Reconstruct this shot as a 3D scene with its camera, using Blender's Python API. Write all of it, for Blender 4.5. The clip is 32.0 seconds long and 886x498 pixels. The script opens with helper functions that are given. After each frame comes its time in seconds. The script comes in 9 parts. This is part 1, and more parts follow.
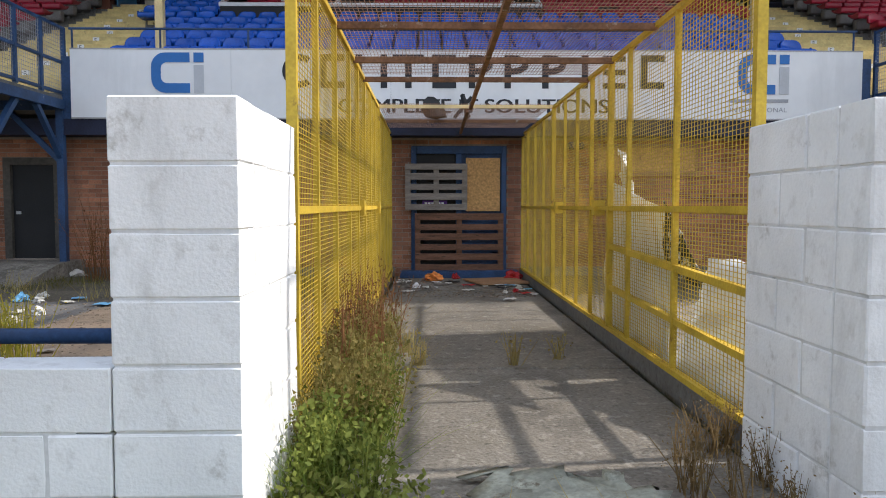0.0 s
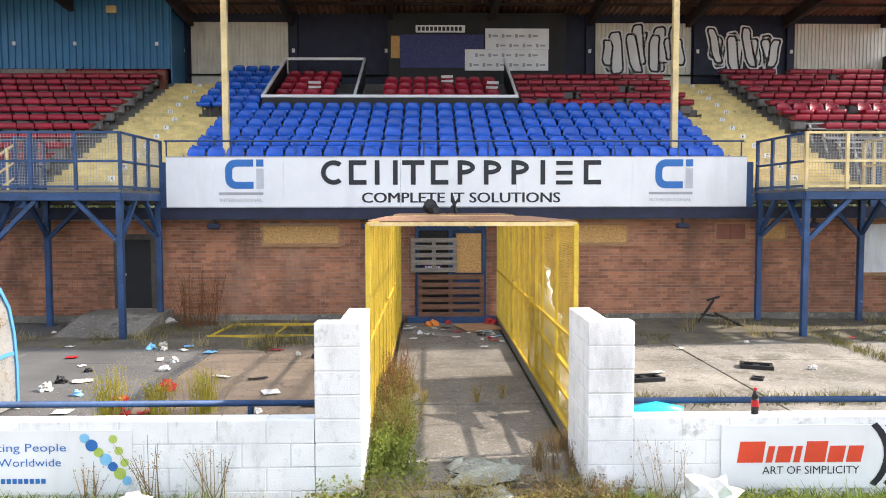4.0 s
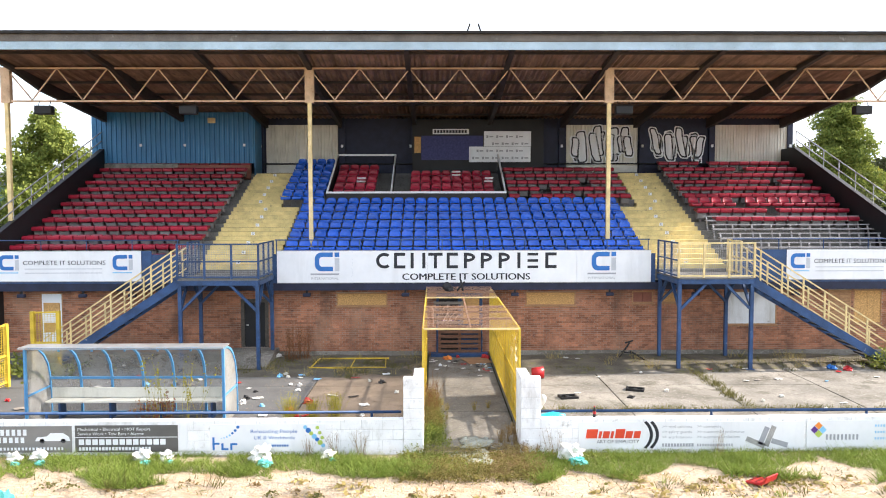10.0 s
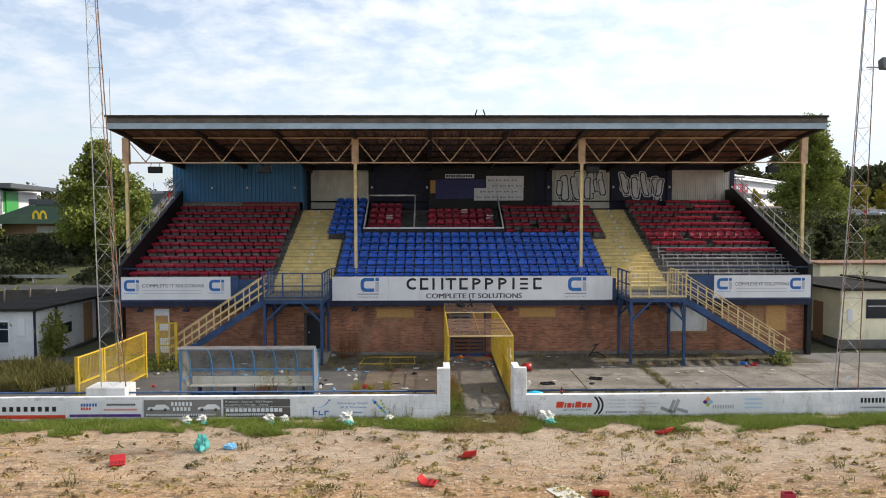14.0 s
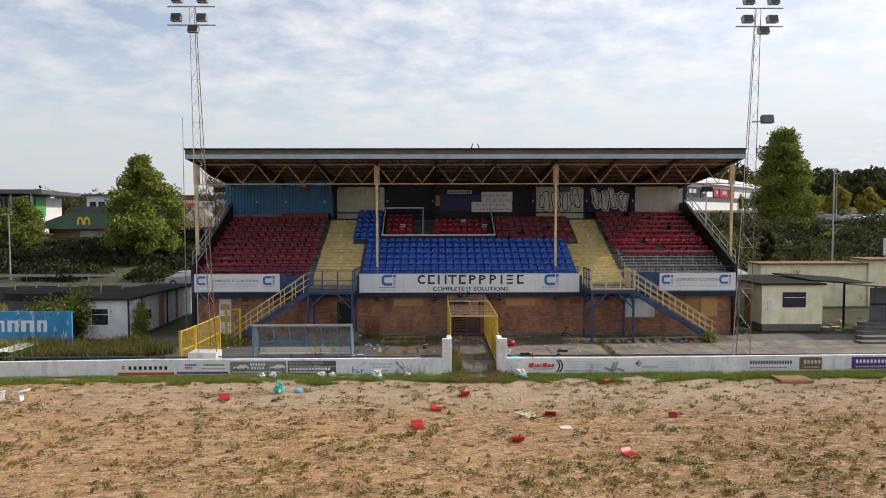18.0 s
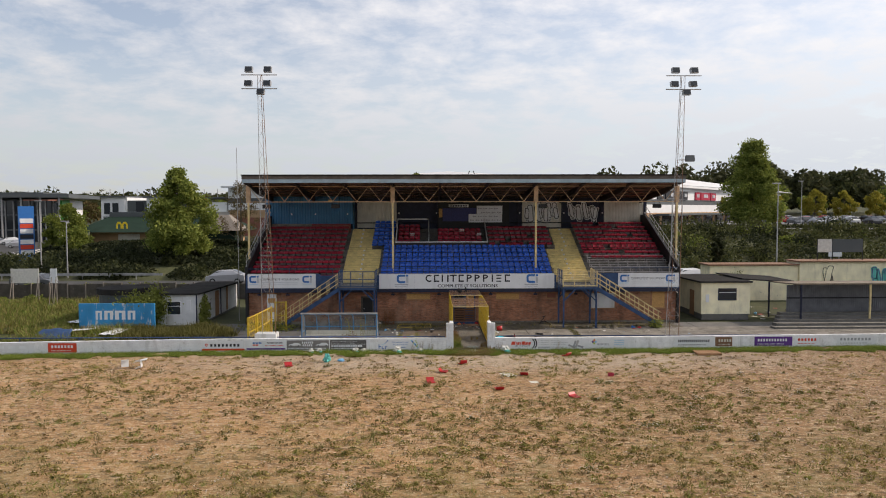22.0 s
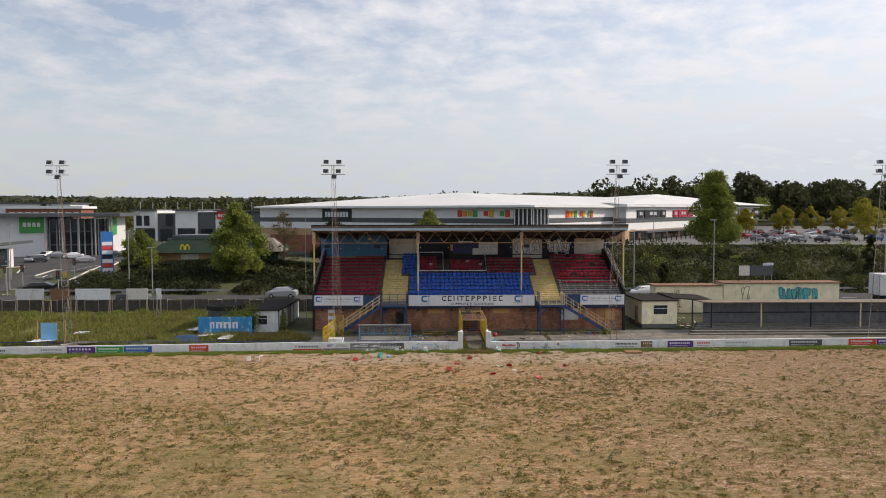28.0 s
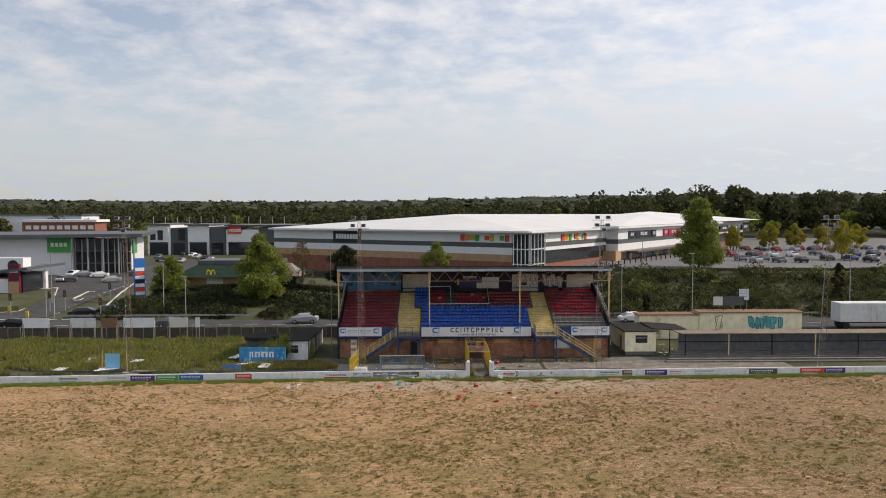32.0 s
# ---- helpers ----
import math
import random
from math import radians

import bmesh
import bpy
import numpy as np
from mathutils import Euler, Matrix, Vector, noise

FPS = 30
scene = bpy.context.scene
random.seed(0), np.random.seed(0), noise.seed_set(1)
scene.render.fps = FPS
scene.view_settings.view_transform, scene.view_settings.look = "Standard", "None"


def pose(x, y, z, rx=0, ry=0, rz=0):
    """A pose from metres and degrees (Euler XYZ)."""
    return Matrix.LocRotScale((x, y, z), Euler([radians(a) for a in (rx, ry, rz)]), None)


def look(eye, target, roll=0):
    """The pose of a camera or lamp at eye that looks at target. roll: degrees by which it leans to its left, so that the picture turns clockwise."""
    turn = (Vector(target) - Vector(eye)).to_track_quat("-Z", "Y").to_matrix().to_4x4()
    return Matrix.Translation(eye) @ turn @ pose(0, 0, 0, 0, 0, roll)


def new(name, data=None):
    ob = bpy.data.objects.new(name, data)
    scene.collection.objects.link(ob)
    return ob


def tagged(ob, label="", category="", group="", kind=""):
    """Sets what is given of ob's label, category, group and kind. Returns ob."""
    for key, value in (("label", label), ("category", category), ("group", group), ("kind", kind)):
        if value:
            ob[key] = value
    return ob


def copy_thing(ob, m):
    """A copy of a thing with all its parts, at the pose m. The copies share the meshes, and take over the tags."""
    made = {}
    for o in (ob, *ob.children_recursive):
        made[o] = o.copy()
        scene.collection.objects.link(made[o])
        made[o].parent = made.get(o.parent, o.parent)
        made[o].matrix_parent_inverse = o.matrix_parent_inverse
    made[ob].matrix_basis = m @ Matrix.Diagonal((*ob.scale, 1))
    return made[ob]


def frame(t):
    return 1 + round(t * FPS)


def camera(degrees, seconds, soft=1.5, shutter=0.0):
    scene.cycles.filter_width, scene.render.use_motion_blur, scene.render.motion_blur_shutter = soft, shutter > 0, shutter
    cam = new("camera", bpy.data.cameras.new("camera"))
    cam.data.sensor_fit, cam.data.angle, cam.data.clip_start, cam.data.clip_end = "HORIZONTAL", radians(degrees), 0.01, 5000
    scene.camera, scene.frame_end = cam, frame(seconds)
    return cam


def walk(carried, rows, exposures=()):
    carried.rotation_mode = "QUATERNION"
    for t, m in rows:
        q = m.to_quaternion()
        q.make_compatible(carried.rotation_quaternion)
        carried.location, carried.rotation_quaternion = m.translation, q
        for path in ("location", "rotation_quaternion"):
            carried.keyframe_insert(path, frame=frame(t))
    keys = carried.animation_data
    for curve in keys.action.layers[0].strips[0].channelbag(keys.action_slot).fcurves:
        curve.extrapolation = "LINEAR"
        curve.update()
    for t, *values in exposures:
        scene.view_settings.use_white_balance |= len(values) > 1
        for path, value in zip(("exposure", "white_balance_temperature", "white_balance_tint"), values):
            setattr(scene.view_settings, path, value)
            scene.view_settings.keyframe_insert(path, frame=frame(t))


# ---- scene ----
cam = camera(62.0, 32.0, soft=1.0)
PATH = [
    (0, (0.183, -0.230, 1.210), (0.220, 1.767, 1.093), 0),
    (0.5, (0.161, -0.667, 1.239), (0.202, 1.329, 1.122), 0),
    (1, (0.158, -1.147, 1.435), (0.202, 0.849, 1.330), -0.1),
    (1.5, (0.179, -1.667, 1.655), (0.219, 0.329, 1.534), -0.1),
    (2, (0.191, -2.157, 1.853), (0.230, -0.160, 1.735), -0.1),
    (2.5, (0.199, -2.695, 2.037), (0.239, -0.699, 1.920), -0.1),
    (3.5, (0.198, -3.904, 2.430), (0.236, -1.908, 2.314), -0.1),
    (5.5, (0.048, -6.387, 3.294), (0.088, -4.391, 3.179), -0.1),
    (6, (-0.011, -7.039, 3.514), (0.029, -5.043, 3.397), -0.1),
    (7.5, (-0.120, -9.200, 4.165), (-0.081, -7.204, 4.046), -0.1),
    (9, (-0.276, -11.632, 4.849), (-0.235, -9.636, 4.728), -0.1),
    (10, (-0.210, -13.426, 5.246), (-0.185, -11.430, 5.131), -0.1),
    (10.5, (-0.238, -14.464, 5.407), (-0.218, -12.467, 5.294), -0.1),
    (11, (-0.378, -15.496, 5.594), (-0.355, -13.499, 5.483), -0.1),
    (12, (-0.772, -17.539, 6.203), (-0.737, -15.543, 6.082), -0.1),
    (13, (-1.032, -19.698, 6.587), (-0.996, -17.702, 6.471), -0.1),
    (14.5, (-1.048, -22.895, 6.863), (-1.020, -20.898, 6.761), -0.1),
    (16.5, (-1.065, -27.346, 7.010), (-1.042, -25.348, 6.916), -0.1),
    (17, (-1.101, -28.598, 7.033), (-1.078, -26.600, 6.939), -0.1),
    (19, (-1.485, -33.658, 7.779), (-1.453, -31.661, 7.670), -0.1),
    (21, (-1.773, -39.153, 8.118), (-1.737, -37.156, 8.012), -0.1),
    (23, (-1.854, -45.196, 8.934), (-1.824, -43.199, 8.823), -0.1),
    (25, (-2.357, -52.133, 9.961), (-2.326, -50.136, 9.857), -0.1),
    (27.5, (-3.027, -61.270, 12.165), (-2.997, -59.273, 12.054), -0.1),
    (28, (-3.162, -63.117, 12.438), (-3.133, -61.120, 12.332), -0.1),
    (30, (-3.925, -70.655, 14.993), (-3.893, -68.659, 14.876), -0.1),
    (31, (-4.122, -73.210, 16.181), (-4.093, -71.213, 16.069), -0.1),
    (32, (-4.466, -73.893, 17.236), (-4.433, -71.896, 17.135), -0.1),
]
EXPOSURES = [(0, 0.56, 6120, 13), (3, 1.12, 6400, 14), (6, 1.55, 6400, 14), (9, 1.6, 6420, 14), (10.5, 1.27, 6400, 13), (11.5, 0.9, 6400, 13), (13, 0.4, 6450, 13), (16, 0.0, 6650, 14), (19, -0.16, 6800, 15), (23, -0.22, 6820, 16), (32, -0.28, 6830, 16)]
walk(cam, [(t, look(eye, target, roll)) for t, eye, target, roll in PATH], EXPOSURES)

# ---- world and sun ----
SUN = Vector((0.80, 0.10, 0.57)).normalized()
world = bpy.data.worlds.new("world")
scene.world = world
world.use_nodes = True
wn, wl = world.node_tree.nodes, world.node_tree.links
wn.clear()
w_out = wn.new("ShaderNodeOutputWorld")
w_bg = wn.new("ShaderNodeBackground")
w_sky = wn.new("ShaderNodeTexSky")
w_sky.sky_type = 'NISHITA'
w_sky.sun_disc = False
w_sky.sun_elevation = math.asin(SUN.z)
w_sky.sun_rotation = math.atan2(SUN.x, SUN.y)
w_sky.dust_density = 0.8
w_co = wn.new("ShaderNodeTexCoord")
w_sep = wn.new("ShaderNodeSeparateXYZ")
wl.new(w_co.outputs["Generated"], w_sep.inputs[0])
# thin layered cloud: the direction is laid on a flat layer, so that it closes up towards the horizon
w_add = wn.new("ShaderNodeMath"); w_add.operation = 'ADD'; w_add.inputs[1].default_value = 0.22
wl.new(w_sep.outputs[2], w_add.inputs[0])
w_dx = wn.new("ShaderNodeMath"); w_dx.operation = 'DIVIDE'
w_dy = wn.new("ShaderNodeMath"); w_dy.operation = 'DIVIDE'
wl.new(w_sep.outputs[0], w_dx.inputs[0]); wl.new(w_add.outputs[0], w_dx.inputs[1])
wl.new(w_sep.outputs[1], w_dy.inputs[0]); wl.new(w_add.outputs[0], w_dy.inputs[1])
w_com = wn.new("ShaderNodeCombineXYZ")
wl.new(w_dx.outputs[0], w_com.inputs[0]); wl.new(w_dy.outputs[0], w_com.inputs[1])
w_noise = wn.new("ShaderNodeTexNoise")
w_noise.inputs["Scale"].default_value = 4.6
w_noise.inputs["Detail"].default_value = 9.0
w_noise.inputs["Roughness"].default_value = 0.62
w_noise.inputs["Distortion"].default_value = 0.15
wl.new(w_com.outputs[0], w_noise.inputs["Vector"])
w_ramp = wn.new("ShaderNodeValToRGB")
w_ramp.color_ramp.elements[0].position = 0.40
w_ramp.color_ramp.elements[0].color = (0.34, 0.34, 0.34, 1)
w_ramp.color_ramp.elements[1].position = 0.68
w_ramp.color_ramp.elements[1].color = (0.97, 0.97, 0.97, 1)
wl.new(w_noise.outputs["Fac"], w_ramp.inputs[0])
w_mix = wn.new("ShaderNodeMix"); w_mix.data_type = 'RGBA'
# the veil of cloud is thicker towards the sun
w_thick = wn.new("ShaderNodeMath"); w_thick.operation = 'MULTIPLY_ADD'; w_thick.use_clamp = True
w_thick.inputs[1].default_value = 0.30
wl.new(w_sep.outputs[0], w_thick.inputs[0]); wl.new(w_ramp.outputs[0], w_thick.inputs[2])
# grey haze low over the horizon
w_low = wn.new("ShaderNodeMath"); w_low.operation = 'MULTIPLY_ADD'; w_low.use_clamp = True
w_low.inputs[1].default_value, w_low.inputs[2].default_value = -2.2, 0.5
w_sum = wn.new("ShaderNodeMath"); w_sum.operation = 'ADD'; w_sum.use_clamp = True
wl.new(w_sep.outputs[2], w_low.inputs[0]); wl.new(w_low.outputs[0], w_sum.inputs[0]); wl.new(w_thick.outputs[0], w_sum.inputs[1])
wl.new(w_sum.outputs[0], w_mix.inputs[0])
# thin haze lifts the blue between the clouds
w_lift = wn.new("ShaderNodeVectorMath"); w_lift.operation = 'SCALE'; w_lift.inputs["Scale"].default_value = 1.75
wl.new(w_sky.outputs[0], w_lift.inputs[0]); wl.new(w_lift.outputs[0], w_mix.inputs[6])
# the cloud is brighter high up than in the haze
w_high = wn.new("ShaderNodeMapRange"); w_high.interpolation_type = 'SMOOTHSTEP'
w_high.inputs[1].default_value, w_high.inputs[2].default_value = 0.0, 0.30
wl.new(w_sep.outputs[2], w_high.inputs[0])
w_cloud = wn.new("ShaderNodeMix"); w_cloud.data_type = 'RGBA'
w_cloud.inputs[6].default_value, w_cloud.inputs[7].default_value = (7.2, 8.15, 8.9, 1), (11.0, 11.5, 11.9, 1)
wl.new(w_high.outputs[0], w_cloud.inputs[0]); wl.new(w_cloud.outputs[2], w_mix.inputs[7])
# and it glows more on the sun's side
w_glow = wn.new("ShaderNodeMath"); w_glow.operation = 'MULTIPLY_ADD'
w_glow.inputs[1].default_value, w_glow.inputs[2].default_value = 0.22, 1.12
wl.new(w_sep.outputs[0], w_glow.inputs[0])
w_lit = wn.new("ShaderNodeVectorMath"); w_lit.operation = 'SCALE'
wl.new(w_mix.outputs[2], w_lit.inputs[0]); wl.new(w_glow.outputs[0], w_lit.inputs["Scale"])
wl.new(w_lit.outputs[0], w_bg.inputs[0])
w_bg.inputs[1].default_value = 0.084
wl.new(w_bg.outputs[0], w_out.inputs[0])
sun_data = bpy.data.lights.new("sun", 'SUN')
sun_data.energy, sun_data.angle, sun_data.color = 4.2, radians(1.5), (1.0, 0.91, 0.78)
sun = new("sun", sun_data)
sun.matrix_world = look(SUN * 100, (0, 0, 0))


# ---- materials ----
def mat(name, col, rough=0.8, metal=0.0, var=0.25, scale=3.0, fine=40.0, bump=0.15, dirt=None, dirt_at=0.6, rnd=0.0, spec=0.4, stretch=None, bump_d=0.01):
    """A painted or weathered surface: base colour varied at two scales, stains of another colour, fine relief."""
    m = bpy.data.materials.new(name)
    m.use_nodes = True
    n, l = m.node_tree.nodes, m.node_tree.links
    b = n["Principled BSDF"]
    b.inputs["Roughness"].default_value = rough
    b.inputs["Metallic"].default_value = metal
    b.inputs["Specular IOR Level"].default_value = spec
    tc = n.new("ShaderNodeTexCoord")
    vec = tc.outputs["Object"]
    if rnd:
        # pieces that share a mesh take the grain of their own place
        ol = n.new("ShaderNodeObjectInfo"); va = n.new("ShaderNodeVectorMath")
        l.new(vec, va.inputs[0]); l.new(ol.outputs["Location"], va.inputs[1]); vec = va.outputs[0]
    if stretch:
        mp = n.new("ShaderNodeMapping")
        mp.inputs["Scale"].default_value = stretch
        l.new(vec, mp.inputs[0]); vec = mp.outputs[0]
    n1 = n.new("ShaderNodeTexNoise"); n1.inputs["Scale"].default_value = scale; n1.inputs["Detail"].default_value = 6
    n2 = n.new("ShaderNodeTexNoise"); n2.inputs["Scale"].default_value = fine; n2.inputs["Detail"].default_value = 4
    l.new(vec, n1.inputs["Vector"]); l.new(vec, n2.inputs["Vector"])
    dark = tuple(c * (1 - var) for c in col)
    lite = tuple(min(1.0, c * (1 + var * 0.7)) for c in col)
    r1 = n.new("ShaderNodeValToRGB")
    r1.color_ramp.elements[0].position, r1.color_ramp.elements[0].color = 0.3, (*dark, 1)
    r1.color_ramp.elements[1].position, r1.color_ramp.elements[1].color = 0.7, (*lite, 1)
    l.new(n1.outputs["Fac"], r1.inputs[0])
    mx = n.new("ShaderNodeMix"); mx.data_type = 'RGBA'; mx.blend_type = 'OVERLAY'
    mx.inputs[0].default_value = min(1.0, var * 1.6)
    l.new(r1.outputs[0], mx.inputs[6]); l.new(n2.outputs["Fac"], mx.inputs[7])
    c = mx.outputs[2]
    if dirt:
        n3 = n.new("ShaderNodeTexNoise"); n3.inputs["Scale"].default_value = scale * 1.7; n3.inputs["Detail"].default_value = 9; n3.inputs["Roughness"].default_value = 0.7
        l.new(vec, n3.inputs["Vector"])
        r3 = n.new("ShaderNodeValToRGB")
        r3.color_ramp.elements[0].position, r3.color_ramp.elements[1].position = dirt_at, dirt_at + 0.08
        l.new(n3.outputs["Fac"], r3.inputs[0])
        md = n.new("ShaderNodeMix"); md.data_type = 'RGBA'
        md.inputs[7].default_value = (*dirt, 1)
        l.new(r3.outputs[0], md.inputs[0]); l.new(c, md.inputs[6]); c = md.outputs[2]
    if rnd:
        oi = n.new("ShaderNodeObjectInfo")
        hs = n.new("ShaderNodeHueSaturation")
        mr = n.new("ShaderNodeMapRange")
        mr.inputs[3].default_value, mr.inputs[4].default_value = 1 - rnd, 1 + rnd
        l.new(oi.outputs["Random"], mr.inputs[0]); l.new(mr.outputs[0], hs.inputs["Value"]); l.new(c, hs.inputs["Color"])
        c = hs.outputs[0]
    l.new(c, b.inputs["Base Color"])
    if bump:
        bp = n.new("ShaderNodeBump"); bp.inputs["Strength"].default_value = bump; bp.inputs["Distance"].default_value = bump_d
        l.new(n2.outputs["Fac"], bp.inputs["Height"]); l.new(bp.outputs[0], b.inputs["Normal"])
    return m


def island(m, amount):
    """Adds a shade of its own to every separate piece of a joined mesh."""
    n, l = m.node_tree.nodes, m.node_tree.links
    b = n["Principled BSDF"]
    src = b.inputs["Base Color"].links[0].from_socket
    g = n.new("ShaderNodeNewGeometry"); mr = n.new("ShaderNodeMapRange"); hs = n.new("ShaderNodeHueSaturation")
    mr.inputs[3].default_value, mr.inputs[4].default_value = 1 - amount, 1 + amount
    l.new(g.outputs["Random Per Island"], mr.inputs[0]); l.new(mr.outputs[0], hs.inputs["Value"]); l.new(src, hs.inputs["Color"])
    l.new(hs.outputs[0], b.inputs["Base Color"])
    return m


M = {}
M["block"] = mat("white_block", (0.77, 0.775, 0.775), 0.9, var=0.13, scale=1.8, fine=70, bump=0.35, dirt=(0.48, 0.47, 0.45), dirt_at=0.60, rnd=0.025)
M["mortar_w"] = mat("white_mortar", (0.62, 0.625, 0.625), 0.9, var=0.15, dirt=(0.3, 0.3, 0.3), dirt_at=0.62)
M["brick"] = mat("brick", (0.34, 0.145, 0.08), 0.9, var=0.35, scale=1.2, fine=60, bump=0.4, dirt=(0.12, 0.06, 0.045), dirt_at=0.62, rnd=0.30)
M["brick_j"] = island(mat("brick_joined", (0.34, 0.145, 0.08), 0.9, var=0.35, scale=1.2, fine=60, bump=0.4, dirt=(0.12, 0.06, 0.045), dirt_at=0.62), 0.30)
M["mortar"] = mat("mortar", (0.32, 0.27, 0.22), 0.95, var=0.2)
M["concrete"] = mat("concrete", (0.215, 0.195, 0.165), 0.92, var=0.4, scale=0.7, fine=30, bump=0.5, dirt=(0.12, 0.108, 0.085), dirt_at=0.52)
M["concrete_d"] = mat("dark_concrete", (0.16, 0.155, 0.145), 0.92, var=0.3, scale=0.8, fine=30, bump=0.3, dirt=(0.09, 0.085, 0.07), dirt_at=0.6)
M["path"] = mat("tunnel_concrete", (0.205, 0.185, 0.155), 0.92, var=0.4, scale=1.6, fine=45, bump=0.9, dirt=(0.13, 0.115, 0.09), dirt_at=0.6)
M["asphalt"] = mat("asphalt", (0.075, 0.075, 0.075), 0.95, spec=0.12, var=0.25, scale=0.4, fine=40, bump=0.3, dirt=(0.12, 0.115, 0.11), dirt_at=0.6)
M["yellow"] = mat("yellow_paint", (0.56, 0.385, 0.035), 0.55, var=0.22, scale=4, fine=50, bump=0.2, dirt=(0.17, 0.09, 0.03), dirt_at=0.62)
M["yellow_p"] = mat("pale_yellow_paint", (0.70, 0.55, 0.27), 0.6, var=0.2, scale=3, fine=40, bump=0.15, dirt=(0.35, 0.24, 0.10), dirt_at=0.64)
M["bench"] = mat("weathered_bench_board", (0.36, 0.34, 0.33), 0.9, var=0.4, scale=2.2, fine=30, stretch=(0.5, 6, 6), dirt=(0.12, 0.11, 0.10), dirt_at=0.55)
M["rafter"] = mat("dark_brown_steel", (0.040, 0.030, 0.027), 0.7, var=0.4, scale=2)
M["step_y"] = mat("yellow_steps", (0.66, 0.52, 0.22), 0.8, var=0.2, scale=2.5, fine=25, dirt=(0.30, 0.24, 0.12), dirt_at=0.6)
M["steel_b"] = mat("blue_steel", (0.023, 0.060, 0.148), 0.55, var=0.35, scale=3, fine=40, dirt=(0.36, 0.38, 0.40), dirt_at=0.64)
M["blue_l"] = mat("light_blue_paint", (0.075, 0.25, 0.46), 0.5, var=0.15, scale=3, dirt=(0.45, 0.5, 0.55), dirt_at=0.68)
M["navy"] = mat("navy_paint", (0.012, 0.016, 0.04), 0.6, var=0.3)
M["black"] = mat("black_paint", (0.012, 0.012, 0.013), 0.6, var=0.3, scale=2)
M["seat_b"] = mat("blue_plastic", (0.012, 0.090, 0.47), 0.24, var=0.18, scale=2, fine=30, bump=0.05, rnd=0.12, dirt=(0.06, 0.10, 0.34), dirt_at=0.66)
M["seat_r"] = mat("red_plastic", (0.28, 0.009, 0.026), 0.36, var=0.2, scale=2, fine=30, bump=0.05, rnd=0.16, dirt=(0.36, 0.07, 0.07), dirt_at=0.70)
M["seat_g"] = mat("grey_seat_frame", (0.17, 0.155, 0.145), 0.8, var=0.25, scale=4, rnd=0.2)
M["white"] = mat("white_sheet", (0.72, 0.73, 0.74), 0.45, var=0.06, scale=1.2, fine=8, bump=0.03, dirt=(0.60, 0.61, 0.60), dirt_at=0.68)
M["white_b"] = mat("white_board_paint", (0.74, 0.76, 0.78), 0.5, var=0.08, scale=1.5, fine=20, bump=0.03, dirt=(0.50, 0.51, 0.50), dirt_at=0.66)
M["ink"] = mat("black_lettering", (0.014, 0.016, 0.022), 0.5, var=0.1, bump=0)
M["grey_ink"] = mat("grey_lettering", (0.32, 0.33, 0.35), 0.5, var=0.1, bump=0)
M["logo_grey"] = mat("logo_pale_grey", (0.46, 0.48, 0.51), 0.5, var=0.08, bump=0)
M["logo_b"] = mat("logo_blue", (0.022, 0.14, 0.42), 0.45, var=0.08, bump=0)
M["logo_l"] = mat("logo_pale_blue", (0.20, 0.48, 0.72), 0.45, var=0.08, bump=0)
M["logo_g"] = mat("logo_green", (0.38, 0.50, 0.10), 0.45, var=0.08, bump=0)
M["logo_r"] = mat("logo_red", (0.62, 0.06, 0.025), 0.45, var=0.08, bump=0)
M["crimson"] = mat("crimson_sign", (0.36, 0.015, 0.045), 0.5, var=0.08, bump=0)
M["logo_o"] = mat("logo_orange", (0.75, 0.25, 0.05), 0.5, var=0.1, bump=0)
M["arch_y"] = mat("bright_yellow_sign", (0.85, 0.60, 0.02), 0.4, var=0.05, bump=0)
M["purple"] = mat("logo_purple", (0.10, 0.03, 0.22), 0.5, var=0.1, bump=0)
M["wood"] = mat("raw_wood", (0.36, 0.20, 0.10), 0.8, var=0.3, scale=3, fine=30, stretch=(1, 8, 8), bump=0.3, dirt=(0.16, 0.10, 0.06), dirt_at=0.62)
M["wood_r"] = mat("red_brown_wood", (0.17, 0.085, 0.05), 0.85, var=0.35, scale=3, fine=30, stretch=(1, 8, 8), bump=0.3, dirt=(0.07, 0.045, 0.03), dirt_at=0.56)
M["wood_g"] = mat("grey_wood", (0.23, 0.20, 0.17), 0.85, var=0.3, scale=3, fine=30, stretch=(1, 8, 8), bump=0.3)
M["fence"] = mat("dark_fence_board", (0.085, 0.075, 0.062), 0.9, var=0.35, scale=1.5, fine=20, bump=0.3, dirt=(0.14, 0.13, 0.10), dirt_at=0.6)
M["osb"] = mat("osb_board", (0.52, 0.30, 0.11), 0.8, var=0.35, scale=25, fine=90, bump=0.15)
M["galv"] = mat("galvanised_steel", (0.38, 0.38, 0.38), 0.5, metal=0.6, var=0.2)
M["rust"] = mat("rusty_steel", (0.22, 0.12, 0.07), 0.85, var=0.35, scale=5, dirt=(0.42, 0.38, 0.33), dirt_at=0.60)
M["mesh_rust"] = mat("rusty_mesh_wire", (0.36, 0.22, 0.15), 0.85, var=0.3, scale=3)
M["rust_y"] = mat("faded_orange_paint", (0.58, 0.40, 0.25), 0.7, var=0.25, scale=3, dirt=(0.32, 0.16, 0.08), dirt_at=0.60)
M["sheet"] = mat("roof_soffit_sheet", (0.285, 0.18, 0.13), 0.9, var=0.35, scale=1.0, fine=20, dirt=(0.16, 0.11, 0.085), dirt_at=0.58)
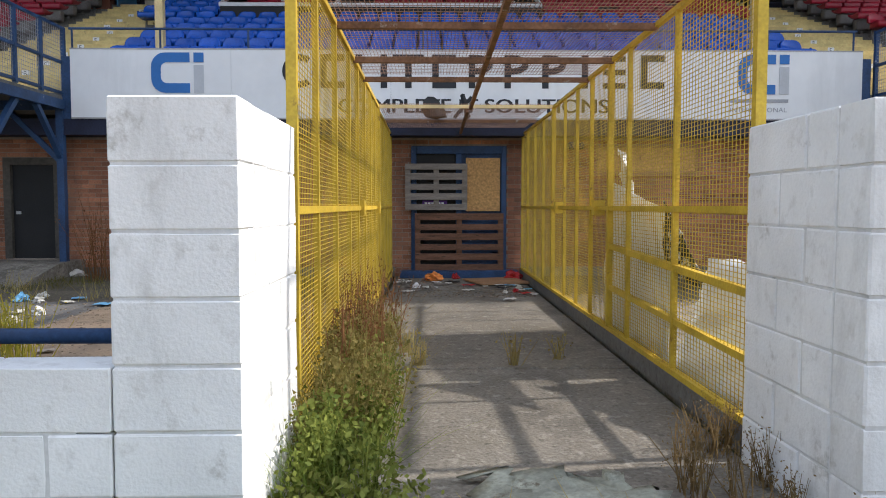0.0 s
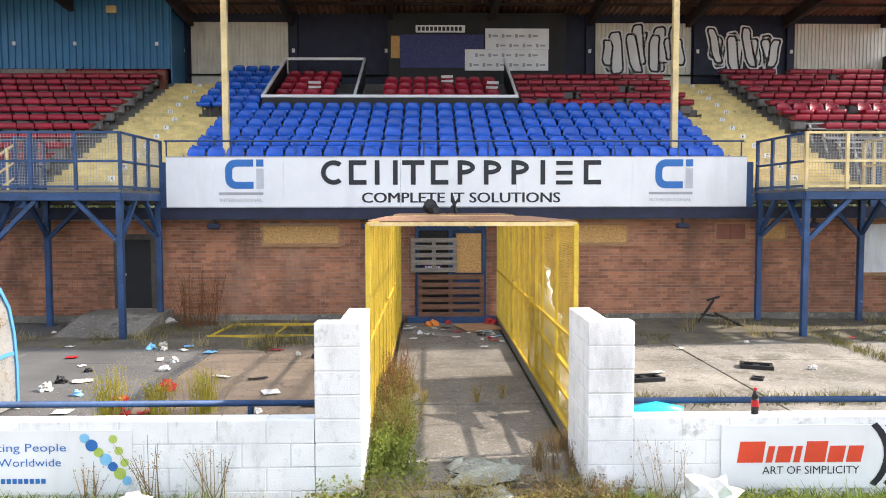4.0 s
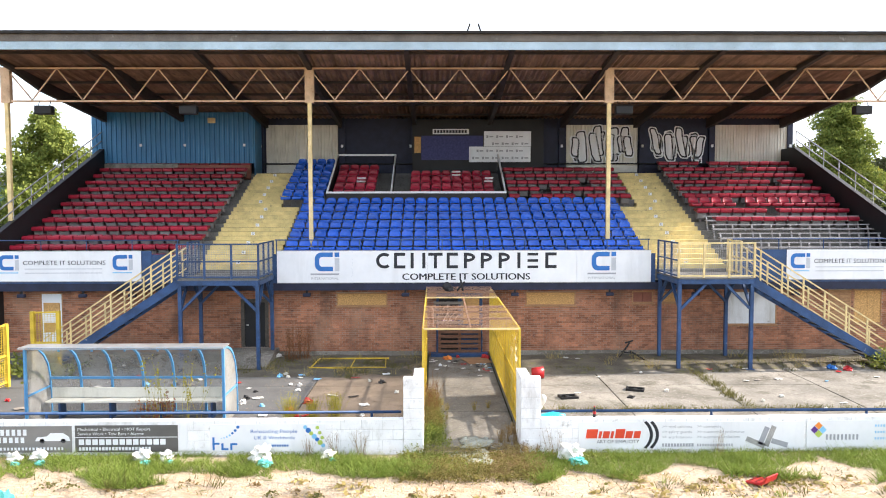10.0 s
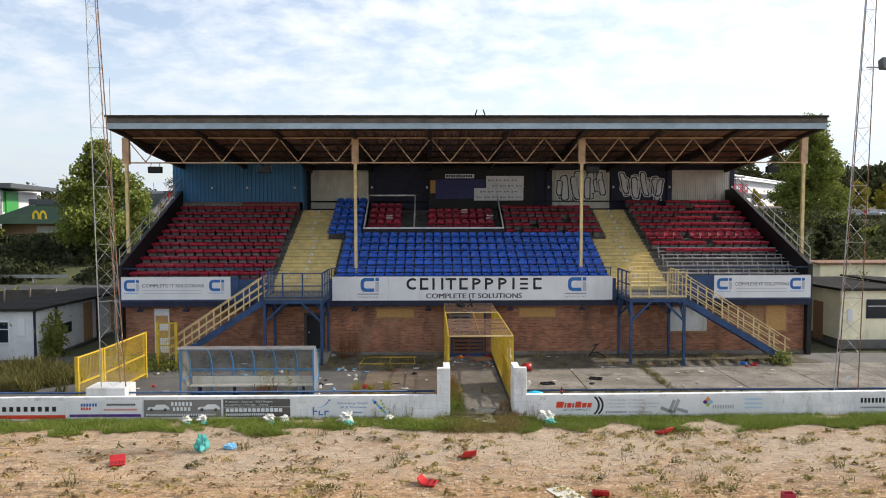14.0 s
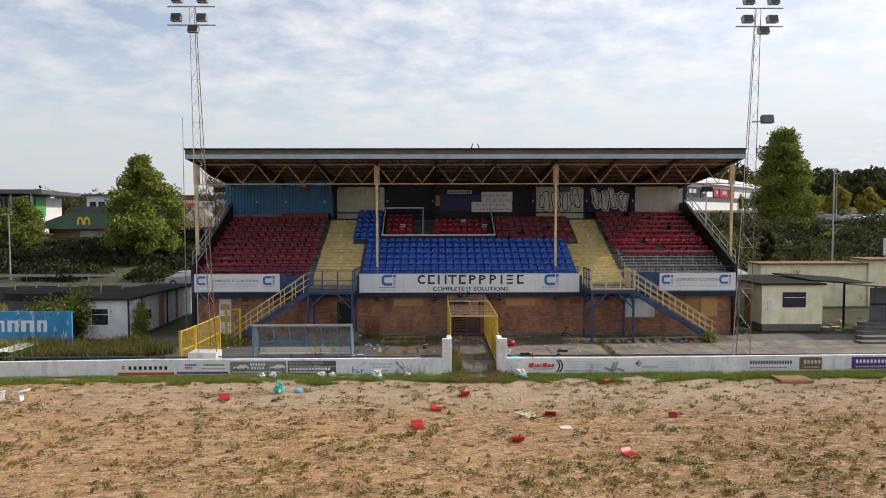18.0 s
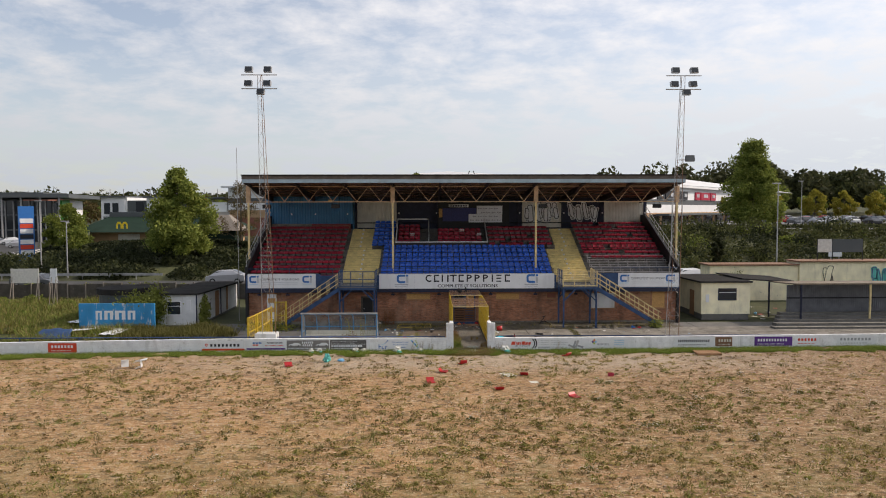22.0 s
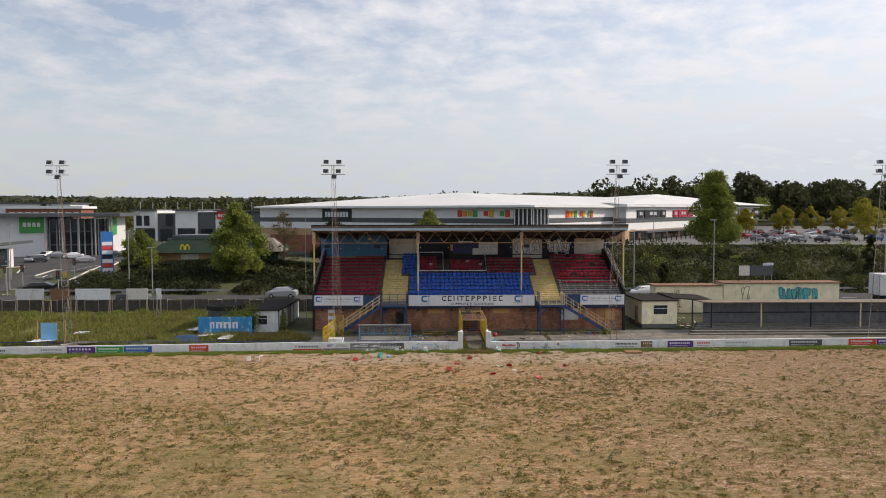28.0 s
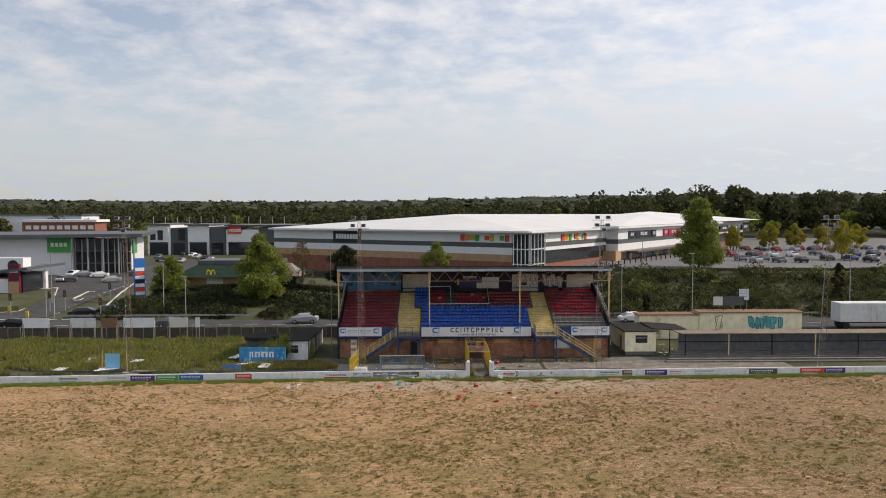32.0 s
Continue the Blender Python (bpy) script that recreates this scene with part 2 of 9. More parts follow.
M["fascia"] = mat("weathered_fascia", (0.13, 0.115, 0.10), 0.9, var=0.3, scale=2, dirt=(0.26, 0.25, 0.23), dirt_at=0.62)
M["fascia_b"] = mat("pale_blue_gutter", (0.34, 0.45, 0.52), 0.6, var=0.2, scale=1.5, dirt=(0.18, 0.16, 0.14), dirt_at=0.64)
M["cream"] = mat("cream_sheet", (0.62, 0.60, 0.52), 0.6, var=0.12, scale=1.5, dirt=(0.42, 0.38, 0.30), dirt_at=0.66)
M["blue_clad"] = mat("blue_cladding", (0.030, 0.155, 0.31), 0.45, var=0.15, scale=1.2)
M["felt"] = mat("roof_felt", (0.036, 0.034, 0.032), 0.97, spec=0.06, var=0.3, scale=1.0, fine=60, dirt=(0.075, 0.07, 0.06), dirt_at=0.6)
M["cabin_w"] = mat("white_cabin_panel", (0.64, 0.65, 0.65), 0.7, var=0.12, scale=1.5, dirt=(0.36, 0.38, 0.33), dirt_at=0.62)
M["cabin_y"] = mat("cream_render", (0.90, 0.82, 0.57), 0.8, var=0.14, scale=1.2, dirt=(0.34, 0.31, 0.22), dirt_at=0.63)
M["glass_d"] = mat("dark_glass", (0.02, 0.025, 0.03), 0.1, var=0.1, bump=0, spec=0.6)
M["green"] = mat("green_sign", (0.05, 0.33, 0.07), 0.5, var=0.06, bump=0)
M["darkgreen"] = mat("dark_green_roof", (0.022, 0.042, 0.030), 0.8, spec=0.1, var=0.2, scale=0.8)
M["tan"] = mat("tan_brick", (0.42, 0.27, 0.15), 0.85, var=0.15, scale=1)
M["redbrick"] = mat("far_red_brick", (0.25, 0.10, 0.07), 0.9, var=0.2, scale=1)
M["shed_w"] = mat("white_cladding", (0.72, 0.73, 0.74), 0.5, var=0.05, scale=0.4)
M["shed_roof"] = mat("pale_metal_roof", (0.66, 0.66, 0.65), 0.5, var=0.08, scale=0.1, fine=3, bump=0)
M["shed_g"] = mat("dark_grey_cladding", (0.08, 0.09, 0.095), 0.5, var=0.1, scale=0.4)
M["rubber"] = mat("black_rubber", (0.015, 0.015, 0.015), 0.8, var=0.2)
M["aqua"] = mat("turquoise_plastic", (0.02, 0.42, 0.60), 0.35, var=0.1, bump=0)
M["teal"] = mat("teal_cloth", (0.12, 0.50, 0.45), 0.8, var=0.2)
M["litter"] = mat("white_litter", (0.64, 0.62, 0.57), 0.7, var=0.15, scale=6, dirt=(0.45, 0.40, 0.33), dirt_at=0.6)
M["red_p"] = mat("red_moulded_plastic", (0.42, 0.018, 0.020), 0.35, var=0.12, bump=0.03)
M["poly"] = mat("dirty_polycarbonate", (0.36, 0.355, 0.335), 0.3, var=0.3, scale=2.0, dirt=(0.30, 0.26, 0.20), dirt_at=0.56)
M["poly"].node_tree.nodes["Principled BSDF"].inputs["Alpha"].default_value = 0.5
M["pinboard"] = mat("blue_patterned_board", (0.055, 0.06, 0.16), 0.8, var=0.3, scale=12)


def leaf_mat(name, a, b):
    m = mat(name, a, 0.7, var=0.25, scale=0.6, fine=5, bump=0, spec=0.15)
    n, l = m.node_tree.nodes, m.node_tree.links
    p = n["Principled BSDF"]
    src = p.inputs["Base Color"].links[0].from_socket
    g = n.new("ShaderNodeNewGeometry"); mx = n.new("ShaderNodeMix"); mx.data_type = 'RGBA'
    l.new(g.outputs["Random Per Island"], mx.inputs[0]); l.new(src, mx.inputs[6]); mx.inputs[7].default_value = (*b, 1)
    l.new(mx.outputs[2], p.inputs["Base Color"])
    # light shines through the leaf
    tr = n.new("ShaderNodeBsdfTranslucent"); ms = n.new("ShaderNodeMixShader"); ms.inputs[0].default_value = 0.32
    l.new(mx.outputs[2], tr.inputs["Color"]); l.new(p.outputs[0], ms.inputs[1]); l.new(tr.outputs[0], ms.inputs[2])
    l.new(ms.outputs[0], n["Material Output"].inputs["Surface"])
    return m


M["leaf"] = leaf_mat("leaves", (0.14, 0.17, 0.035), (0.25, 0.265, 0.065))
M["leaf_t"] = leaf_mat("mid_green_leaves", (0.085, 0.12, 0.022), (0.24, 0.27, 0.055))
M["moss"] = leaf_mat("mossy_weed", (0.155, 0.14, 0.036), (0.27, 0.215, 0.07))
M["leaf_b"] = leaf_mat("light_leaves", (0.10, 0.14, 0.028), (0.29, 0.32, 0.07))
M["leaf_m"] = leaf_mat("olive_leaves", (0.038, 0.047, 0.018), (0.075, 0.082, 0.030))
M["rough"] = leaf_mat("rough_grass_blades", (0.085, 0.088, 0.024), (0.18, 0.16, 0.055))
M["bank"] = leaf_mat("bank_leaves", (0.042, 0.052, 0.018), (0.115, 0.12, 0.042))
M["leaf_w"] = leaf_mat("wood_leaves", (0.040, 0.048, 0.022), (0.085, 0.088, 0.038))
M["leaf_d"] = leaf_mat("dark_leaves", (0.022, 0.029, 0.014), (0.046, 0.054, 0.022))
M["leaf_y"] = leaf_mat("yellowing_leaves", (0.22, 0.22, 0.032), (0.40, 0.33, 0.05))
M["leaf_o"] = leaf_mat("autumn_leaves", (0.13, 0.085, 0.035), (0.09, 0.08, 0.03))
M["grass"] = leaf_mat("grass_blades", (0.135, 0.20, 0.032), (0.24, 0.285, 0.06))
M["straw"] = leaf_mat("dry_grass", (0.33, 0.25, 0.09), (0.42, 0.35, 0.14))
M["withered"] = leaf_mat("withered_weed", (0.17, 0.115, 0.05), (0.29, 0.20, 0.09))
M["dock"] = leaf_mat("dead_dock_stalks", (0.14, 0.06, 0.025), (0.24, 0.12, 0.05))
M["bark"] = mat("bark", (0.10, 0.075, 0.05), 0.95, var=0.3, scale=3, fine=30, bump=0.5)


def weather(names, colour, scale, stretch, lo, hi, k):
    """Run-off streaks and blotches of another colour, laid over finished materials by their place in the world."""
    for name in names:
        m = M[name]
        n, l = m.node_tree.nodes, m.node_tree.links
        b = n["Principled BSDF"]
        src = b.inputs["Base Color"].links[0].from_socket
        g = n.new("ShaderNodeNewGeometry"); mp = n.new("ShaderNodeMapping"); mp.inputs["Scale"].default_value = stretch
        l.new(g.outputs["Position"], mp.inputs[0])
        t = n.new("ShaderNodeTexNoise"); t.inputs["Scale"].default_value = scale; t.inputs["Detail"].default_value = 8; t.inputs["Roughness"].default_value = 0.68
        l.new(mp.outputs[0], t.inputs["Vector"])
        r = n.new("ShaderNodeMapRange"); r.inputs[1].default_value, r.inputs[2].default_value, r.inputs[4].default_value = lo, hi, k
        l.new(t.outputs["Fac"], r.inputs[0])
        mx = n.new("ShaderNodeMix"); mx.data_type = 'RGBA'; mx.inputs[7].default_value = (*colour, 1)
        l.new(r.outputs[0], mx.inputs[0]); l.new(src, mx.inputs[6])
        l.new(mx.outputs[2], b.inputs["Base Color"])


weather(["brick", "brick_j", "mortar"], (0.075, 0.05, 0.038), 0.9, (1.0, 1.0, 0.28), 0.50, 0.66, 0.62)
weather(["brick", "brick_j"], (0.42, 0.24, 0.15), 0.5, (1.0, 1.0, 0.8), 0.52, 0.66, 0.45)
weather(["block", "mortar_w"], (0.34, 0.33, 0.31), 2.2, (1.0, 1.0, 0.30), 0.54, 0.70, 0.55)
weather(["block", "mortar_w"], (0.52, 0.51, 0.49), 9.0, (1.0, 1.0, 0.8), 0.55, 0.66, 0.5)
weather(["white", "white_b"], (0.52, 0.53, 0.53), 1.4, (1.0, 1.0, 0.14), 0.54, 0.72, 0.40)
weather(["concrete", "concrete_d", "path"], (0.10, 0.088, 0.065), 0.8, (1.0, 1.0, 1.0), 0.50, 0.64, 0.55)
weather(["concrete", "path"], (0.33, 0.31, 0.27), 11.0, (1.0, 1.0, 1.0), 0.56, 0.62, 0.6)
weather(["concrete", "path", "concrete_d"], (0.07, 0.065, 0.05), 14.0, (1.0, 1.0, 1.0), 0.57, 0.63, 0.6)
weather(["cabin_y"], (0.42, 0.38, 0.26), 1.6, (1.0, 1.0, 0.2), 0.54, 0.70, 0.45)
weather(["cabin_w", "cream"], (0.28, 0.26, 0.19), 1.6, (1.0, 1.0, 0.2), 0.52, 0.68, 0.5)
weather(["step_y", "yellow_p"], (0.30, 0.23, 0.12), 1.4, (1.0, 1.0, 1.0), 0.52, 0.66, 0.5)
weather(["sheet"], (0.10, 0.065, 0.05), 1.2, (3.2, 0.22, 1.0), 0.46, 0.58, 0.7)
weather(["sheet"], (0.36, 0.27, 0.21), 1.0, (4.0, 0.5, 1.0), 0.58, 0.66, 0.5)


# ---- building helpers ----
def thing(name, label, category, group="", at=(0, 0, 0), kind=""):
    ob = new(name)
    ob.empty_display_size = 0.2
    ob.location = at
    tagged(ob, label, category, group, kind)
    return ob


def mesh_of(name, verts, faces, material=None):
    me = bpy.data.meshes.new(name)
    me.from_pydata([tuple(v) for v in verts], [], [tuple(f) for f in faces])
    if material:
        me.materials.append(material)
    me.update()
    return me


def put(name, me, parent=None, label="", loc=None, rot=None):
    ob = new(name, me)
    ob.parent = parent
    if loc is not None:
        ob.location = loc
    if rot is not None:
        ob.rotation_euler = rot
    if label:
        ob["label"] = label
    return ob


def part(name, bm, material, parent=None, label="", smooth=False, bevel=0.0):
    if bevel:
        bmesh.ops.bevel(bm, geom=bm.edges[:], offset=bevel, segments=1, affect='EDGES', clamp_overlap=True)
    me = bpy.data.meshes.new(name)
    bm.to_mesh(me)
    bm.free()
    me.materials.append(material)
    if smooth:
        for p in me.polygons:
            p.use_smooth = True
    return put(name, me, parent, label)


def box(bm, x0, y0, z0, x1, y1, z1):
    v = [bm.verts.new(p) for p in ((x0, y0, z0), (x1, y0, z0), (x1, y1, z0), (x0, y1, z0), (x0, y0, z1), (x1, y0, z1), (x1, y1, z1), (x0, y1, z1))]
    for f in ((3, 2, 1, 0), (4, 5, 6, 7), (0, 1, 5, 4), (1, 2, 6, 5), (2, 3, 7, 6), (3, 0, 4, 7)):
        bm.faces.new([v[i] for i in f])
    return v


def bar(bm, a, b, w, h=None, up=(0, 0, 1)):
    """A rectangular bar from a to b, w wide and h high."""
    h = h or w
    a, b = Vector(a), Vector(b)
    d = (b - a).normalized()
    u = Vector(up)
    if abs(d.dot(u)) > 0.99:
        u = Vector((0, 1, 0))
    s = d.cross(u).normalized() * (w / 2)
    t = s.cross(d).normalized() * (h / 2)
    v = [bm.verts.new(p + q) for p in (a, b) for q in (-s - t, s - t, s + t, -s + t)]
    for f in ((0, 1, 2, 3), (7, 6, 5, 4), (0, 4, 5, 1), (1, 5, 6, 2), (2, 6, 7, 3), (3, 7, 4, 0)):
        bm.faces.new([v[i] for i in f])


def rod(bm, a, b, r, n=8, r2=None):
    a, b = Vector(a), Vector(b)
    d = (b - a)
    q = d.to_track_quat('Z', 'Y')
    r2 = r if r2 is None else r2
    lo = [bm.verts.new(a + q @ Vector((r * math.cos(2 * math.pi * i / n), r * math.sin(2 * math.pi * i / n), 0))) for i in range(n)]
    hi = [bm.verts.new(b + q @ Vector((r2 * math.cos(2 * math.pi * i / n), r2 * math.sin(2 * math.pi * i / n), 0))) for i in range(n)]
    for i in range(n):
        bm.faces.new((lo[i], lo[(i + 1) % n], hi[(i + 1) % n], hi[i]))
    bm.faces.new(lo[::-1])
    bm.faces.new(hi)


def prism(bm, outline, axis, lo, hi):
    """An outline of 2D points, drawn out along an axis from lo to hi."""
    def p3(p, k):
        return {'x': (k, p[0], p[1]), 'y': (p[0], k, p[1]), 'z': (p[0], p[1], k)}[axis]
    a = [bm.verts.new(p3(p, lo)) for p in outline]
    b = [bm.verts.new(p3(p, hi)) for p in outline]
    n = len(outline)
    bm.faces.new(a)
    bm.faces.new(b[::-1])
    for i in range(n):
        bm.faces.new((a[i], b[i], b[(i + 1) % n], a[(i + 1) % n]))


def finish(bm):
    bmesh.ops.recalc_face_normals(bm, faces=bm.faces[:])
    return bm


BOX_F = np.array(((3, 2, 1, 0), (4, 5, 6, 7), (0, 1, 5, 4), (1, 2, 6, 5), (2, 3, 7, 6), (3, 0, 4, 7)))


def boxes_mesh(name, lo, hi, material):
    """One mesh of many boxes, from arrays of their low and high corners."""
    lo, hi = np.asarray(lo, float), np.asarray(hi, float)
    n = len(lo)
    pick = np.array(((0, 0, 0), (1, 0, 0), (1, 1, 0), (0, 1, 0), (0, 0, 1), (1, 0, 1), (1, 1, 1), (0, 1, 1)))
    v = np.where(pick[None] == 1, hi[:, None], lo[:, None]).reshape(-1, 3)
    f = (BOX_F[None] + 8 * np.arange(n)[:, None, None]).reshape(-1, 4)
    return mesh_of(name, v.tolist(), f.tolist(), material)


def quads_mesh(name, q, material):
    """One mesh of many loose quads, an array of n x 4 x 3."""
    n = len(q)
    me = bpy.data.meshes.new(name)
    me.vertices.add(n * 4)
    me.vertices.foreach_set("co", np.asarray(q, np.float32).reshape(-1))
    me.loops.add(n * 4)
    me.loops.foreach_set("vertex_index", np.arange(n * 4, dtype=np.int32))
    me.polygons.add(n)
    me.polygons.foreach_set("loop_start", np.arange(0, n * 4, 4, dtype=np.int32))
    me.polygons.foreach_set("loop_total", np.full(n, 4, np.int32))
    me.materials.append(material)
    me.update(calc_edges=True)
    return me


def leaves(rng, pts, size, flat=0.0):
    """Loose leaf quads of random turn at the points."""
    n = len(pts)
    d = rng.normal(size=(n, 3)); d[:, 2] *= (1 - flat)
    d /= np.linalg.norm(d, axis=1, keepdims=True)
    e = np.cross(d, rng.normal(size=(n, 3))); e /= np.linalg.norm(e, axis=1, keepdims=True)
    s = size * rng.uniform(0.6, 1.4, (n, 1))
    a, b = d * s, e * s * 0.6
    return np.stack((pts - a, pts + b, pts + a, pts - b), 1)


def blades(rng, pts, height, width, lean=0.35):
    """Grass blades: narrow upright quads that lean at random."""
    n = len(pts)
    h = height * rng.uniform(0.5, 1.3, (n, 1))
    ang = rng.uniform(0, 2 * math.pi, n)
    side = np.stack((np.cos(ang), np.sin(ang), np.zeros(n)), 1) * width
    tip = pts + np.concatenate((rng.normal(0, lean, (n, 2)) * h, h), 1)
    return np.stack((pts - side, pts + side, tip + side * 0.15, tip - side * 0.15), 1)


def stuff(name, me, label, category):
    return tagged(put(name, me), label, category, kind="stuff")


def structure(name, bm, material, label, category, **k):
    return tagged(part(name, bm, material, **k), label, category, kind="structure")


def words(text, x, y, z, height, material, parent, width=None, name="lettering", rz=None):
    """Flat lettering on a board that faces -y, its lower left corner at x, z."""
    cu = bpy.data.curves.new(name, 'FONT')
    cu.body, cu.size, cu.resolution_u = text, 1.0, 3
    tmp = bpy.data.objects.new("tmp", cu)
    me = bpy.data.meshes.new_from_object(tmp)
    bpy.data.objects.remove(tmp)
    co = np.empty(len(me.vertices) * 3)
    me.vertices.foreach_get("co", co)
    co = co.reshape(-1, 3)
    x0, x1 = co[:, 0].min(), co[:, 0].max()
    z0, z1 = co[:, 1].min(), co[:, 1].max()
    s = height / 0.7
    sx = s if width is None else width / (x1 - x0)
    out = np.zeros_like(co)
    out[:, 0], out[:, 2] = (co[:, 0] - x0) * sx, co[:, 1] * s
    me.vertices.foreach_set("co", out.reshape(-1))
    me.name = name
    me.materials.clear()
    me.materials.append(material)
    me.update()
    ob = put(name, me, parent, loc=(x, y, z))
    if rz is not None:
        ob.rotation_euler = (0, 0, rz)
    return ob


def bars(bm, x0, z0, w, h, y, n, fill=0.72, rng=None):
    """A row of n plain upright bars in place of lettering."""
    p = w / n
    for i in range(n):
        box(bm, x0 + i * p, y - 0.004, z0, x0 + i * p + p * fill, y, z0 + h)


def ring(bm, cx, cz, ro, ri, y, a0=0, a1=360, n=24, t=0.006):
    """A flat ring or part of one on a board that faces -y; angles in degrees."""
    pts = []
    for i in range(n + 1):
        a = radians(a0 + (a1 - a0) * i / n)
        pts.append((math.cos(a), math.sin(a)))
    for i in range(n):
        (c0, s0), (c1, s1) = pts[i], pts[i + 1]
        v = [bm.verts.new(p) for p in ((cx + ri * c0, y - t, cz + ri * s0), (cx + ro * c0, y - t, cz + ro * s0), (cx + ro * c1, y - t, cz + ro * s1), (cx + ri * c1, y - t, cz + ri * s1))]
        bm.faces.new(v[::-1])


def lean(x):
    """The touchline falls gently to one end of the ground and rises to the other."""
    return max(-0.5, -0.0115 * max(0.0, -14 - x)) + min(0.5, 0.0065 * max(0.0, x - 6))


def pitch_z(x):
    return lean(x) - 0.11


def terrain(x, y):
    """Height of the ground: level round the stand, rising over the road to the car parks behind."""
    def sm(a, b, v):
        k = min(1.0, max(0.0, (v - a) / (b - a)))
        return k * k * (3 - 2 * k)
    right = sm(-25.0, 5.0, x)
    z = 0.5 * sm(22.0, 29.0, y) + (1.0 + 3.6 * right) * sm(43.0, 70.0, y)
    mound = math.exp(-(((x + 36) / 17) ** 2)) * sm(40, 52, y) * (1 - sm(84, 100, y)) * 1.8
    far = 10.0 * sm(260, 900, y) + 41.0 * sm(800, 2200, y) * (0.84 + 0.22 * math.sin(x * 0.0019 - 0.6))
    return z + mound * (1 - right) + far

# ---- ground ----
def pitch_material():
    m = mat("bare_pitch", (0.42, 0.235, 0.105), 0.95, var=0.26, scale=0.5, fine=22, bump=1.0, bump_d=0.05)
    n, l = m.node_tree.nodes, m.node_tree.links
    b = n["Principled BSDF"]
    src = b.inputs["Base Color"].links[0].from_socket
    tc = n.new("ShaderNodeTexCoord")
    def noise_mask(scale, lo, hi, detail=8, rough=0.65, stretch=None):
        t = n.new("ShaderNodeTexNoise"); t.inputs["Scale"].default_value = scale; t.inputs["Detail"].default_value = detail; t.inputs["Roughness"].default_value = rough
        v = tc.outputs["Object"]
        if stretch:
            mp = n.new("ShaderNodeMapping"); mp.inputs["Scale"].default_value = stretch
            l.new(v, mp.inputs[0]); v = mp.outputs[0]
        l.new(v, t.inputs["Vector"])
        r = n.new("ShaderNodeValToRGB"); r.color_ramp.elements[0].position = lo; r.color_ramp.elements[1].position = hi
        l.new(t.outputs["Fac"], r.inputs[0])
        return r.outputs[0]
    def times(a, c):
        mu = n.new("ShaderNodeMath"); mu.operation = 'MULTIPLY'
        l.new(a, mu.inputs[0])
        if isinstance(c, float):
            mu.inputs[1].default_value = c
        else:
            l.new(c, mu.inputs[1])
        return mu.outputs[0]
    def blend(a, colour, mask, k=1.0):
        mx = n.new("ShaderNodeMix"); mx.data_type = 'RGBA'; mx.inputs[7].default_value = (*colour, 1)
        l.new(times(mask, k), mx.inputs[0]); l.new(a, mx.inputs[6])
        return mx.outputs[2]
    def span(axis, a, c):
        sp = n.new("ShaderNodeSeparateXYZ"); l.new(tc.outputs["Object"], sp.inputs[0])
        mr = n.new("ShaderNodeMapRange"); mr.interpolation_type = 'SMOOTHSTEP'
        mr.inputs[1].default_value, mr.inputs[2].default_value = a, c
        l.new(sp.outputs[axis], mr.inputs[0])
        return mr.outputs[0]
    # straw-coloured and redder soil, clods and harrow lines that run along the pitch
    c = blend(src, (0.49, 0.31, 0.15), noise_mask(0.35, 0.47, 0.60, 10, 0.75), 0.75)
    c = blend(c, (0.36, 0.19, 0.09), noise_mask(0.16, 0.50, 0.62, 9, 0.7), 0.5)
    # redder soil towards +x, also darkened for the shaded tuft sides seen sunward
    c = blend(c, (0.21, 0.118, 0.06), times(span(0, -8.0, 24.0), noise_mask(0.11, 0.24, 0.50, 9, 0.7)), 0.82)
    c = blend(c, (0.22, 0.13, 0.065), noise_mask(1.0, 0.50, 0.60, 7, 0.7, (0.22, 4.2, 1)), 0.6)
    c = blend(c, (0.58, 0.43, 0.26), noise_mask(2.6, 0.53, 0.60, 8, 0.8, (0.8, 1.3, 1)), 0.75)
    c = blend(c, (0.64, 0.50, 0.33), noise_mask(7.0, 0.55, 0.61, 5, 0.75, (0.8, 1.2, 1)), 0.8)
    c = blend(c, (0.11, 0.068, 0.034), noise_mask(4.2, 0.55, 0.59, 5, 0.7, (0.7, 1.2, 1)), 0.85)
    # washed-out sandy strip before the tunnel
    sand = times(times(span(1, -5.5, -1.2), span(0, -24.0, -5.0)), times(span(0, 26.0, 9.0), noise_mask(0.6, 0.32, 0.52, 9, 0.75)))
    c = blend(c, (0.47, 0.395, 0.305), sand, 0.65)
    # moss and thin weed cover, more of it away from the wall and towards one end
    c = blend(c, (0.17, 0.145, 0.038), times(noise_mask(0.16, 0.47, 0.55, 12, 0.85), span(1, -6.0, -26.0)), 0.55)
    c = blend(c, (0.15, 0.145, 0.036), times(noise_mask(0.22, 0.44, 0.56, 12, 0.85), times(span(0, 10.0, -22.0), span(1, -10.0, -34.0))), 0.62)
    c = blend(c, (0.16, 0.125, 0.045), noise_mask(0.6, 0.55, 0.62, 12, 0.85, (0.7, 1.2, 1)), 0.7)
    c = blend(c, (0.11, 0.11, 0.03), noise_mask(1.7, 0.60, 0.66, 9, 0.75, (0.8, 1.2, 1)), 0.85)
    # clods and furrows in the soil
    fine = b.inputs["Normal"].links[0].from_node
    last = fine.outputs[0]
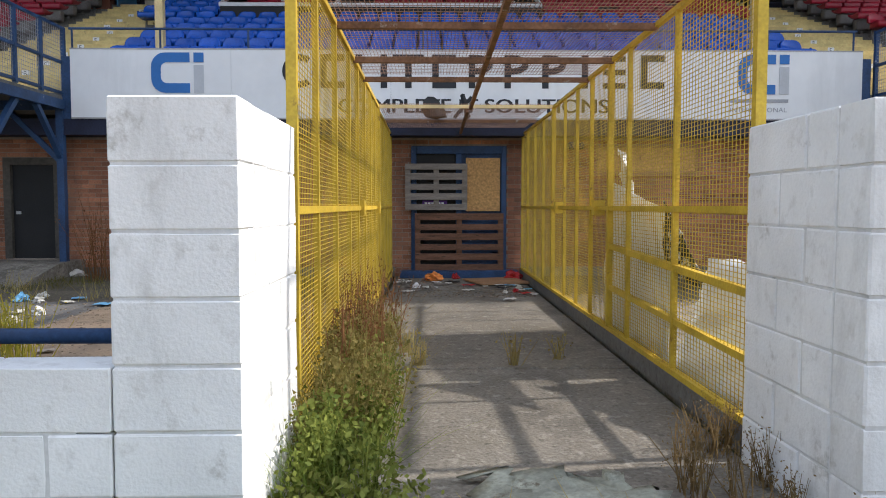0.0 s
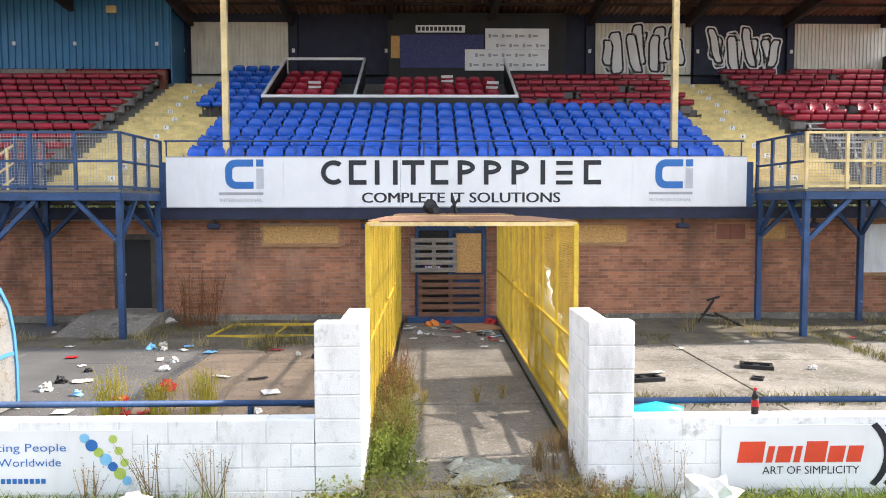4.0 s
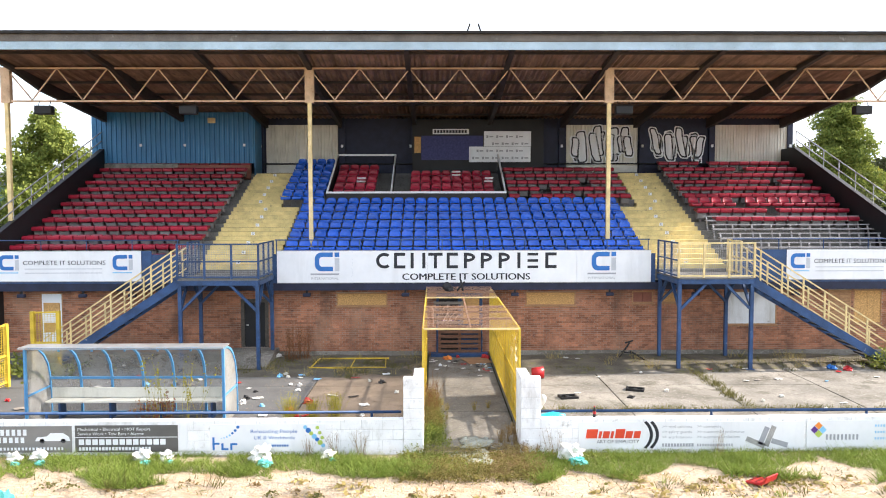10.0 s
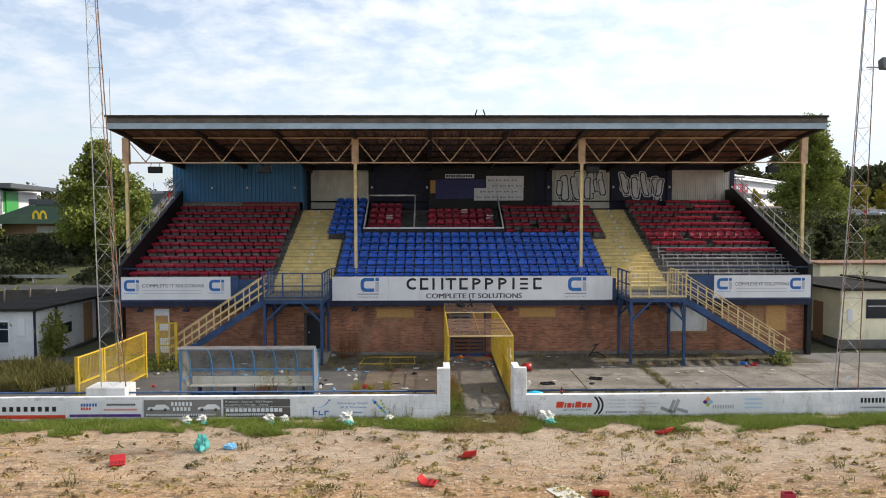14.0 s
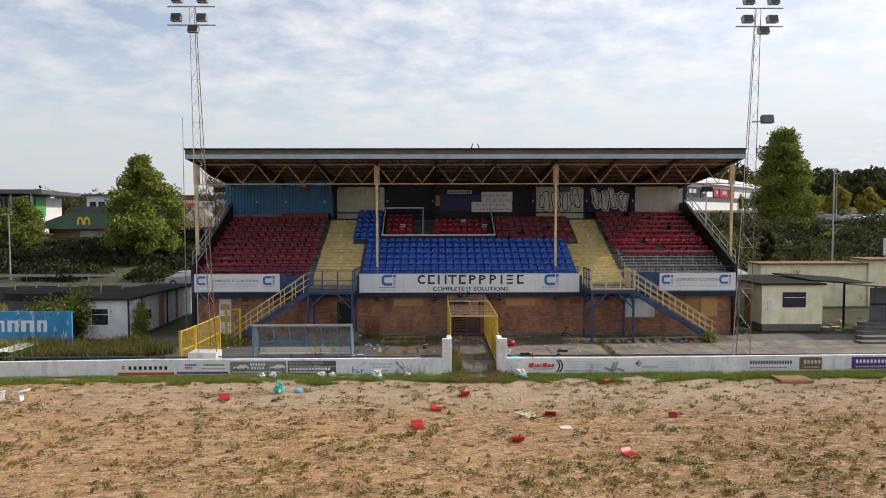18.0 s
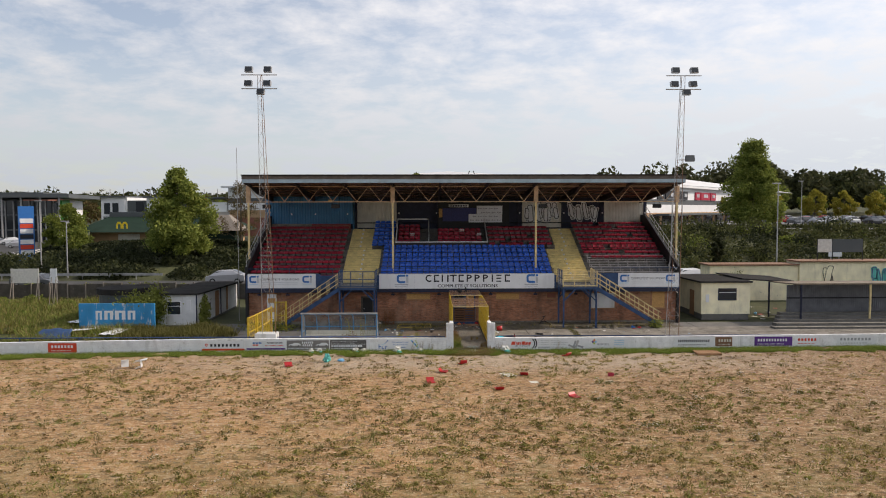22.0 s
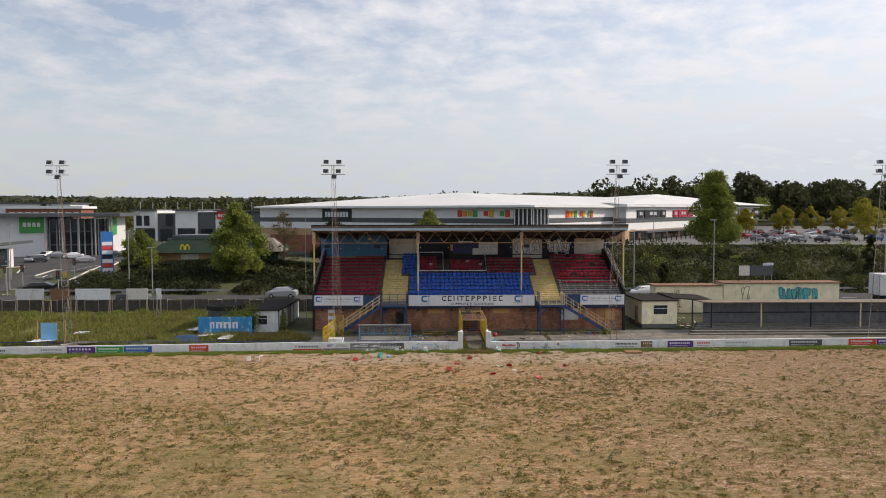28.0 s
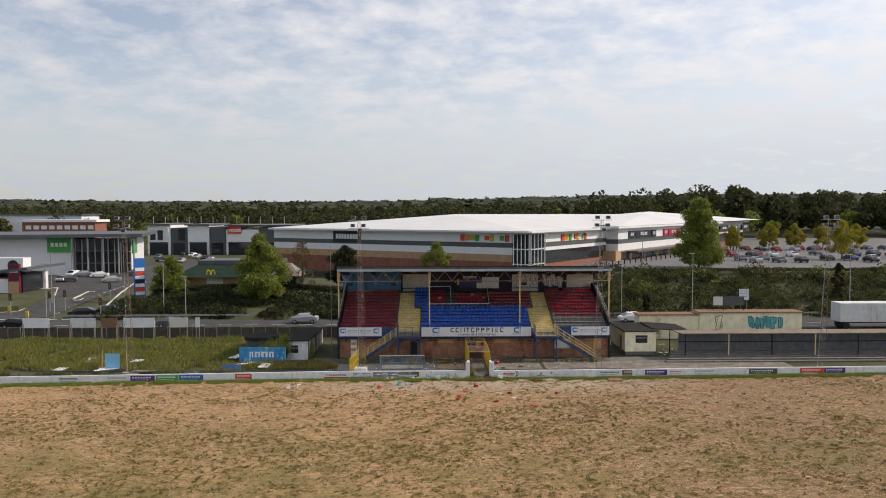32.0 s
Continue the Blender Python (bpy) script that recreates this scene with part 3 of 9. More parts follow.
    for sc, st, dist in ((1.0, (0.22, 4.2, 1), 0.06), (3.0, (0.8, 1.3, 1), 0.07), (9.0, (1, 1, 1), 0.03)):
        hn = n.new("ShaderNodeTexNoise"); hn.inputs["Scale"].default_value = sc; hn.inputs["Detail"].default_value = 6; hn.inputs["Roughness"].default_value = 0.65
        hm = n.new("ShaderNodeMapping"); hm.inputs["Scale"].default_value = st
        l.new(tc.outputs["Object"], hm.inputs[0]); l.new(hm.outputs[0], hn.inputs["Vector"])
        hb = n.new("ShaderNodeBump"); hb.inputs["Strength"].default_value = 0.9; hb.inputs["Distance"].default_value = dist
        l.new(hn.outputs["Fac"], hb.inputs["Height"]); l.new(last, hb.inputs["Normal"])
        last = hb.outputs[0]
    l.new(last, b.inputs["Normal"])
    l.new(c, b.inputs["Base Color"])
    return m


M["pitch"] = pitch_material()
M["verge"] = mat("rough_grass_ground", (0.060, 0.066, 0.026), 0.95, var=0.35, scale=0.3, fine=6, bump=0.5, bump_d=0.05, dirt=(0.11, 0.095, 0.05), dirt_at=0.6)


def ground_sheet(name, xs, ys, zf, material, label):
    v = [(x, y, zf(x, y)) for y in ys for x in xs]
    w = len(xs)
    f = [(j * w + i, j * w + i + 1, (j + 1) * w + i + 1, (j + 1) * w + i) for j in range(len(ys) - 1) for i in range(w - 1)]
    ob = put(name, mesh_of(name, v, f, material))
    return tagged(ob, label, "ground", kind="structure")


far_x = [-2600, -1500, -900, -600, -420, -300, -230, -180] + list(range(-150, 151, 6)) + [180, 230, 300, 420, 600, 900, 1500, 2600]
ground = ground_sheet("ground", far_x, [-900, -500, -300, -180, -120, 1.9, 2.5, 9] + list(range(15, 131, 5)) + [140, 160, 190, 230, 280, 340, 420, 540, 700, 900, 1200, 1600, 2200, 3000],
                      lambda x, y: terrain(x, y) - (0.05 if y > 2 else 0.9), M["verge"], "rough grassland and verges rising behind the stand")
pr = random.Random(5)
pitch = ground_sheet("pitch", [-110 + i * 1.0 for i in range(221)], [-118 + i * 1.0 for i in range(121)] + [2.6],
                     lambda x, y: 0.02 * noise.noise(Vector((x * 0.3, y * 0.3, 0))) + pitch_z(x) - 0.01 + 0.03 * max(0.0, min(1.0, (y - 0.4) / 1.4)), M["pitch"], "bare dried-out pitch with patchy weeds")

M["gravel"] = mat("gravelly_concrete", (0.205, 0.155, 0.11), 0.95, var=0.3, scale=1.0, fine=45, bump=0.6, dirt=(0.12, 0.10, 0.07), dirt_at=0.58)
M["asphalt_w"] = mat("worn_asphalt", (0.10, 0.098, 0.095), 0.92, var=0.25, scale=1.0, fine=40, bump=0.4, dirt=(0.22, 0.20, 0.17), dirt_at=0.62)
M["soil"] = mat("mossy_soil", (0.105, 0.09, 0.065), 0.97, var=0.4, scale=1.5, fine=30, bump=0.8, bump_d=0.03, dirt=(0.13, 0.12, 0.05), dirt_at=0.55)
pavement = thing("pavement", "cracked concrete apron between touchline wall and stand", "pavement", kind="structure")
slab_rng = random.Random(3)


def slab(x0, x1, y0, y1, material, top=0.0):
    bm = bmesh.new()
    g = 0.012
    box(bm, x0 + g, y0 + g, -0.14, x1 - g, y1 - g, top + slab_rng.uniform(-0.006, 0.004))
    part("slab", bm, material, pavement, bevel=0.008)


ys = [2.43, 5.2, 7.9, 10.3, 12.42]
for j in range(4):
    slab(-0.40, 1.70, ys[j], ys[j + 1], M["path"])
    for i in range(11):
        slab(1.74 + i * 3.1, 1.74 + (i + 1) * 3.1, ys[j], ys[j + 1], M["concrete"] if j < 3 else M["concrete_d"])
for i in range(6):
    for j in range(4):
        slab(-0.44 - (i + 1) * 3.3, -0.44 - i * 3.3, ys[j], ys[j + 1], (M["gravel"], M["asphalt_w"])[i > 0])

def soil_patch(x0, x1, y0, y1, seed):
    """A thin uneven spread of soil and moss over the slabs."""
    nx, ny = int((x1 - x0) / 0.25) + 1, int((y1 - y0) / 0.2) + 1
    v = []
    for j in range(ny + 1):
        for i in range(nx + 1):
            x, y = x0 + (x1 - x0) * i / nx, y0 + (y1 - y0) * j / ny
            e = min(i, nx - i, 3) / 3 * min(j, 3) / 3
            h = e * 0.05 + 0.06 * noise.noise(Vector((x * 0.8 + seed, y * 1.1, seed))) - 0.015
            v.append((x, y, max(-0.05, h)))
    w = nx + 1
    f = [(j * w + i, j * w + i + 1, (j + 1) * w + i + 1, (j + 1) * w + i) for j in range(ny) for i in range(nx)]
    tagged(put("soil_bed", mesh_of("soil_bed", v, f, M["soil"])), "dark mossy soil and leaf litter along the stand", "soil", kind="structure")


soil_patch(-8.4, -0.55, 9.0, 12.35, 2.0)
soil_patch(1.9, 9.8, 9.3, 12.35, 5.0)
soil_patch(9.0, 16.4, 9.9, 12.35, 8.0)

# ---- white block wall, pillars and returns ----
WALL_Y = 2.21
touchline_wall = thing("touchline_wall", "whitewashed concrete block wall along the pitch with flaking paint", "wall", kind="structure")
C = 0.225
core = bmesh.new()
for k in range(20):
    for a, b in ((-60 + k * 2.95, -57.05 + k * 2.95), (1.669 + k * 3, 4.669 + k * 3)):
        b = min(b, -0.448) if a < 0 else b
        box(core, a, WALL_Y + 0.008, -0.5 + min(lean(a), lean(b)), b, WALL_Y + 0.19, 3 * C - 0.01 + min(lean(a), lean(b)))
for a, b, ra, rb, yend in ((-0.865, -0.447, -0.655, -0.447, 3.21), (1.668, 2.083, 1.668, 1.876, 3.17)):
    box(core, a, WALL_Y + 0.010, -0.19, b, WALL_Y + 0.205, 7 * C - 0.012)
    box(core, ra, WALL_Y + 0.206, -0.19, rb, yend, 7 * C - 0.012)
part("wall_core", core, M["mortar_w"], touchline_wall)
block_meshes = {}
br = random.Random(11)


def block(x0, x1, y0, y1, course):
    """One wall block, its edges worn; alike blocks share a mesh."""
    size = (round(x1 - x0, 3), round(y1 - y0, 3))
    k = (size, br.randrange(3))
    if k not in block_meshes:
        bm = bmesh.new()
        g = 0.004
        box(bm, g, g, g, size[0] - g, size[1] - g, C - g)
        bmesh.ops.bevel(bm, geom=bm.edges[:], offset=0.004 + 0.002 * k[1], segments=1, affect='EDGES')
        for v in bm.verts:
            v.co += Vector((br.uniform(-1, 1), br.uniform(-1, 1), br.uniform(-1, 1))) * 0.0022
        me = bpy.data.meshes.new("block")
        bm.to_mesh(me); bm.free(); me.materials.append(M["block"])
        block_meshes[k] = me
    put("block", block_meshes[k], touchline_wall, loc=(x0, y0 + br.uniform(-0.002, 0.002), course * C + lean(x0)))


far_lo, far_hi = [], []
for c in range(-2, 3):
    for side in (-1, 1):
        x = -0.876 if side < 0 else 2.094
        first = 0.225 if c % 2 else 0.45
        n = 0
        while abs(x) < 60:
            w = first if n == 0 else 0.45
            a, b = (x - w, x) if side < 0 else (x, x + w)
            if abs(x) < 10.5 and c >= -1:
                block(a, b, WALL_Y, WALL_Y + 0.20, c)
            else:
                far_lo.append((a + 0.005, WALL_Y, c * C + 0.005 + lean(a))); far_hi.append((b - 0.005, WALL_Y + 0.2, (c + 1) * C - 0.005 + lean(a)))
            x += side * w
            n += 1
tagged(put("wall_blocks", boxes_mesh("wall_blocks", far_lo, far_hi, M["block"]), touchline_wall), kind="stuff")
for c in range(-1, 7):
    for x0, x1, r0, r1, yend in ((-0.876, -0.436, -0.664, -0.436, 3.22), (1.657, 2.094, 1.657, 1.885, 3.18)):
        if c % 2:
            block(x0, x1, WALL_Y, WALL_Y + 0.215, c)
            block(r0 + 0.002, r1 - 0.002, WALL_Y + 0.22, WALL_Y + 0.66, c)
            block(r0, r1, WALL_Y + 0.665, yend, c)
        else:
            block(x0, x1, WALL_Y, WALL_Y + 0.215, c)
            block(r0 + 0.002, r1 - 0.002, WALL_Y + 0.22, WALL_Y + 0.44, c)
            block(r0, r1, WALL_Y + 0.445, yend, c)

# ---- touchline rail ----
rail = thing("touchline_rail", "blue painted tubular steel rail behind the wall", "railing")
for x0, x1 in ((-60, -0.95), (2.15, 62)):
    bm = bmesh.new()
    rod(bm, (x0, 2.78, 0.68), (x1, 2.78, 0.68), 0.032, 10)
    part("rail_tube", bm, M["steel_b"], rail, smooth=True)
for i in range(17):
    for x in (-1.6 - i * 3.6, 5.5 + i * 3.5 - 3.0):
        bm = bmesh.new()
        rod(bm, (x, 2.78, 0.0), (x, 2.78, 0.66), 0.03, 8)
        part("rail_post", bm, M["steel_b"], rail)

# ---- brick front of the stand ----
BY = 12.36
X0, X1 = -15.35, 16.58
OPEN = [(-6.98, -6.02, 0.32, 2.02), (-0.13, 1.50, 0.10, 2.22), (-3.63, -1.84, 1.76, 2.23), (3.02, 4.78, 1.76, 2.24), (6.78, 7.53, 1.83, 2.26),
        (7.85, 8.47, 1.84, 2.22), (10.1, 11.92, 1.05, 2.25), (13.75, 14.57, 1.20, 2.27), (14.65, 15.67, 1.07, 2.29), (-13.95, -13.18, 0.12, 2.26)]
wall_front = thing("wall_front", "red brick front wall of the stand, stained and weathered", "wall", kind="structure")


def pierced(bm, x0, x1, z0, z1, y0, y1, holes):
    xs = sorted({x0, x1, *[h[0] for h in holes], *[h[1] for h in holes]})
    for a, b in zip(xs, xs[1:]):
        if b - a < 1e-6 or a < x0 - 1e-6 or b > x1 + 1e-6:
            continue
        m = (a + b) / 2
        z = z0
        for h in sorted([h for h in holes if h[0] < m < h[1]], key=lambda h: h[2]):
            if h[2] > z:
                box(bm, a, y0, z, b, y1, h[2])
            z = h[3]
        if z < z1:
            box(bm, a, y0, z, b, y1, z1)


bm = bmesh.new()
pierced(bm, X0, X1, 0.0, 2.36, BY + 0.008, BY + 0.28, OPEN)
part("wall_core", bm, M["mortar"], wall_front)
# added black sheet behind the openings, in place of the unlit interior
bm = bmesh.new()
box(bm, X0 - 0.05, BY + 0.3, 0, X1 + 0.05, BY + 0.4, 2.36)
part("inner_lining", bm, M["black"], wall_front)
for a, b in ((X0, -7.1), (-5.9, -0.4), (1.75, X1)):
    bm = bmesh.new(); box(bm, a, BY - 0.06, 0.0, b, BY - 0.004, 0.17); part("plinth", bm, M["concrete"], wall_front, bevel=0.01)

# ---- doors, boards and hatches in the front ----
def boarded(name, o, material, label, planks=0, cat="board"):
    t = thing(name, label, cat, at=((o[0] + o[1]) / 2, BY, o[2]))
    w, h = o[1] - o[0], o[3] - o[2]
    bm = bmesh.new()
    for a in ((-w / 2, 0, -w / 2 + 0.04, h), (w / 2 - 0.04, 0, w / 2, h), (-w / 2 + 0.04, 0, w / 2 - 0.04, 0.04), (-w / 2 + 0.04, h - 0.04, w / 2 - 0.04, h)):
        box(bm, a[0], -0.005, a[1], a[2], 0.09, a[3])
    part("frame", bm, M["wood"], t)
    if planks:
        for i in range(planks):
            bm = bmesh.new()
            p = (w - 0.08) / planks
            box(bm, -w / 2 + 0.04 + i * p + 0.004, 0.015, 0.045, -w / 2 + 0.04 + (i + 1) * p - 0.004, 0.04, h - 0.045)
            part("plank", bm, material, t)
    else:
        bm = bmesh.new()
        box(bm, -w / 2 + 0.04, 0.01, 0.042, w / 2 - 0.04, 0.03, h - 0.042)
        part("panel", bm, material, t)
    bm = bmesh.new()
    box(bm, -w / 2 - 0.04, -0.05, -0.045, w / 2 + 0.04, 0.05, -0.003)
    part("sill", bm, M["wood"], t)
    return t


boarded("boarded_window", OPEN[2], M["osb"], "long window boarded over with chipboard", cat="window")
boarded("boarded_window", OPEN[3], M["osb"], "long window boarded over with chipboard", cat="window")
boarded("boarded_window", OPEN[4], M["redbrick"], "small two-pane window with broken red panes", 2, cat="window")
boarded("boarded_window", OPEN[5], M["osb"], "small window boarded over with chipboard", cat="window")
boarded("boarded_window", OPEN[6], M["cabin_w"], "window covered by a torn grey-white sheet", cat="window")
boarded("boarded_window", OPEN[7], M["wood"], "window with wooden shutter planks", 4, cat="window")
boarded("boarded_window", OPEN[8], M["osb"], "window with yellow timber shutter planks", 4, cat="window")
t = boarded("hatch_door", OPEN[9], M["white_b"], "white painted door with two boarded hatches", cat="door")
for z in (0.75, 1.45):
    bm = bmesh.new()
    box(bm, -0.28, -0.02, z, 0.28, 0.008, z + 0.34)
    part("hatch", bm, M["osb"], t)

t = thing("side_door", "dark steel door in a timber frame above a concrete step", "door", at=(-6.5, BY, 0.32))
for i, a in enumerate(((-0.48, 0, -0.36, 1.70), (0.36, 0, 0.48, 1.70), (-0.36, 1.58, 0.36, 1.70))):
    bm = bmesh.new()
    box(bm, a[0], -0.02, a[1], a[2], 0.12, a[3])
    part("frame", bm, M["fence"], t)
bm = bmesh.new(); box(bm, -0.355, 0.05, 0.0, 0.355, 0.09, 1.575); part("door_leaf", bm, M["black"], t)
bm = bmesh.new(); box(bm, -0.30, 0.02, 0.75, -0.22, 0.05, 0.80); part("door_handle", bm, M["galv"], t)
t = thing("door_ramp", "grey concrete ramp up to the side door", "ramp", at=(-6.4, BY, 0))
bm = bmesh.new(); prism(bm, [(-2.3, 0.0), (-0.9, 0.3), (-0.0, 0.3), (0.0, 0.0)], 'x', -0.95, 0.75); part("ramp_body", finish(bm), M["concrete"], t)

t = thing("tunnel_door", "blue double door blocked with nailed-up wooden pallets", "door", at=(0.685, BY, 0.1))
for a in ((-0.81, 0, -0.72, 2.12), (0.72, 0, 0.81, 2.12), (-0.72, 1.99, 0.72, 2.12), (-0.05, 0.03, 0.05, 1.99)):
    bm = bmesh.new(); box(bm, a[0], -0.03, a[1], a[2], 0.10, a[3]); part("frame", bm, M["steel_b"], t, bevel=0.006)
bm = bmesh.new(); box(bm, -0.72, 0.04, 0.03, -0.05, 0.08, 1.99); part("door_leaf", bm, M["black"], t)
bm = bmesh.new(); box(bm, 0.05, 0.04, 0.03, 0.72, 0.08, 1.99); part("door_leaf", bm, M["steel_b"], t)
bm = bmesh.new(); box(bm, 0.12, -0.035, 1.02, 0.70, 0.0, 1.92); part("chipboard", bm, M["osb"], t)
bm = bmesh.new(); box(bm, -0.62, -0.03, 1.04, -0.20, 0.0, 1.20); part("dark_sign", bm, M["purple"], t)
bm = bmesh.new(); bars(bm, -0.58, 1.07, 0.34, 0.10, -0.032, 6); part("sign_bars", bm, M["white"], t)


def pallet(x, z, w, h, material, label, n=6):
    p = thing("pallet", label, "pallet", at=(x, BY - 0.10, z))
    for i in range(3):
        bm = bmesh.new()
        xx = -w / 2 + i * (w - 0.09) / 2
        box(bm, xx, -0.0, 0, xx + 0.09, 0.06, h)
        part("bearer", bm, material, p)
    for i in range(n):
        bm = bmesh.new()
        zz = i * (h - 0.10) / (n - 1)
        box(bm, -w / 2, -0.022, zz, w / 2, -0.001, zz + 0.10 + 0.012 * (i % 2))
        part("slat", bm, material, p)


pallet(0.30, 1.14, 1.05, 0.78, M["wood_g"], "grey weathered wooden pallet nailed over the door", 5)
pallet(0.69, 0.12, 1.50, 0.95, M["wood_r"], "reddish brown wooden pallet nailed over the door", 6)
t = thing("door_step", "blue painted concrete door step", "step", at=(0.685, BY, 0))
bm = bmesh.new(); box(bm, -1.0, -0.32, 0, 1.0, 0.0, 0.12); part("step_body", bm, M["steel_b"], t, bevel=0.01)
t = thing("plywood_sheet", "loose plywood sheet lying on the tunnel floor", "board", at=(1.25, 11.3, 0.02))
bm = bmesh.new(); box(bm, -0.42, -0.45, 0, 0.42, 0.45, 0.02); part("sheet", bm, M["wood"], t).rotation_euler = (0, 0, 0.3)

# ---- yellow mesh tunnel ----
tunnel = thing("mesh_tunnel", "yellow painted steel mesh players' tunnel with rusty roof frame", "cage")
TX0, TX1, TY0, TYM, TY1, TZ = -0.46, 1.75, 3.28, 9.1, 12.2, 2.45


def tbar(a, b, w, material=None, name="post"):
    bm = bmesh.new()
    bar(bm, a, b, w)
    part(name, bm, material or M["yellow"], tunnel)


POSTS_R = [3.28, 4.45, 5.55, 6.15, 6.9, 7.6, 8.3, 9.1, 9.9, 10.7, 11.5, 12.2]
POSTS_L = [3.28, 4.0, 4.85, 5.7, 6.4, 7.1, 7.8, 8.4, 9.1, 9.9, 10.7, 11.5, 12.2]
for x, posts in ((TX0, POSTS_L), (TX1, POSTS_R)):
    for y in posts:
        tbar((x, y, 0.0), (x, y, TZ - (0.04 if y > TYM else 0)), 0.05 if y in (6.15, 9.1, 3.28) else 0.034)
    for y0, y1, z in ((TY0, TYM, TZ), (TYM, TY1, TZ - 0.05)):
        tbar((x, y0, z), (x, y1, z), 0.036, name="top_rail")
        tbar((x, y0, 1.19), (x, y1, 1.19), 0.04, name="middle_rail")
        tbar((x, y0, 0.14), (x, y1, 0.14), 0.05, name="bottom_rail")
tbar((TX1 + 0.012, 3.3, 0.78), (TX1 + 0.012, 6.15, 0.86), 0.045, name="middle_rail")
tbar((TX1 + 0.012, 3.3, 0.45), (TX1 + 0.012, 6.15, 0.50), 0.04, name="middle_rail")
for y in (TY0, TYM, TY1):
    tbar((TX0, y, TZ + 0.002), (TX1, y, TZ + 0.002), 0.04, M["yellow_p"], name="roof_bar")
for y in (4.9, 6.1, 7.05, 10.6):
    tbar((TX0, y, TZ - 0.01), (TX1, y, TZ - 0.01), 0.045, M["rust"], name="roof_bar")
tbar((0.64, TY0, TZ - 0.02), (0.70, TYM, TZ - 0.02), 0.04, M["rust"], name="roof_bar")
tbar((0.66, TYM, TZ - 0.05), (0.70, TY1, TZ - 0.05), 0.04, M["rust"], name="roof_bar")
for x in (TX0, TX1):
    for y in (6.6, 8.7):
        bm = bmesh.new(); box(bm, x - 0.05, y - 0.06, 1.12, x + 0.05, y + 0.06, 1.26); part("latch", bm, M["yellow"], tunnel)


def wires(name, u0, u1, v0, v1, du, dv, place, material):
    """Woven mesh between u0..u1 and v0..v1 as thin square wires."""
    lo, hi = [], []
    r = 0.0017
    n = int((u1 - u0) / du)
    for i in range(n + 1):
        a, b = place(u0 + i * du - r, v0, -r), place(u0 + i * du + r, v1, r)
        lo.append(np.minimum(a, b)); hi.append(np.maximum(a, b))
    for i in range(int((v1 - v0) / dv) + 1):
        a, b = place(u0, v0 + i * dv - r, r), place(u1, v0 + i * dv + r, 3 * r)
        lo.append(np.minimum(a, b)); hi.append(np.maximum(a, b))
    return put(name, boxes_mesh(name, lo, hi, material), tunnel)


for x, posts in ((TX0, POSTS_L), (TX1, POSTS_R)):
    for y0, y1 in zip(posts, posts[1:]):
        tagged(wires("mesh_panel", y0, y1, 0.14, TZ - 0.03, 0.050, 0.027, lambda u, v, o, x=x: (x + o, u, v), M["yellow"]), kind="stuff")
for y0, y1 in ((TY0, 4.9), (4.9, 7.05), (TYM, TY1)):
    tagged(wires("roof_mesh", y0, y1, TX0, TX1, 0.075, 0.030, lambda u, v, o: (v, u, TZ + 0.035 + o), M["mesh_rust"]), kind="stuff")
kerb = bmesh.new()
box(kerb, 1.72, 3.2, 0.0, 1.84, 12.3, 0.13)
structure("tunnel_kerb", kerb, M["concrete_d"], "low concrete kerb under the tunnel side", "kerb")

# ---- sign boards on the front of the terrace ----
def centre_logo(t, x, z, s, y):
    """A squarish open mark with two upright bars."""
    def outline(hw, hh, rad):
        pts = [(hw, hh)]
        for i in range(7):
            a = radians(90 + 15 * i)
            pts.append((-hw + rad + rad * math.cos(a), hh - rad + rad * math.sin(a)))
        for i in range(7):
            a = radians(180 + 15 * i)
            pts.append((-hw + rad + rad * math.cos(a), -hh + rad + rad * math.sin(a)))
        return pts + [(hw, -hh)]
    outer, inner = outline(0.50 * s, 0.52 * s, 0.36 * s), outline(0.50 * s, 0.27 * s, 0.16 * s)
    inner = [(px + (0.25 * s if i not in (0, 15) else 0.0), pz) for i, (px, pz) in enumerate(inner)]
    bm = bmesh.new()
    vo = [bm.verts.new((x + px, y - 0.006, z + pz)) for px, pz in outer]
    vi = [bm.verts.new((x + px, y - 0.006, z + pz)) for px, pz in inner]
    for i in range(15):
        bm.faces.new((vo[i], vo[i + 1], vi[i + 1], vi[i]))
    part("logo_ring", bm, M["logo_b"], t)
    bm = bmesh.new(); box(bm, x + 0.60 * s, y - 0.006, z + 0.27 * s, x + 0.86 * s, y, z + 0.52 * s); part("logo_dot", bm, M["logo_b"], t)
    bm = bmesh.new(); box(bm, x + 0.60 * s, y - 0.006, z - 0.52 * s, x + 0.86 * s, y, z + 0.20 * s); part("logo_bar", bm, M["logo_grey"], t)


def sign(name, x0, x1, z0, z1, label, y=11.90, sheets=1):
    t = thing(name, label, "sign")
    for i in range(sheets):
        bm = bmesh.new()
        w = (x1 - x0) / sheets
        box(bm, x0 + i * w + 0.002, y, z0, x0 + (i + 1) * w - 0.002, y + 0.025, z1)
        part("board", bm, M["white"], t)
    for z in (z0, z1):
        bm = bmesh.new(); box(bm, x0, y - 0.004, z - 0.012, x1, y + 0.03, z + 0.012); part("edge_trim", bm, M["galv"], t)
    return t


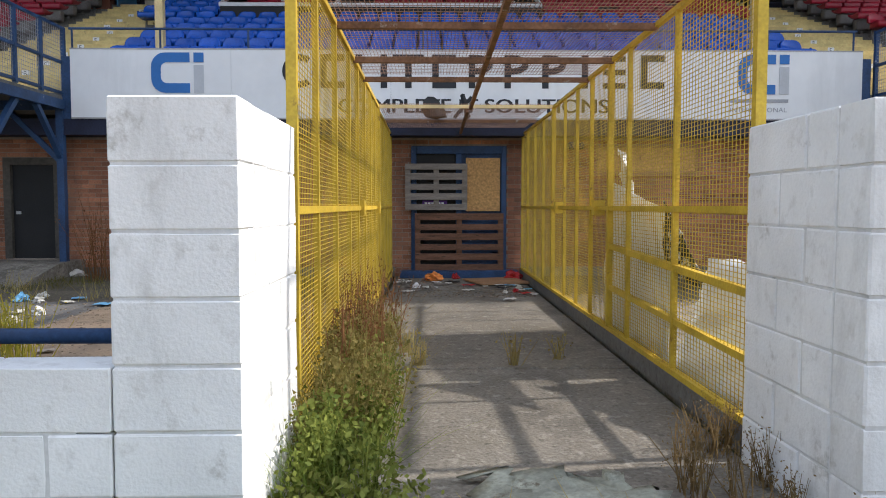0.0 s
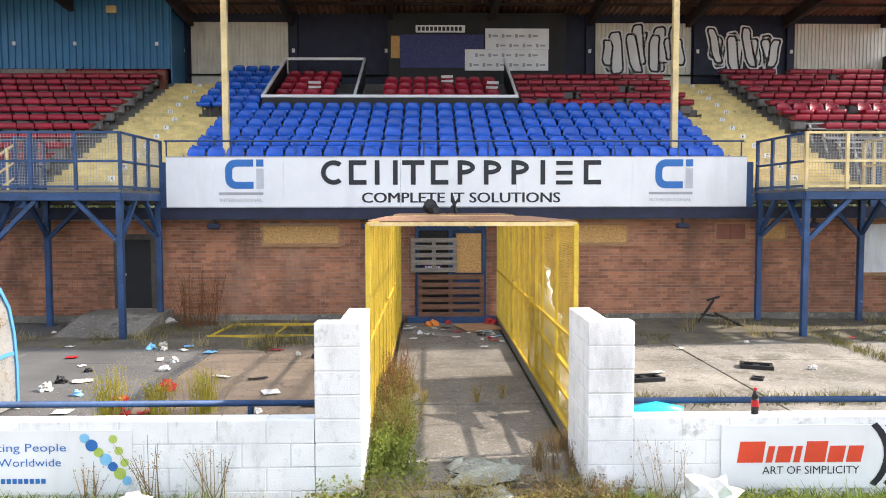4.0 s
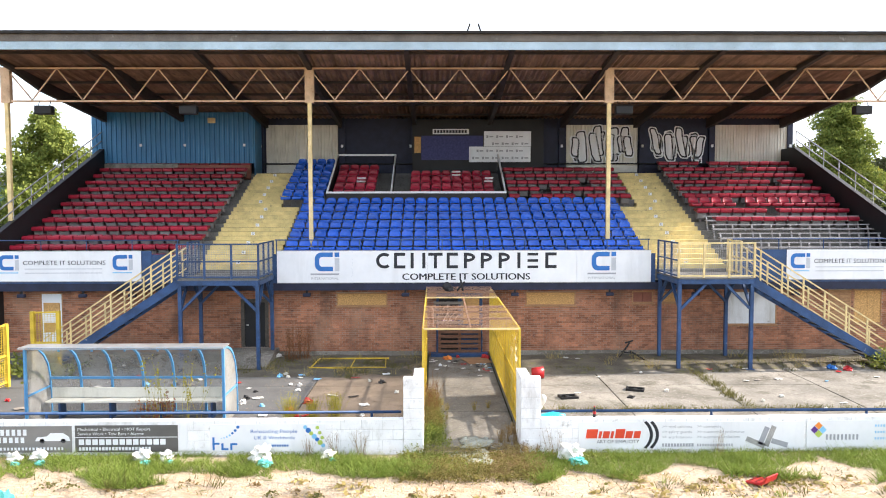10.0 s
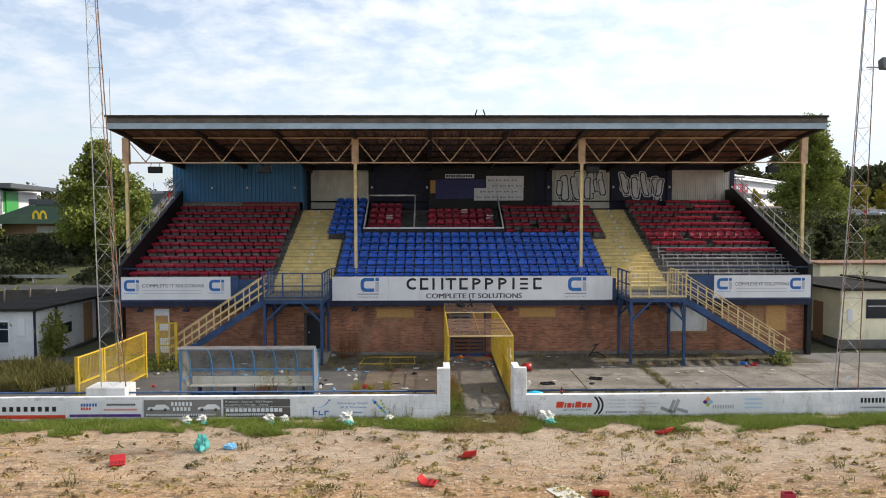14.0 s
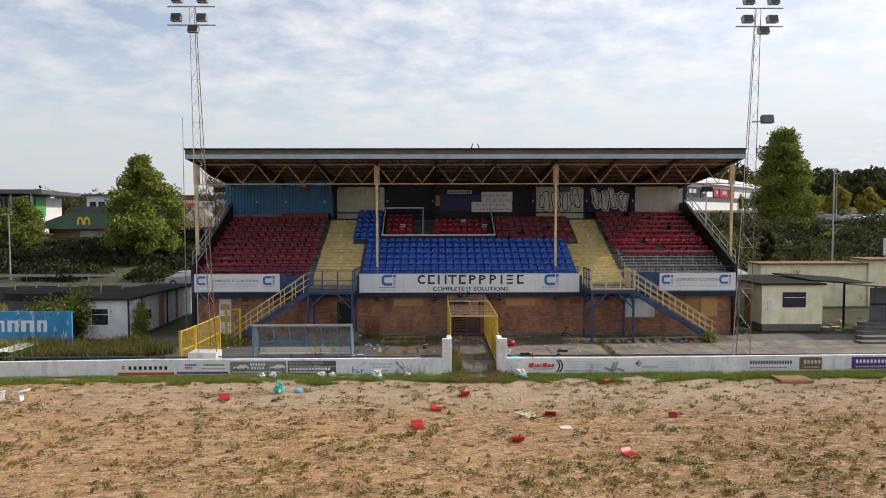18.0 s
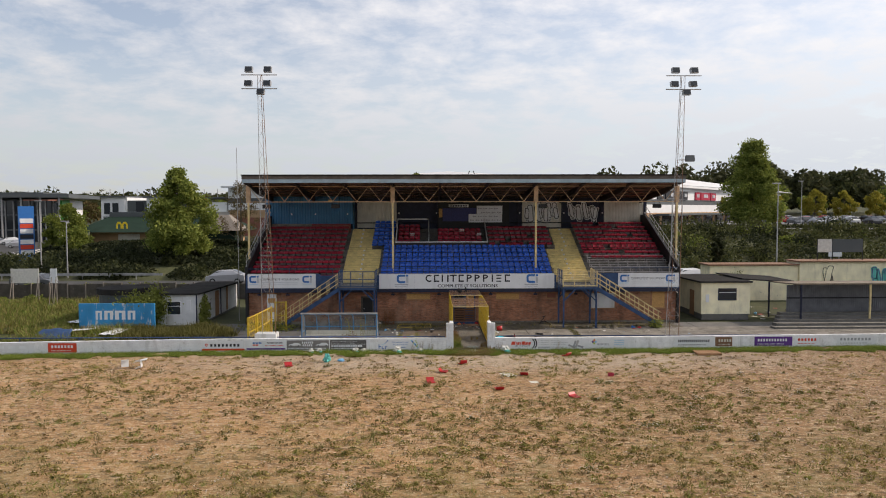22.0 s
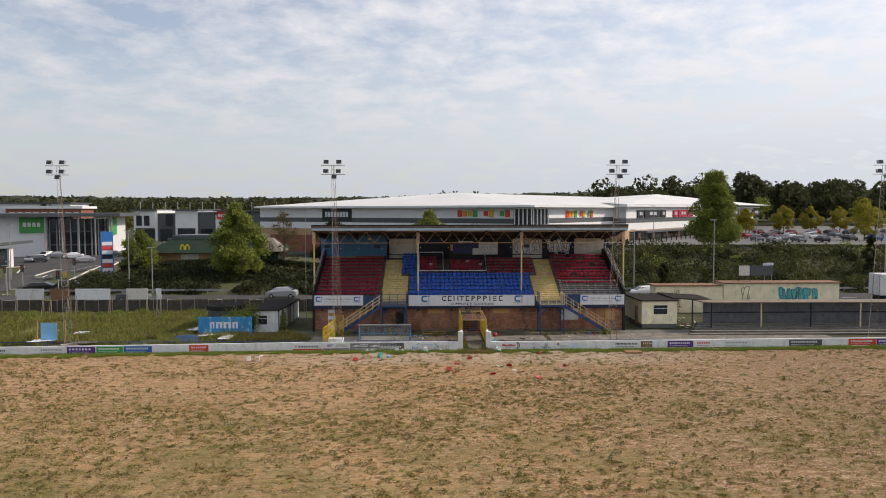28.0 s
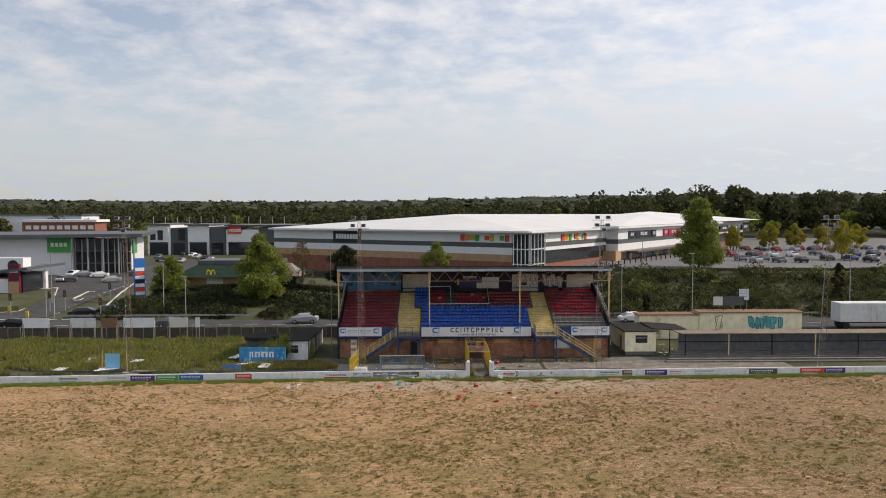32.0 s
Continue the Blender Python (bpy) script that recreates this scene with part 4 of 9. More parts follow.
t = sign("main_sign", -5.60, 7.30, 2.627, 3.735, "long white sponsor sign with dark lettering bars and blue marks", sheets=5)
FY = 11.897
centre_logo(t, -3.99, 3.355, 0.62, FY)
centre_logo(t, 5.55, 3.355, 0.62, FY)
for x in (-4.45, 5.10):
    bm = bmesh.new(); box(bm, x, FY - 0.005, 2.90, x + 0.98, FY, 2.955); part("name_bar", bm, M["grey_ink"], t)
    words("INTERNATIONAL", x + 0.02, FY - 0.004, 2.745, 0.075, M["grey_ink"], t, width=0.94)


# eleven plain shapes in place of the name: open rings, brackets, posts and bars
def name_shape(kind, x, w):
    z0, z1, k = 3.12, 3.66, 0.105
    def piece(x0, a, x1, b):
        bm = bmesh.new(); box(bm, x0, FY - 0.006, a, x1, FY, b); part("name_shape", bm, M["ink"], t)
    def arc(cx, cz, rx, rz, a0, a1, n=18):
        bm = bmesh.new()
        vs = []
        for i in range(n + 1):
            a = radians(a0 + (a1 - a0) * i / n)
            vs.append([bm.verts.new((cx + (rx - d) * math.cos(a), FY - 0.006, cz + (rz - d) * math.sin(a))) for d in (0.0, k)])
        for p0, p1 in zip(vs, vs[1:]):
            bm.faces.new((p0[0], p0[1], p1[1], p1[0]))
        bmesh.ops.recalc_face_normals(bm, faces=bm.faces[:])
        part("name_shape", bm, M["ink"], t)
    if kind == "ring":
        arc(x + 0.29, (z0 + z1) / 2, 0.28, (z1 - z0) / 2, 50, 310)
    elif kind == "stack":
        for a in (z0, (z0 + z1 - k) / 2, z1 - k):
            piece(x + 0.02, a, x + w, a + k * 0.85)
    elif kind == "cap":
        piece(x, z1 - k, x + w, z1)
        piece(x + w / 2 - k / 2, z0, x + w / 2 + k / 2, z1 - k)
    else:
        piece(x, z0, x + k, z1)
        if kind == "bracket":
            piece(x + k, z1 - k, x + w, z1)
            piece(x + k, z0, x + w, z0 + k)
        elif kind == "pair":
            piece(x + w - k, z0, x + w, z1)
        elif kind == "loop":
            arc(x + k, z1 - 0.16, w - k, 0.16, -90, 90, 12)


for kind, x, w in (("ring", -2.25, 0.5), ("bracket", -1.66, 0.36), ("pair", -1.12, 0.47), ("cap", -0.55, 0.46), ("bracket", 0.05, 0.36), ("loop", 0.61, 0.36),
                   ("loop", 1.16, 0.36), ("loop", 1.74, 0.36), ("bar", 2.35, 0.1), ("stack", 2.66, 0.36), ("bracket", 3.26, 0.36)):
    name_shape(kind, x * 1.06 + 0.18, w * 1.08)
for dx in (0.0, 0.016):
    words("COMPLETE IT SOLUTIONS", -1.30 + dx, FY - 0.004 - dx * 0.1, 2.725, 0.225, M["ink"], t, width=4.40)

for x0, x1, bx0, bx1, lx in ((-15.21, -10.24, -10.23, -9.88, -14.55), (12.02, 16.52, 10.72, 12.01, 12.55)):
    t = sign("side_sign", x0, x1, 2.70, 3.745, "white sponsor sign with blue marks and small lettering", sheets=2)
    w = x1 - x0
    for xx in (x0 + 0.38, x1 - 0.72):
        centre_logo(t, xx, 3.35, 0.50, FY)
        bm = bmesh.new(); box(bm, xx - 0.26, FY - 0.005, 2.985, xx + 0.40, FY, 3.02); part("name_bar", bm, M["logo_l"], t)
    words("COMPLETE IT SOLUTIONS", x0 + 0.95, FY - 0.004, 3.27, 0.15, M["ink"], t, width=w * 0.565)
    for zz in (3.12, 2.98):
        bm = bmesh.new(); box(bm, x0 + 1.0, FY - 0.004, zz, x0 + 1.0 + w * 0.53, FY, zz + 0.028); part("small_print", bm, M["logo_grey"], t)
    t = thing("infill_hoarding", "plain blue hoarding filling the terrace front", "hoarding")
    bm = bmesh.new(); box(bm, bx0, 11.905, 2.66, bx1, 11.93, 3.74); part("panel", bm, M["steel_b"], t)

# terrace edge beam and front parapet behind the signs
bm = bmesh.new()
for a, b in ((X0, -8.42), (-5.76, 7.46), (10.14, X1)):
    box(bm, a, 11.935, 2.40, b, 12.02, 3.62)
structure("terrace_parapet", bm, M["steel_b"], "blue steel parapet along the terrace front", "parapet")
bm = bmesh.new()
box(bm, X0 - 0.05, 11.93, 2.36, X1 + 0.05, 12.7, 2.62)
structure("edge_beam", bm, M["navy"], "dark blue edge beam under the terrace", "beam")
for x in (-14.4, -12.3, -10.6, -4.6, -1.2, 2.6, 5.9, 8.9, 12.4):
    t = thing("floodlamp", "small black flood lamp hung under the terrace edge", "lamp", "lamps under the terrace", at=(x, 12.0, 2.36))
    bm = bmesh.new(); box(bm, -0.03, -0.02, -0.1, 0.03, 0.02, 0.0); part("bracket", bm, M["black"], t)
    bm = bmesh.new(); box(bm, -0.13, -0.09, -0.22, 0.13, 0.06, -0.1); part("lamp_body", bm, M["navy"], t, bevel=0.02)

# ---- terrace steps ----
def row_y(n):
    return 12.71 + 0.727 * n


def row_z(n):
    return 3.36 + 0.31 * n


outline = [(12.03, 2.70), (12.03, row_z(-1))]
for n in range(12):
    outline += [(row_y(n), row_z(n - 1)), (row_y(n), row_z(n))]
outline += [(22.0, row_z(11)), (22.0, 2.70)]
bm = bmesh.new()
prism(bm, outline, 'x', X0 + 0.1, X1 - 0.1)
structure("terrace", finish(bm), M["concrete_d"], "stepped concrete terrace under the seats", "terrace")
gang = {"l": ((-8.45, -5.77), (-8.41, -6.55)), "r": ((7.50, 10.10), (8.30, 10.10))}
letters = "ABCDEFGHIJKL"
for k, (lower, upper) in gang.items():
    t = thing("gangway_steps", "pale yellow painted gangway steps between the seat blocks", "stairs", "gangways")
    for n in range(12):
        a, b = lower if n <= 6 else upper
        bm = bmesh.new()
        box(bm, a, row_y(n) - 0.36, row_z(n - 1) + 0.003, b, row_y(n) - 0.002, row_z(n - 1) + 0.155)
        part("half_step", bm, M["step_y"], t)
        bm = bmesh.new()
        box(bm, a, row_y(n) - 0.004, row_z(n - 1) + 0.158, b, row_y(n) + 0.366, row_z(n) + 0.006)
        part("step", bm, M["step_y"], t)
        xl = (a + b) / 2 - 0.05
        bm = bmesh.new()
        box(bm, xl - 0.04, row_y(n) - 0.008, row_z(n) - 0.125, xl + 0.10, row_y(n) - 0.004, row_z(n) - 0.01)
        part("letter_plate", bm, M["white"], t)
        words(letters[n], xl, row_y(n) - 0.012, row_z(n) - 0.11, 0.085, M["ink"], t, name="row_letter")

# ---- seats ----
def moulded(w, h, r_top, r_low, place, thick, name, material, parent):
    """A moulded shell: a rounded outline, dished across its width, with a rolled rim."""
    out = []
    for cx, cz, a0, r in ((w / 2 - r_top, h - r_top, 0, r_top), (-w / 2 + r_top, h - r_top, 90, r_top), (-w / 2 + r_low, r_low, 180, r_low), (w / 2 - r_low, r_low, 270, r_low)):
        for k in range(4):
            a = radians(a0 + 30 * k)
            out.append((cx + r * math.cos(a), cz + r * math.sin(a)))
    bm = bmesh.new()
    rings = []
    for shrink, d in ((0.98, thick), (1.0, thick * 0.4), (1.0, -0.004), (0.94, -0.016), (0.80, 0.002)):
        rings.append([bm.verts.new(place(x * shrink, h / 2 + (z - h / 2) * shrink, d)) for x, z in out])
    for a, c in zip(rings, rings[1:]):
        for i in range(len(out)):
            j = (i + 1) % len(out)
            bm.faces.new((a[i], a[j], c[j], c[i]))
    bm.faces.new(rings[-1]); bm.faces.new(rings[0][::-1])
    return part(name, finish(bm), material, parent, smooth=True)


def seat_master(name, shell, pan, label, group):
    s = thing(name, label, "chair", group)
    # pan with a deep rolled front lip; low back, narrower at the top
    moulded(0.424, 0.37, 0.06, 0.06, lambda x, z, d: (x, 0.10 - z, 0.42 - d + 0.05 * (z / 0.37) - 0.05 * max(0.0, z - 0.30) / 0.07), 0.10, "seat_pan", pan, s)
    moulded(0.420, 0.245, 0.105, 0.04, lambda x, z, d: (x * (1.0 - 0.55 * max(0.0, z - 0.03)), 0.15 + 0.36 * z + d - 0.9 * x * x, 0.475 + z * 0.95), 0.05, "backrest", shell, s)
    for x in (-0.12, 0.12):
        bm = bmesh.new()
        bar(bm, (x, 0.05, 0.0), (x, 0.12, 0.40), 0.035)
        part("bracket", bm, M["seat_g"], s)
    return s


def red_master(name, label, group):
    s = thing(name, label, "chair", group)
    bm = bmesh.new()
    prism(bm, [(-0.21, 0.37), (-0.245, 0.40), (-0.25, 0.51), (-0.20, 0.545), (0.10, 0.525), (0.24, 0.57), (0.26, 0.53), (0.12, 0.45)], 'x', -0.217, 0.217)
    part("seat_pan", finish(bm), M["seat_r"], s, bevel=0.03)
    bm = bmesh.new()
    prism(bm, [(-0.10, 0.14), (-0.15, 0.37), (0.10, 0.42), (0.06, 0.12)], 'x', -0.18, 0.18)
    part("under_frame", finish(bm), M["seat_g"], s, bevel=0.025)
    bm = bmesh.new()
    bar(bm, (0, 0.0, 0.0), (0, 0.0, 0.2), 0.06)
    part("bracket", bm, M["seat_g"], s)
    return s


seat_rng = random.Random(21)
blue = seat_master("stadium_chair", M["seat_b"], M["seat_b"], "blue moulded plastic stadium seat", "blue seats")
red_back = seat_master("stadium_chair", M["seat_r"], M["seat_r"], "red moulded plastic stadium seat with backrest", "red seats with backs")
red_low = red_master("stadium_stool", "low red plastic stadium seat without a back", "red seats")
masters = [blue, red_back, red_low]
used = set()


def place_seat(master, x, n, dy=0.30):
    m = pose(x, row_y(n) + dy + seat_rng.uniform(-0.01, 0.01), row_z(n), seat_rng.uniform(-1.5, 1.5), 0, seat_rng.uniform(-2, 2))
    if master not in used:
        used.add(master)
        master.matrix_basis = m
    else:
        copy_thing(master, m)


for n in range(-1, 6):
    a, b = (-5.55, 7.30)
    for i in range(28):
        place_seat(blue, a + 0.24 + i * 0.4585, n)
for n in range(6, 12):
    for i in range(4):
        x = -6.30 + i * 0.44
        if n < 8 and i == 0:
            x = -6.32
        place_seat(blue, x, n)
for n in range(-1, 12):
    for i in range(14):
        if seat_rng.random() < 0.015:
            continue
        place_seat(red_low, -15.0 + i * 0.47 + 0.03 * (n % 2), n)
for n in range(3, 12):
    for i in range(13):
        if seat_rng.random() < (0.25 if n == 3 else 0.03):
            continue
        place_seat(red_back if n == 5 else red_low, 10.45 + i * 0.47, n)
for n in range(6, 11):
    for i in range(11):
        if seat_rng.random() < 0.12:
            continue
        place_seat(red_low, 3.15 + i * 0.46, n)
for n in (7, 8, 9, 10):
    for i in range(4):
        place_seat(red_back, -4.25 + i * 0.45, n)
for n in (7, 8, 9):
    for i in range(8):
        place_seat(red_back, -1.0 + i * 0.45, n)
for n in range(-1, 4):
    t = thing("bench_frame", "bare grey timber and steel seat frame with the seats gone", "bench", "bare seat frames", at=(10.35, row_y(n), row_z(n)))
    for k, (yy, zz) in enumerate(((0.10, 0.37), (0.24, 0.385), (0.40, 0.54))):
        bm = bmesh.new(); box(bm, 0, yy, zz, 6.1, yy + 0.10, zz + 0.035); part("rail_board", bm, M["bench"], t)
    for i in range(9):
        bm = bmesh.new(); bar(bm, (0.1 + i * 0.74, 0.24, 0), (0.1 + i * 0.74, 0.42, 0.54), 0.05); part("bracket", bm, M["bench"], t)

# ---- directors' box ----
t = thing("directors_box", "white railed directors' box with dark sides", "enclosure")
bm = bmesh.new(); box(bm, -4.64, 17.06, 5.79, 2.80, 17.16, 5.87); part("front_rail", bm, M["white"], t)
bm = bmesh.new(); box(bm, -4.62, 17.09, 5.22, 2.78, 17.13, 5.79); part("front_panel", bm, M["black"], t)
for x in (-4.64, -2.0, 2.72):
    bm = bmesh.new(); bar(bm, (x + 0.04, 17.1, 5.85), (x + 0.04, 20.8, 7.62), 0.07, 0.07); part("side_rail", bm, M["white"], t)
    bm = bmesh.new(); prism(bm, [(17.12, 5.22), (20.8, 6.75), (20.8, 7.58), (17.12, 5.80)], 'x', x + 0.03, x + 0.05); part("side_panel", finish(bm), M["black"], t)
bm = bmesh.new(); box(bm, -4.6, 20.75, 7.58, -2.0, 20.82, 7.66); part("back_rail", bm, M["white"], t)

# ---- back wall of the stand ----
BW = 21.97
wall_back = thing("wall_back", "dark boarded back wall of the stand with cream panels", "wall", kind="structure")
bm = bmesh.new(); box(bm, X0 + 0.1, BW + 0.05, 2.7, X1 + 0.2, BW + 0.2, 9.75); part("backing", bm, M["navy"], wall_back)


def ribbed(bm, x0, x1, z0, z1, y, pitch=0.2, depth=0.035):
    """Upright ribbed sheet that faces -y."""
    n = int((x1 - x0) / pitch)
    p = (x1 - x0) / n
    pts = []
    for i in range(n):
        xx = x0 + i * p
        pts += [(xx, y), (xx + p * 0.55, y), (xx + p * 0.65, y - depth), (xx + p * 0.9, y - depth)]
    pts.append((x1, y))
    lo = [bm.verts.new((a, b, z0)) for a, b in pts]
    hi = [bm.verts.new((a, b, z1)) for a, b in pts]
    for i in range(len(pts) - 1):
        bm.faces.new((lo[i], lo[i + 1], hi[i + 1], hi[i]))


for a, b in ((-8.16, -4.75), (6.13, 9.55), (13.28, 16.74)):
    bm = bmesh.new(); ribbed(bm, a, b, 7.32, 9.12, BW, 0.13, 0.025); part("ribbed_panel", bm, M["cream"], wall_back)
    bm = bmesh.new(); box(bm, a, BW - 0.02, 6.86, b, BW + 0.03, 7.27); part("lower_panel", bm, M["cream"], wall_back)
for x in (-8.4, -4.55, -1.3, 5.9, 9.75, 13.1, 16.85):
    bm = bmesh.new(); box(bm, x - 0.13, BW - 0.10, 6.7, x + 0.13, BW + 0.04, 9.6); part("column", bm, M["navy"], wall_back)
    t = thing("switch_box", "small white switch box on a column", "switch box", "switch boxes", at=(x, BW - 0.10, 8.05))
    bm = bmesh.new(); box(bm, -0.05, -0.05, 0, 0.05, 0, 0.13); part("box_body", bm, M["white"], t)
bm = bmesh.new(); rod(bm, (-8.3, BW - 0.15, 7.27), (16.8, BW - 0.15, 7.27), 0.03, 8); part("back_rail", bm, M["black"], wall_back)
# press box front
t = thing("press_box", "dark press box front with patterned blue boarding", "press box")
bm = bmesh.new(); box(bm, -1.2, 21.3, 6.84, 4.95, 21.9, 9.3); part("box_front", bm, M["black"], t)
bm = bmesh.new(); box(bm, -0.78, 21.26, 7.42, 2.1, 21.29, 8.55); part("blue_board", bm, M["pinboard"], t)
bm = bmesh.new(); box(bm, -1.1, 21.25, 7.75, -0.80, 21.29, 8.5); part("chipboard", bm, M["osb"], t)
t = thing("box_sign", "narrow white sign with black lettering bars", "sign")
bm = bmesh.new(); box(bm, -0.25, 21.24, 8.62, 1.45, 21.29, 8.86); part("board", bm, M["white"], t)
bm = bmesh.new(); bars(bm, -0.18, 8.67, 1.56, 0.14, 21.236, 11); part("name_bars", bm, M["ink"], t)
t = thing("press_backdrop", "pale grey backdrop boards with small repeated marks", "board")
bm = bmesh.new(); box(bm, 2.15, 21.22, 8.05, 4.35, 21.25, 8.75); box(bm, 1.45, 21.22, 7.32, 4.33, 21.25, 8.04); part("board", bm, M["white_b"], t)
bm = bmesh.new()
for i in range(4):
    for k in range(6):
        xx, zz = 1.6 + k * 0.46 + 0.2 * (i % 2), 7.45 + i * 0.33
        if xx > (1.5 if zz < 7.95 else 2.2) and xx < 4.1:
            box(bm, xx, 21.212, zz, xx + 0.09, 21.218, zz + 0.12); box(bm, xx + 0.14, 21.212, zz + 0.03, xx + 0.32, 21.218, zz + 0.09)
part("marks", bm, M["grey_ink"], t)


def graffiti(name, x0, x1, z0, z1, y, seed, n, outline_col, fill_col, label, rz=0.0):
    """Fat sprayed letter shapes: pale bodies with dark outlines, no readable word."""
    t = thing(name, label, "graffiti")
    r = random.Random(seed)
    w = (x1 - x0) / n
    for i in range(n):
        body = None
        cx, cz = x0 + (i + 0.5) * w, (z0 + z1) / 2
        shapes = [(r.uniform(-0.22, 0.22), w * r.uniform(0.13, 0.26), (z1 - z0) * r.uniform(0.20, 0.48), r.uniform(-0.3, 0.3) * w, r.uniform(-0.22, 0.22)) for k in range(3)]
        for name2, grow, material, dy in (("letter_halo", 0.12, fill_col, 0.0), ("letter_outline", 0.065, outline_col, -0.004), ("letter_fill", 0.0, fill_col, -0.008)):
            bm = bmesh.new()
            for k, (tilt, hw, hh, ox, oz) in enumerate(shapes):
                pts = []
                for j in range(16):
                    a = 2 * math.pi * (j + 0.5) / 16
                    px = math.copysign(abs(math.cos(a)) ** 0.4, math.cos(a)) * (hw + grow)
                    pz = math.copysign(abs(math.sin(a)) ** 0.4, math.sin(a)) * (hh + grow)
                    pts.append(bm.verts.new((cx + ox + px + tilt * pz + 0.03 * math.sin(9 * pz + i), y + dy - 0.010 * (i + k * 0.4), cz + oz + pz + 0.03 * math.sin(7 * px + k))))
                bm.faces.new(pts)
            bmesh.ops.recalc_face_normals(bm, faces=bm.faces[:])
            ob = part(name2, bm, material, body or t)
            body = body or ob
    return t


graffiti("graffiti", 6.35, 9.4, 7.35, 9.0, BW - 0.05, 4, 4, M["ink"], M["shed_w"], "silver graffiti letters with black and red outline")
graffiti("graffiti", 10.1, 12.8, 7.5, 8.95, BW + 0.03, 9, 4, M["ink"], M["shed_w"], "silver graffiti letters on a dark panel")

# blue clad room at the left
t = thing("blue_room", "blue ribbed metal clad room at the back of the stand", "room")
bm = bmesh.new(); ribbed(bm, -15.75, -8.4, 7.24, 9.55, 20.6, 0.22, 0.045); part("ribbed_panel", bm, M["blue_clad"], t)
bm = bmesh.new(); box(bm, -8.4, 20.56, 6.7, -8.36, 22.0, 9.5); part("end_panel", bm, M["blue_clad"], t)
bm = bmesh.new(); box(bm, -15.78, 20.60, 6.7, -15.74, 22.0, 9.6); part("end_panel", bm, M["blue_clad"], t)
bm = bmesh.new(); box(bm, -15.7, 20.58, 6.5, -11.9, 20.9, 7.22); part("base_wall", bm, M["concrete"], t)
bm = bmesh.new(); box(bm, -11.9, 20.58, 6.5, -8.6, 20.9, 7.16); part("base_wall", bm, M["redbrick"], t)
for x in (-13.6, -11.6, -8.9):
    bm = bmesh.new(); box(bm, x, 20.54, 8.0, x + 0.1, 20.57, 8.12); part("white_plate", bm, M["white"], t)
t = thing("alarm_box", "yellow alarm box high on the blue cladding", "alarm box", at=(-10.3, 20.55, 9.05))
bm = bmesh.new(); box(bm, -0.17, -0.1, 0, 0.17, 0, 0.24); part("box_body", bm, M["yellow_p"], t, bevel=0.02)

# ---- side walls of the stand ----
for name, x, s in (("wall_west", X0 + 0.02, 1), ("wall_east", X1 - 0.02, -1)):
    bm = bmesh.new()
    prism(bm, [(12.03, 0.0), (12.03, 4.25), (20.7, 7.95), (22.1, 7.95), (22.1, 0.0)], 'x', x - 0.1, x + 0.1)
    structure(name, finish(bm), M["black"], "dark raked end wall of the stand", "wall")
    t = thing("end_handrail", "grey tubular handrail along the raked end wall", "railing", "end handrails")
    for dz in (0.35, 0.75):
        bm = bmesh.new(); rod(bm, (x, 12.1, 4.25 + dz), (x, 20.7, 7.95 + dz), 0.025, 8); part("rail_tube", bm, M["galv"], t)
    for i in range(8):
        y = 12.1 + i * 1.228
        z = 4.25 + (y - 12.03) * 0.4268
        bm = bmesh.new(); rod(bm, (x, y, z), (x, y, z + 0.76), 0.022, 8); part("rail_post", bm, M["galv"], t)
t = thing("front_handrail", "thin blue handrail along the front of the seats", "railing")
for a, b in ((X0, -9.0), (-5.7, 7.3), (10.2, X1)):
    bm = bmesh.new(); rod(bm, (a, 12.1, 4.10), (b, 12.1, 4.10), 0.02, 8); part("rail_tube", bm, M["steel_b"], t)
    n = int((b - a) / 1.4)
    for i in range(n + 1):
        x = a + 0.05 + i * (b - a - 0.1) / n
        bm = bmesh.new(); rod(bm, (x, 12.1, 3.3), (x, 12.1, 4.10), 0.018, 6); part("rail_post", bm, M["steel_b"], t)

# ---- roof ----
RX0, RX1, RF, RB = -15.27, 16.57, 11.0, 22.3


def roof_z(y):
    return 10.42 - (y - RF) * 0.098


roof = thing("roof", "sloping corrugated roof of the stand on dark steel rafters", "roof", kind="structure")
n = 160
p = (RX1 - RX0) / n
xs = []
for i in range(n):
    xs += [(RX0 + i * p, 0.0), (RX0 + (i + 0.25) * p, 0.035), (RX0 + (i + 0.5) * p, 0.0), (RX0 + (i + 0.75) * p, -0.035)]
xs.append((RX1, 0.0))
for nm, dz, m in (("soffit_sheet", 0.10, M["sheet"]), ("roof_sheet", 0.34, M["felt"])):
    v = [(x, y, roof_z(y) + dz + d) for y in (RF + 0.05, RB) for x, d in xs]
    w = len(xs)
    put(nm, mesh_of(nm, v, [(i, i + 1, w + i + 1, w + i) for i in range(w - 1)], m), roof)
for i in range(10):
    x = RX0 + 0.12 + i * (RX1 - RX0 - 0.24) / 9
    bm = bmesh.new()
    prism(bm, [(RF + 0.08, roof_z(RF) + 0.06), (RF + 0.08, roof_z(RF) - 0.06), (13.2, roof_z(13.2) - 0.10), (15.2, roof_z(15.2) - 0.36), (RB - 0.1, roof_z(RB) - 0.36), (RB - 0.1, roof_z(RB) + 0.06)], 'x', x - 0.085, x + 0.085)
    part("rafter", finish(bm), M["rafter"], roof)
for i in range(6):
    y = RF + 0.6 + i * 1.85
    bm = bmesh.new(); box(bm, RX0 + 0.05, y, roof_z(y) - 0.02, RX1 - 0.05, y + 0.07, roof_z(y) + 0.07); part("purlin", bm, M["rafter"], roof)
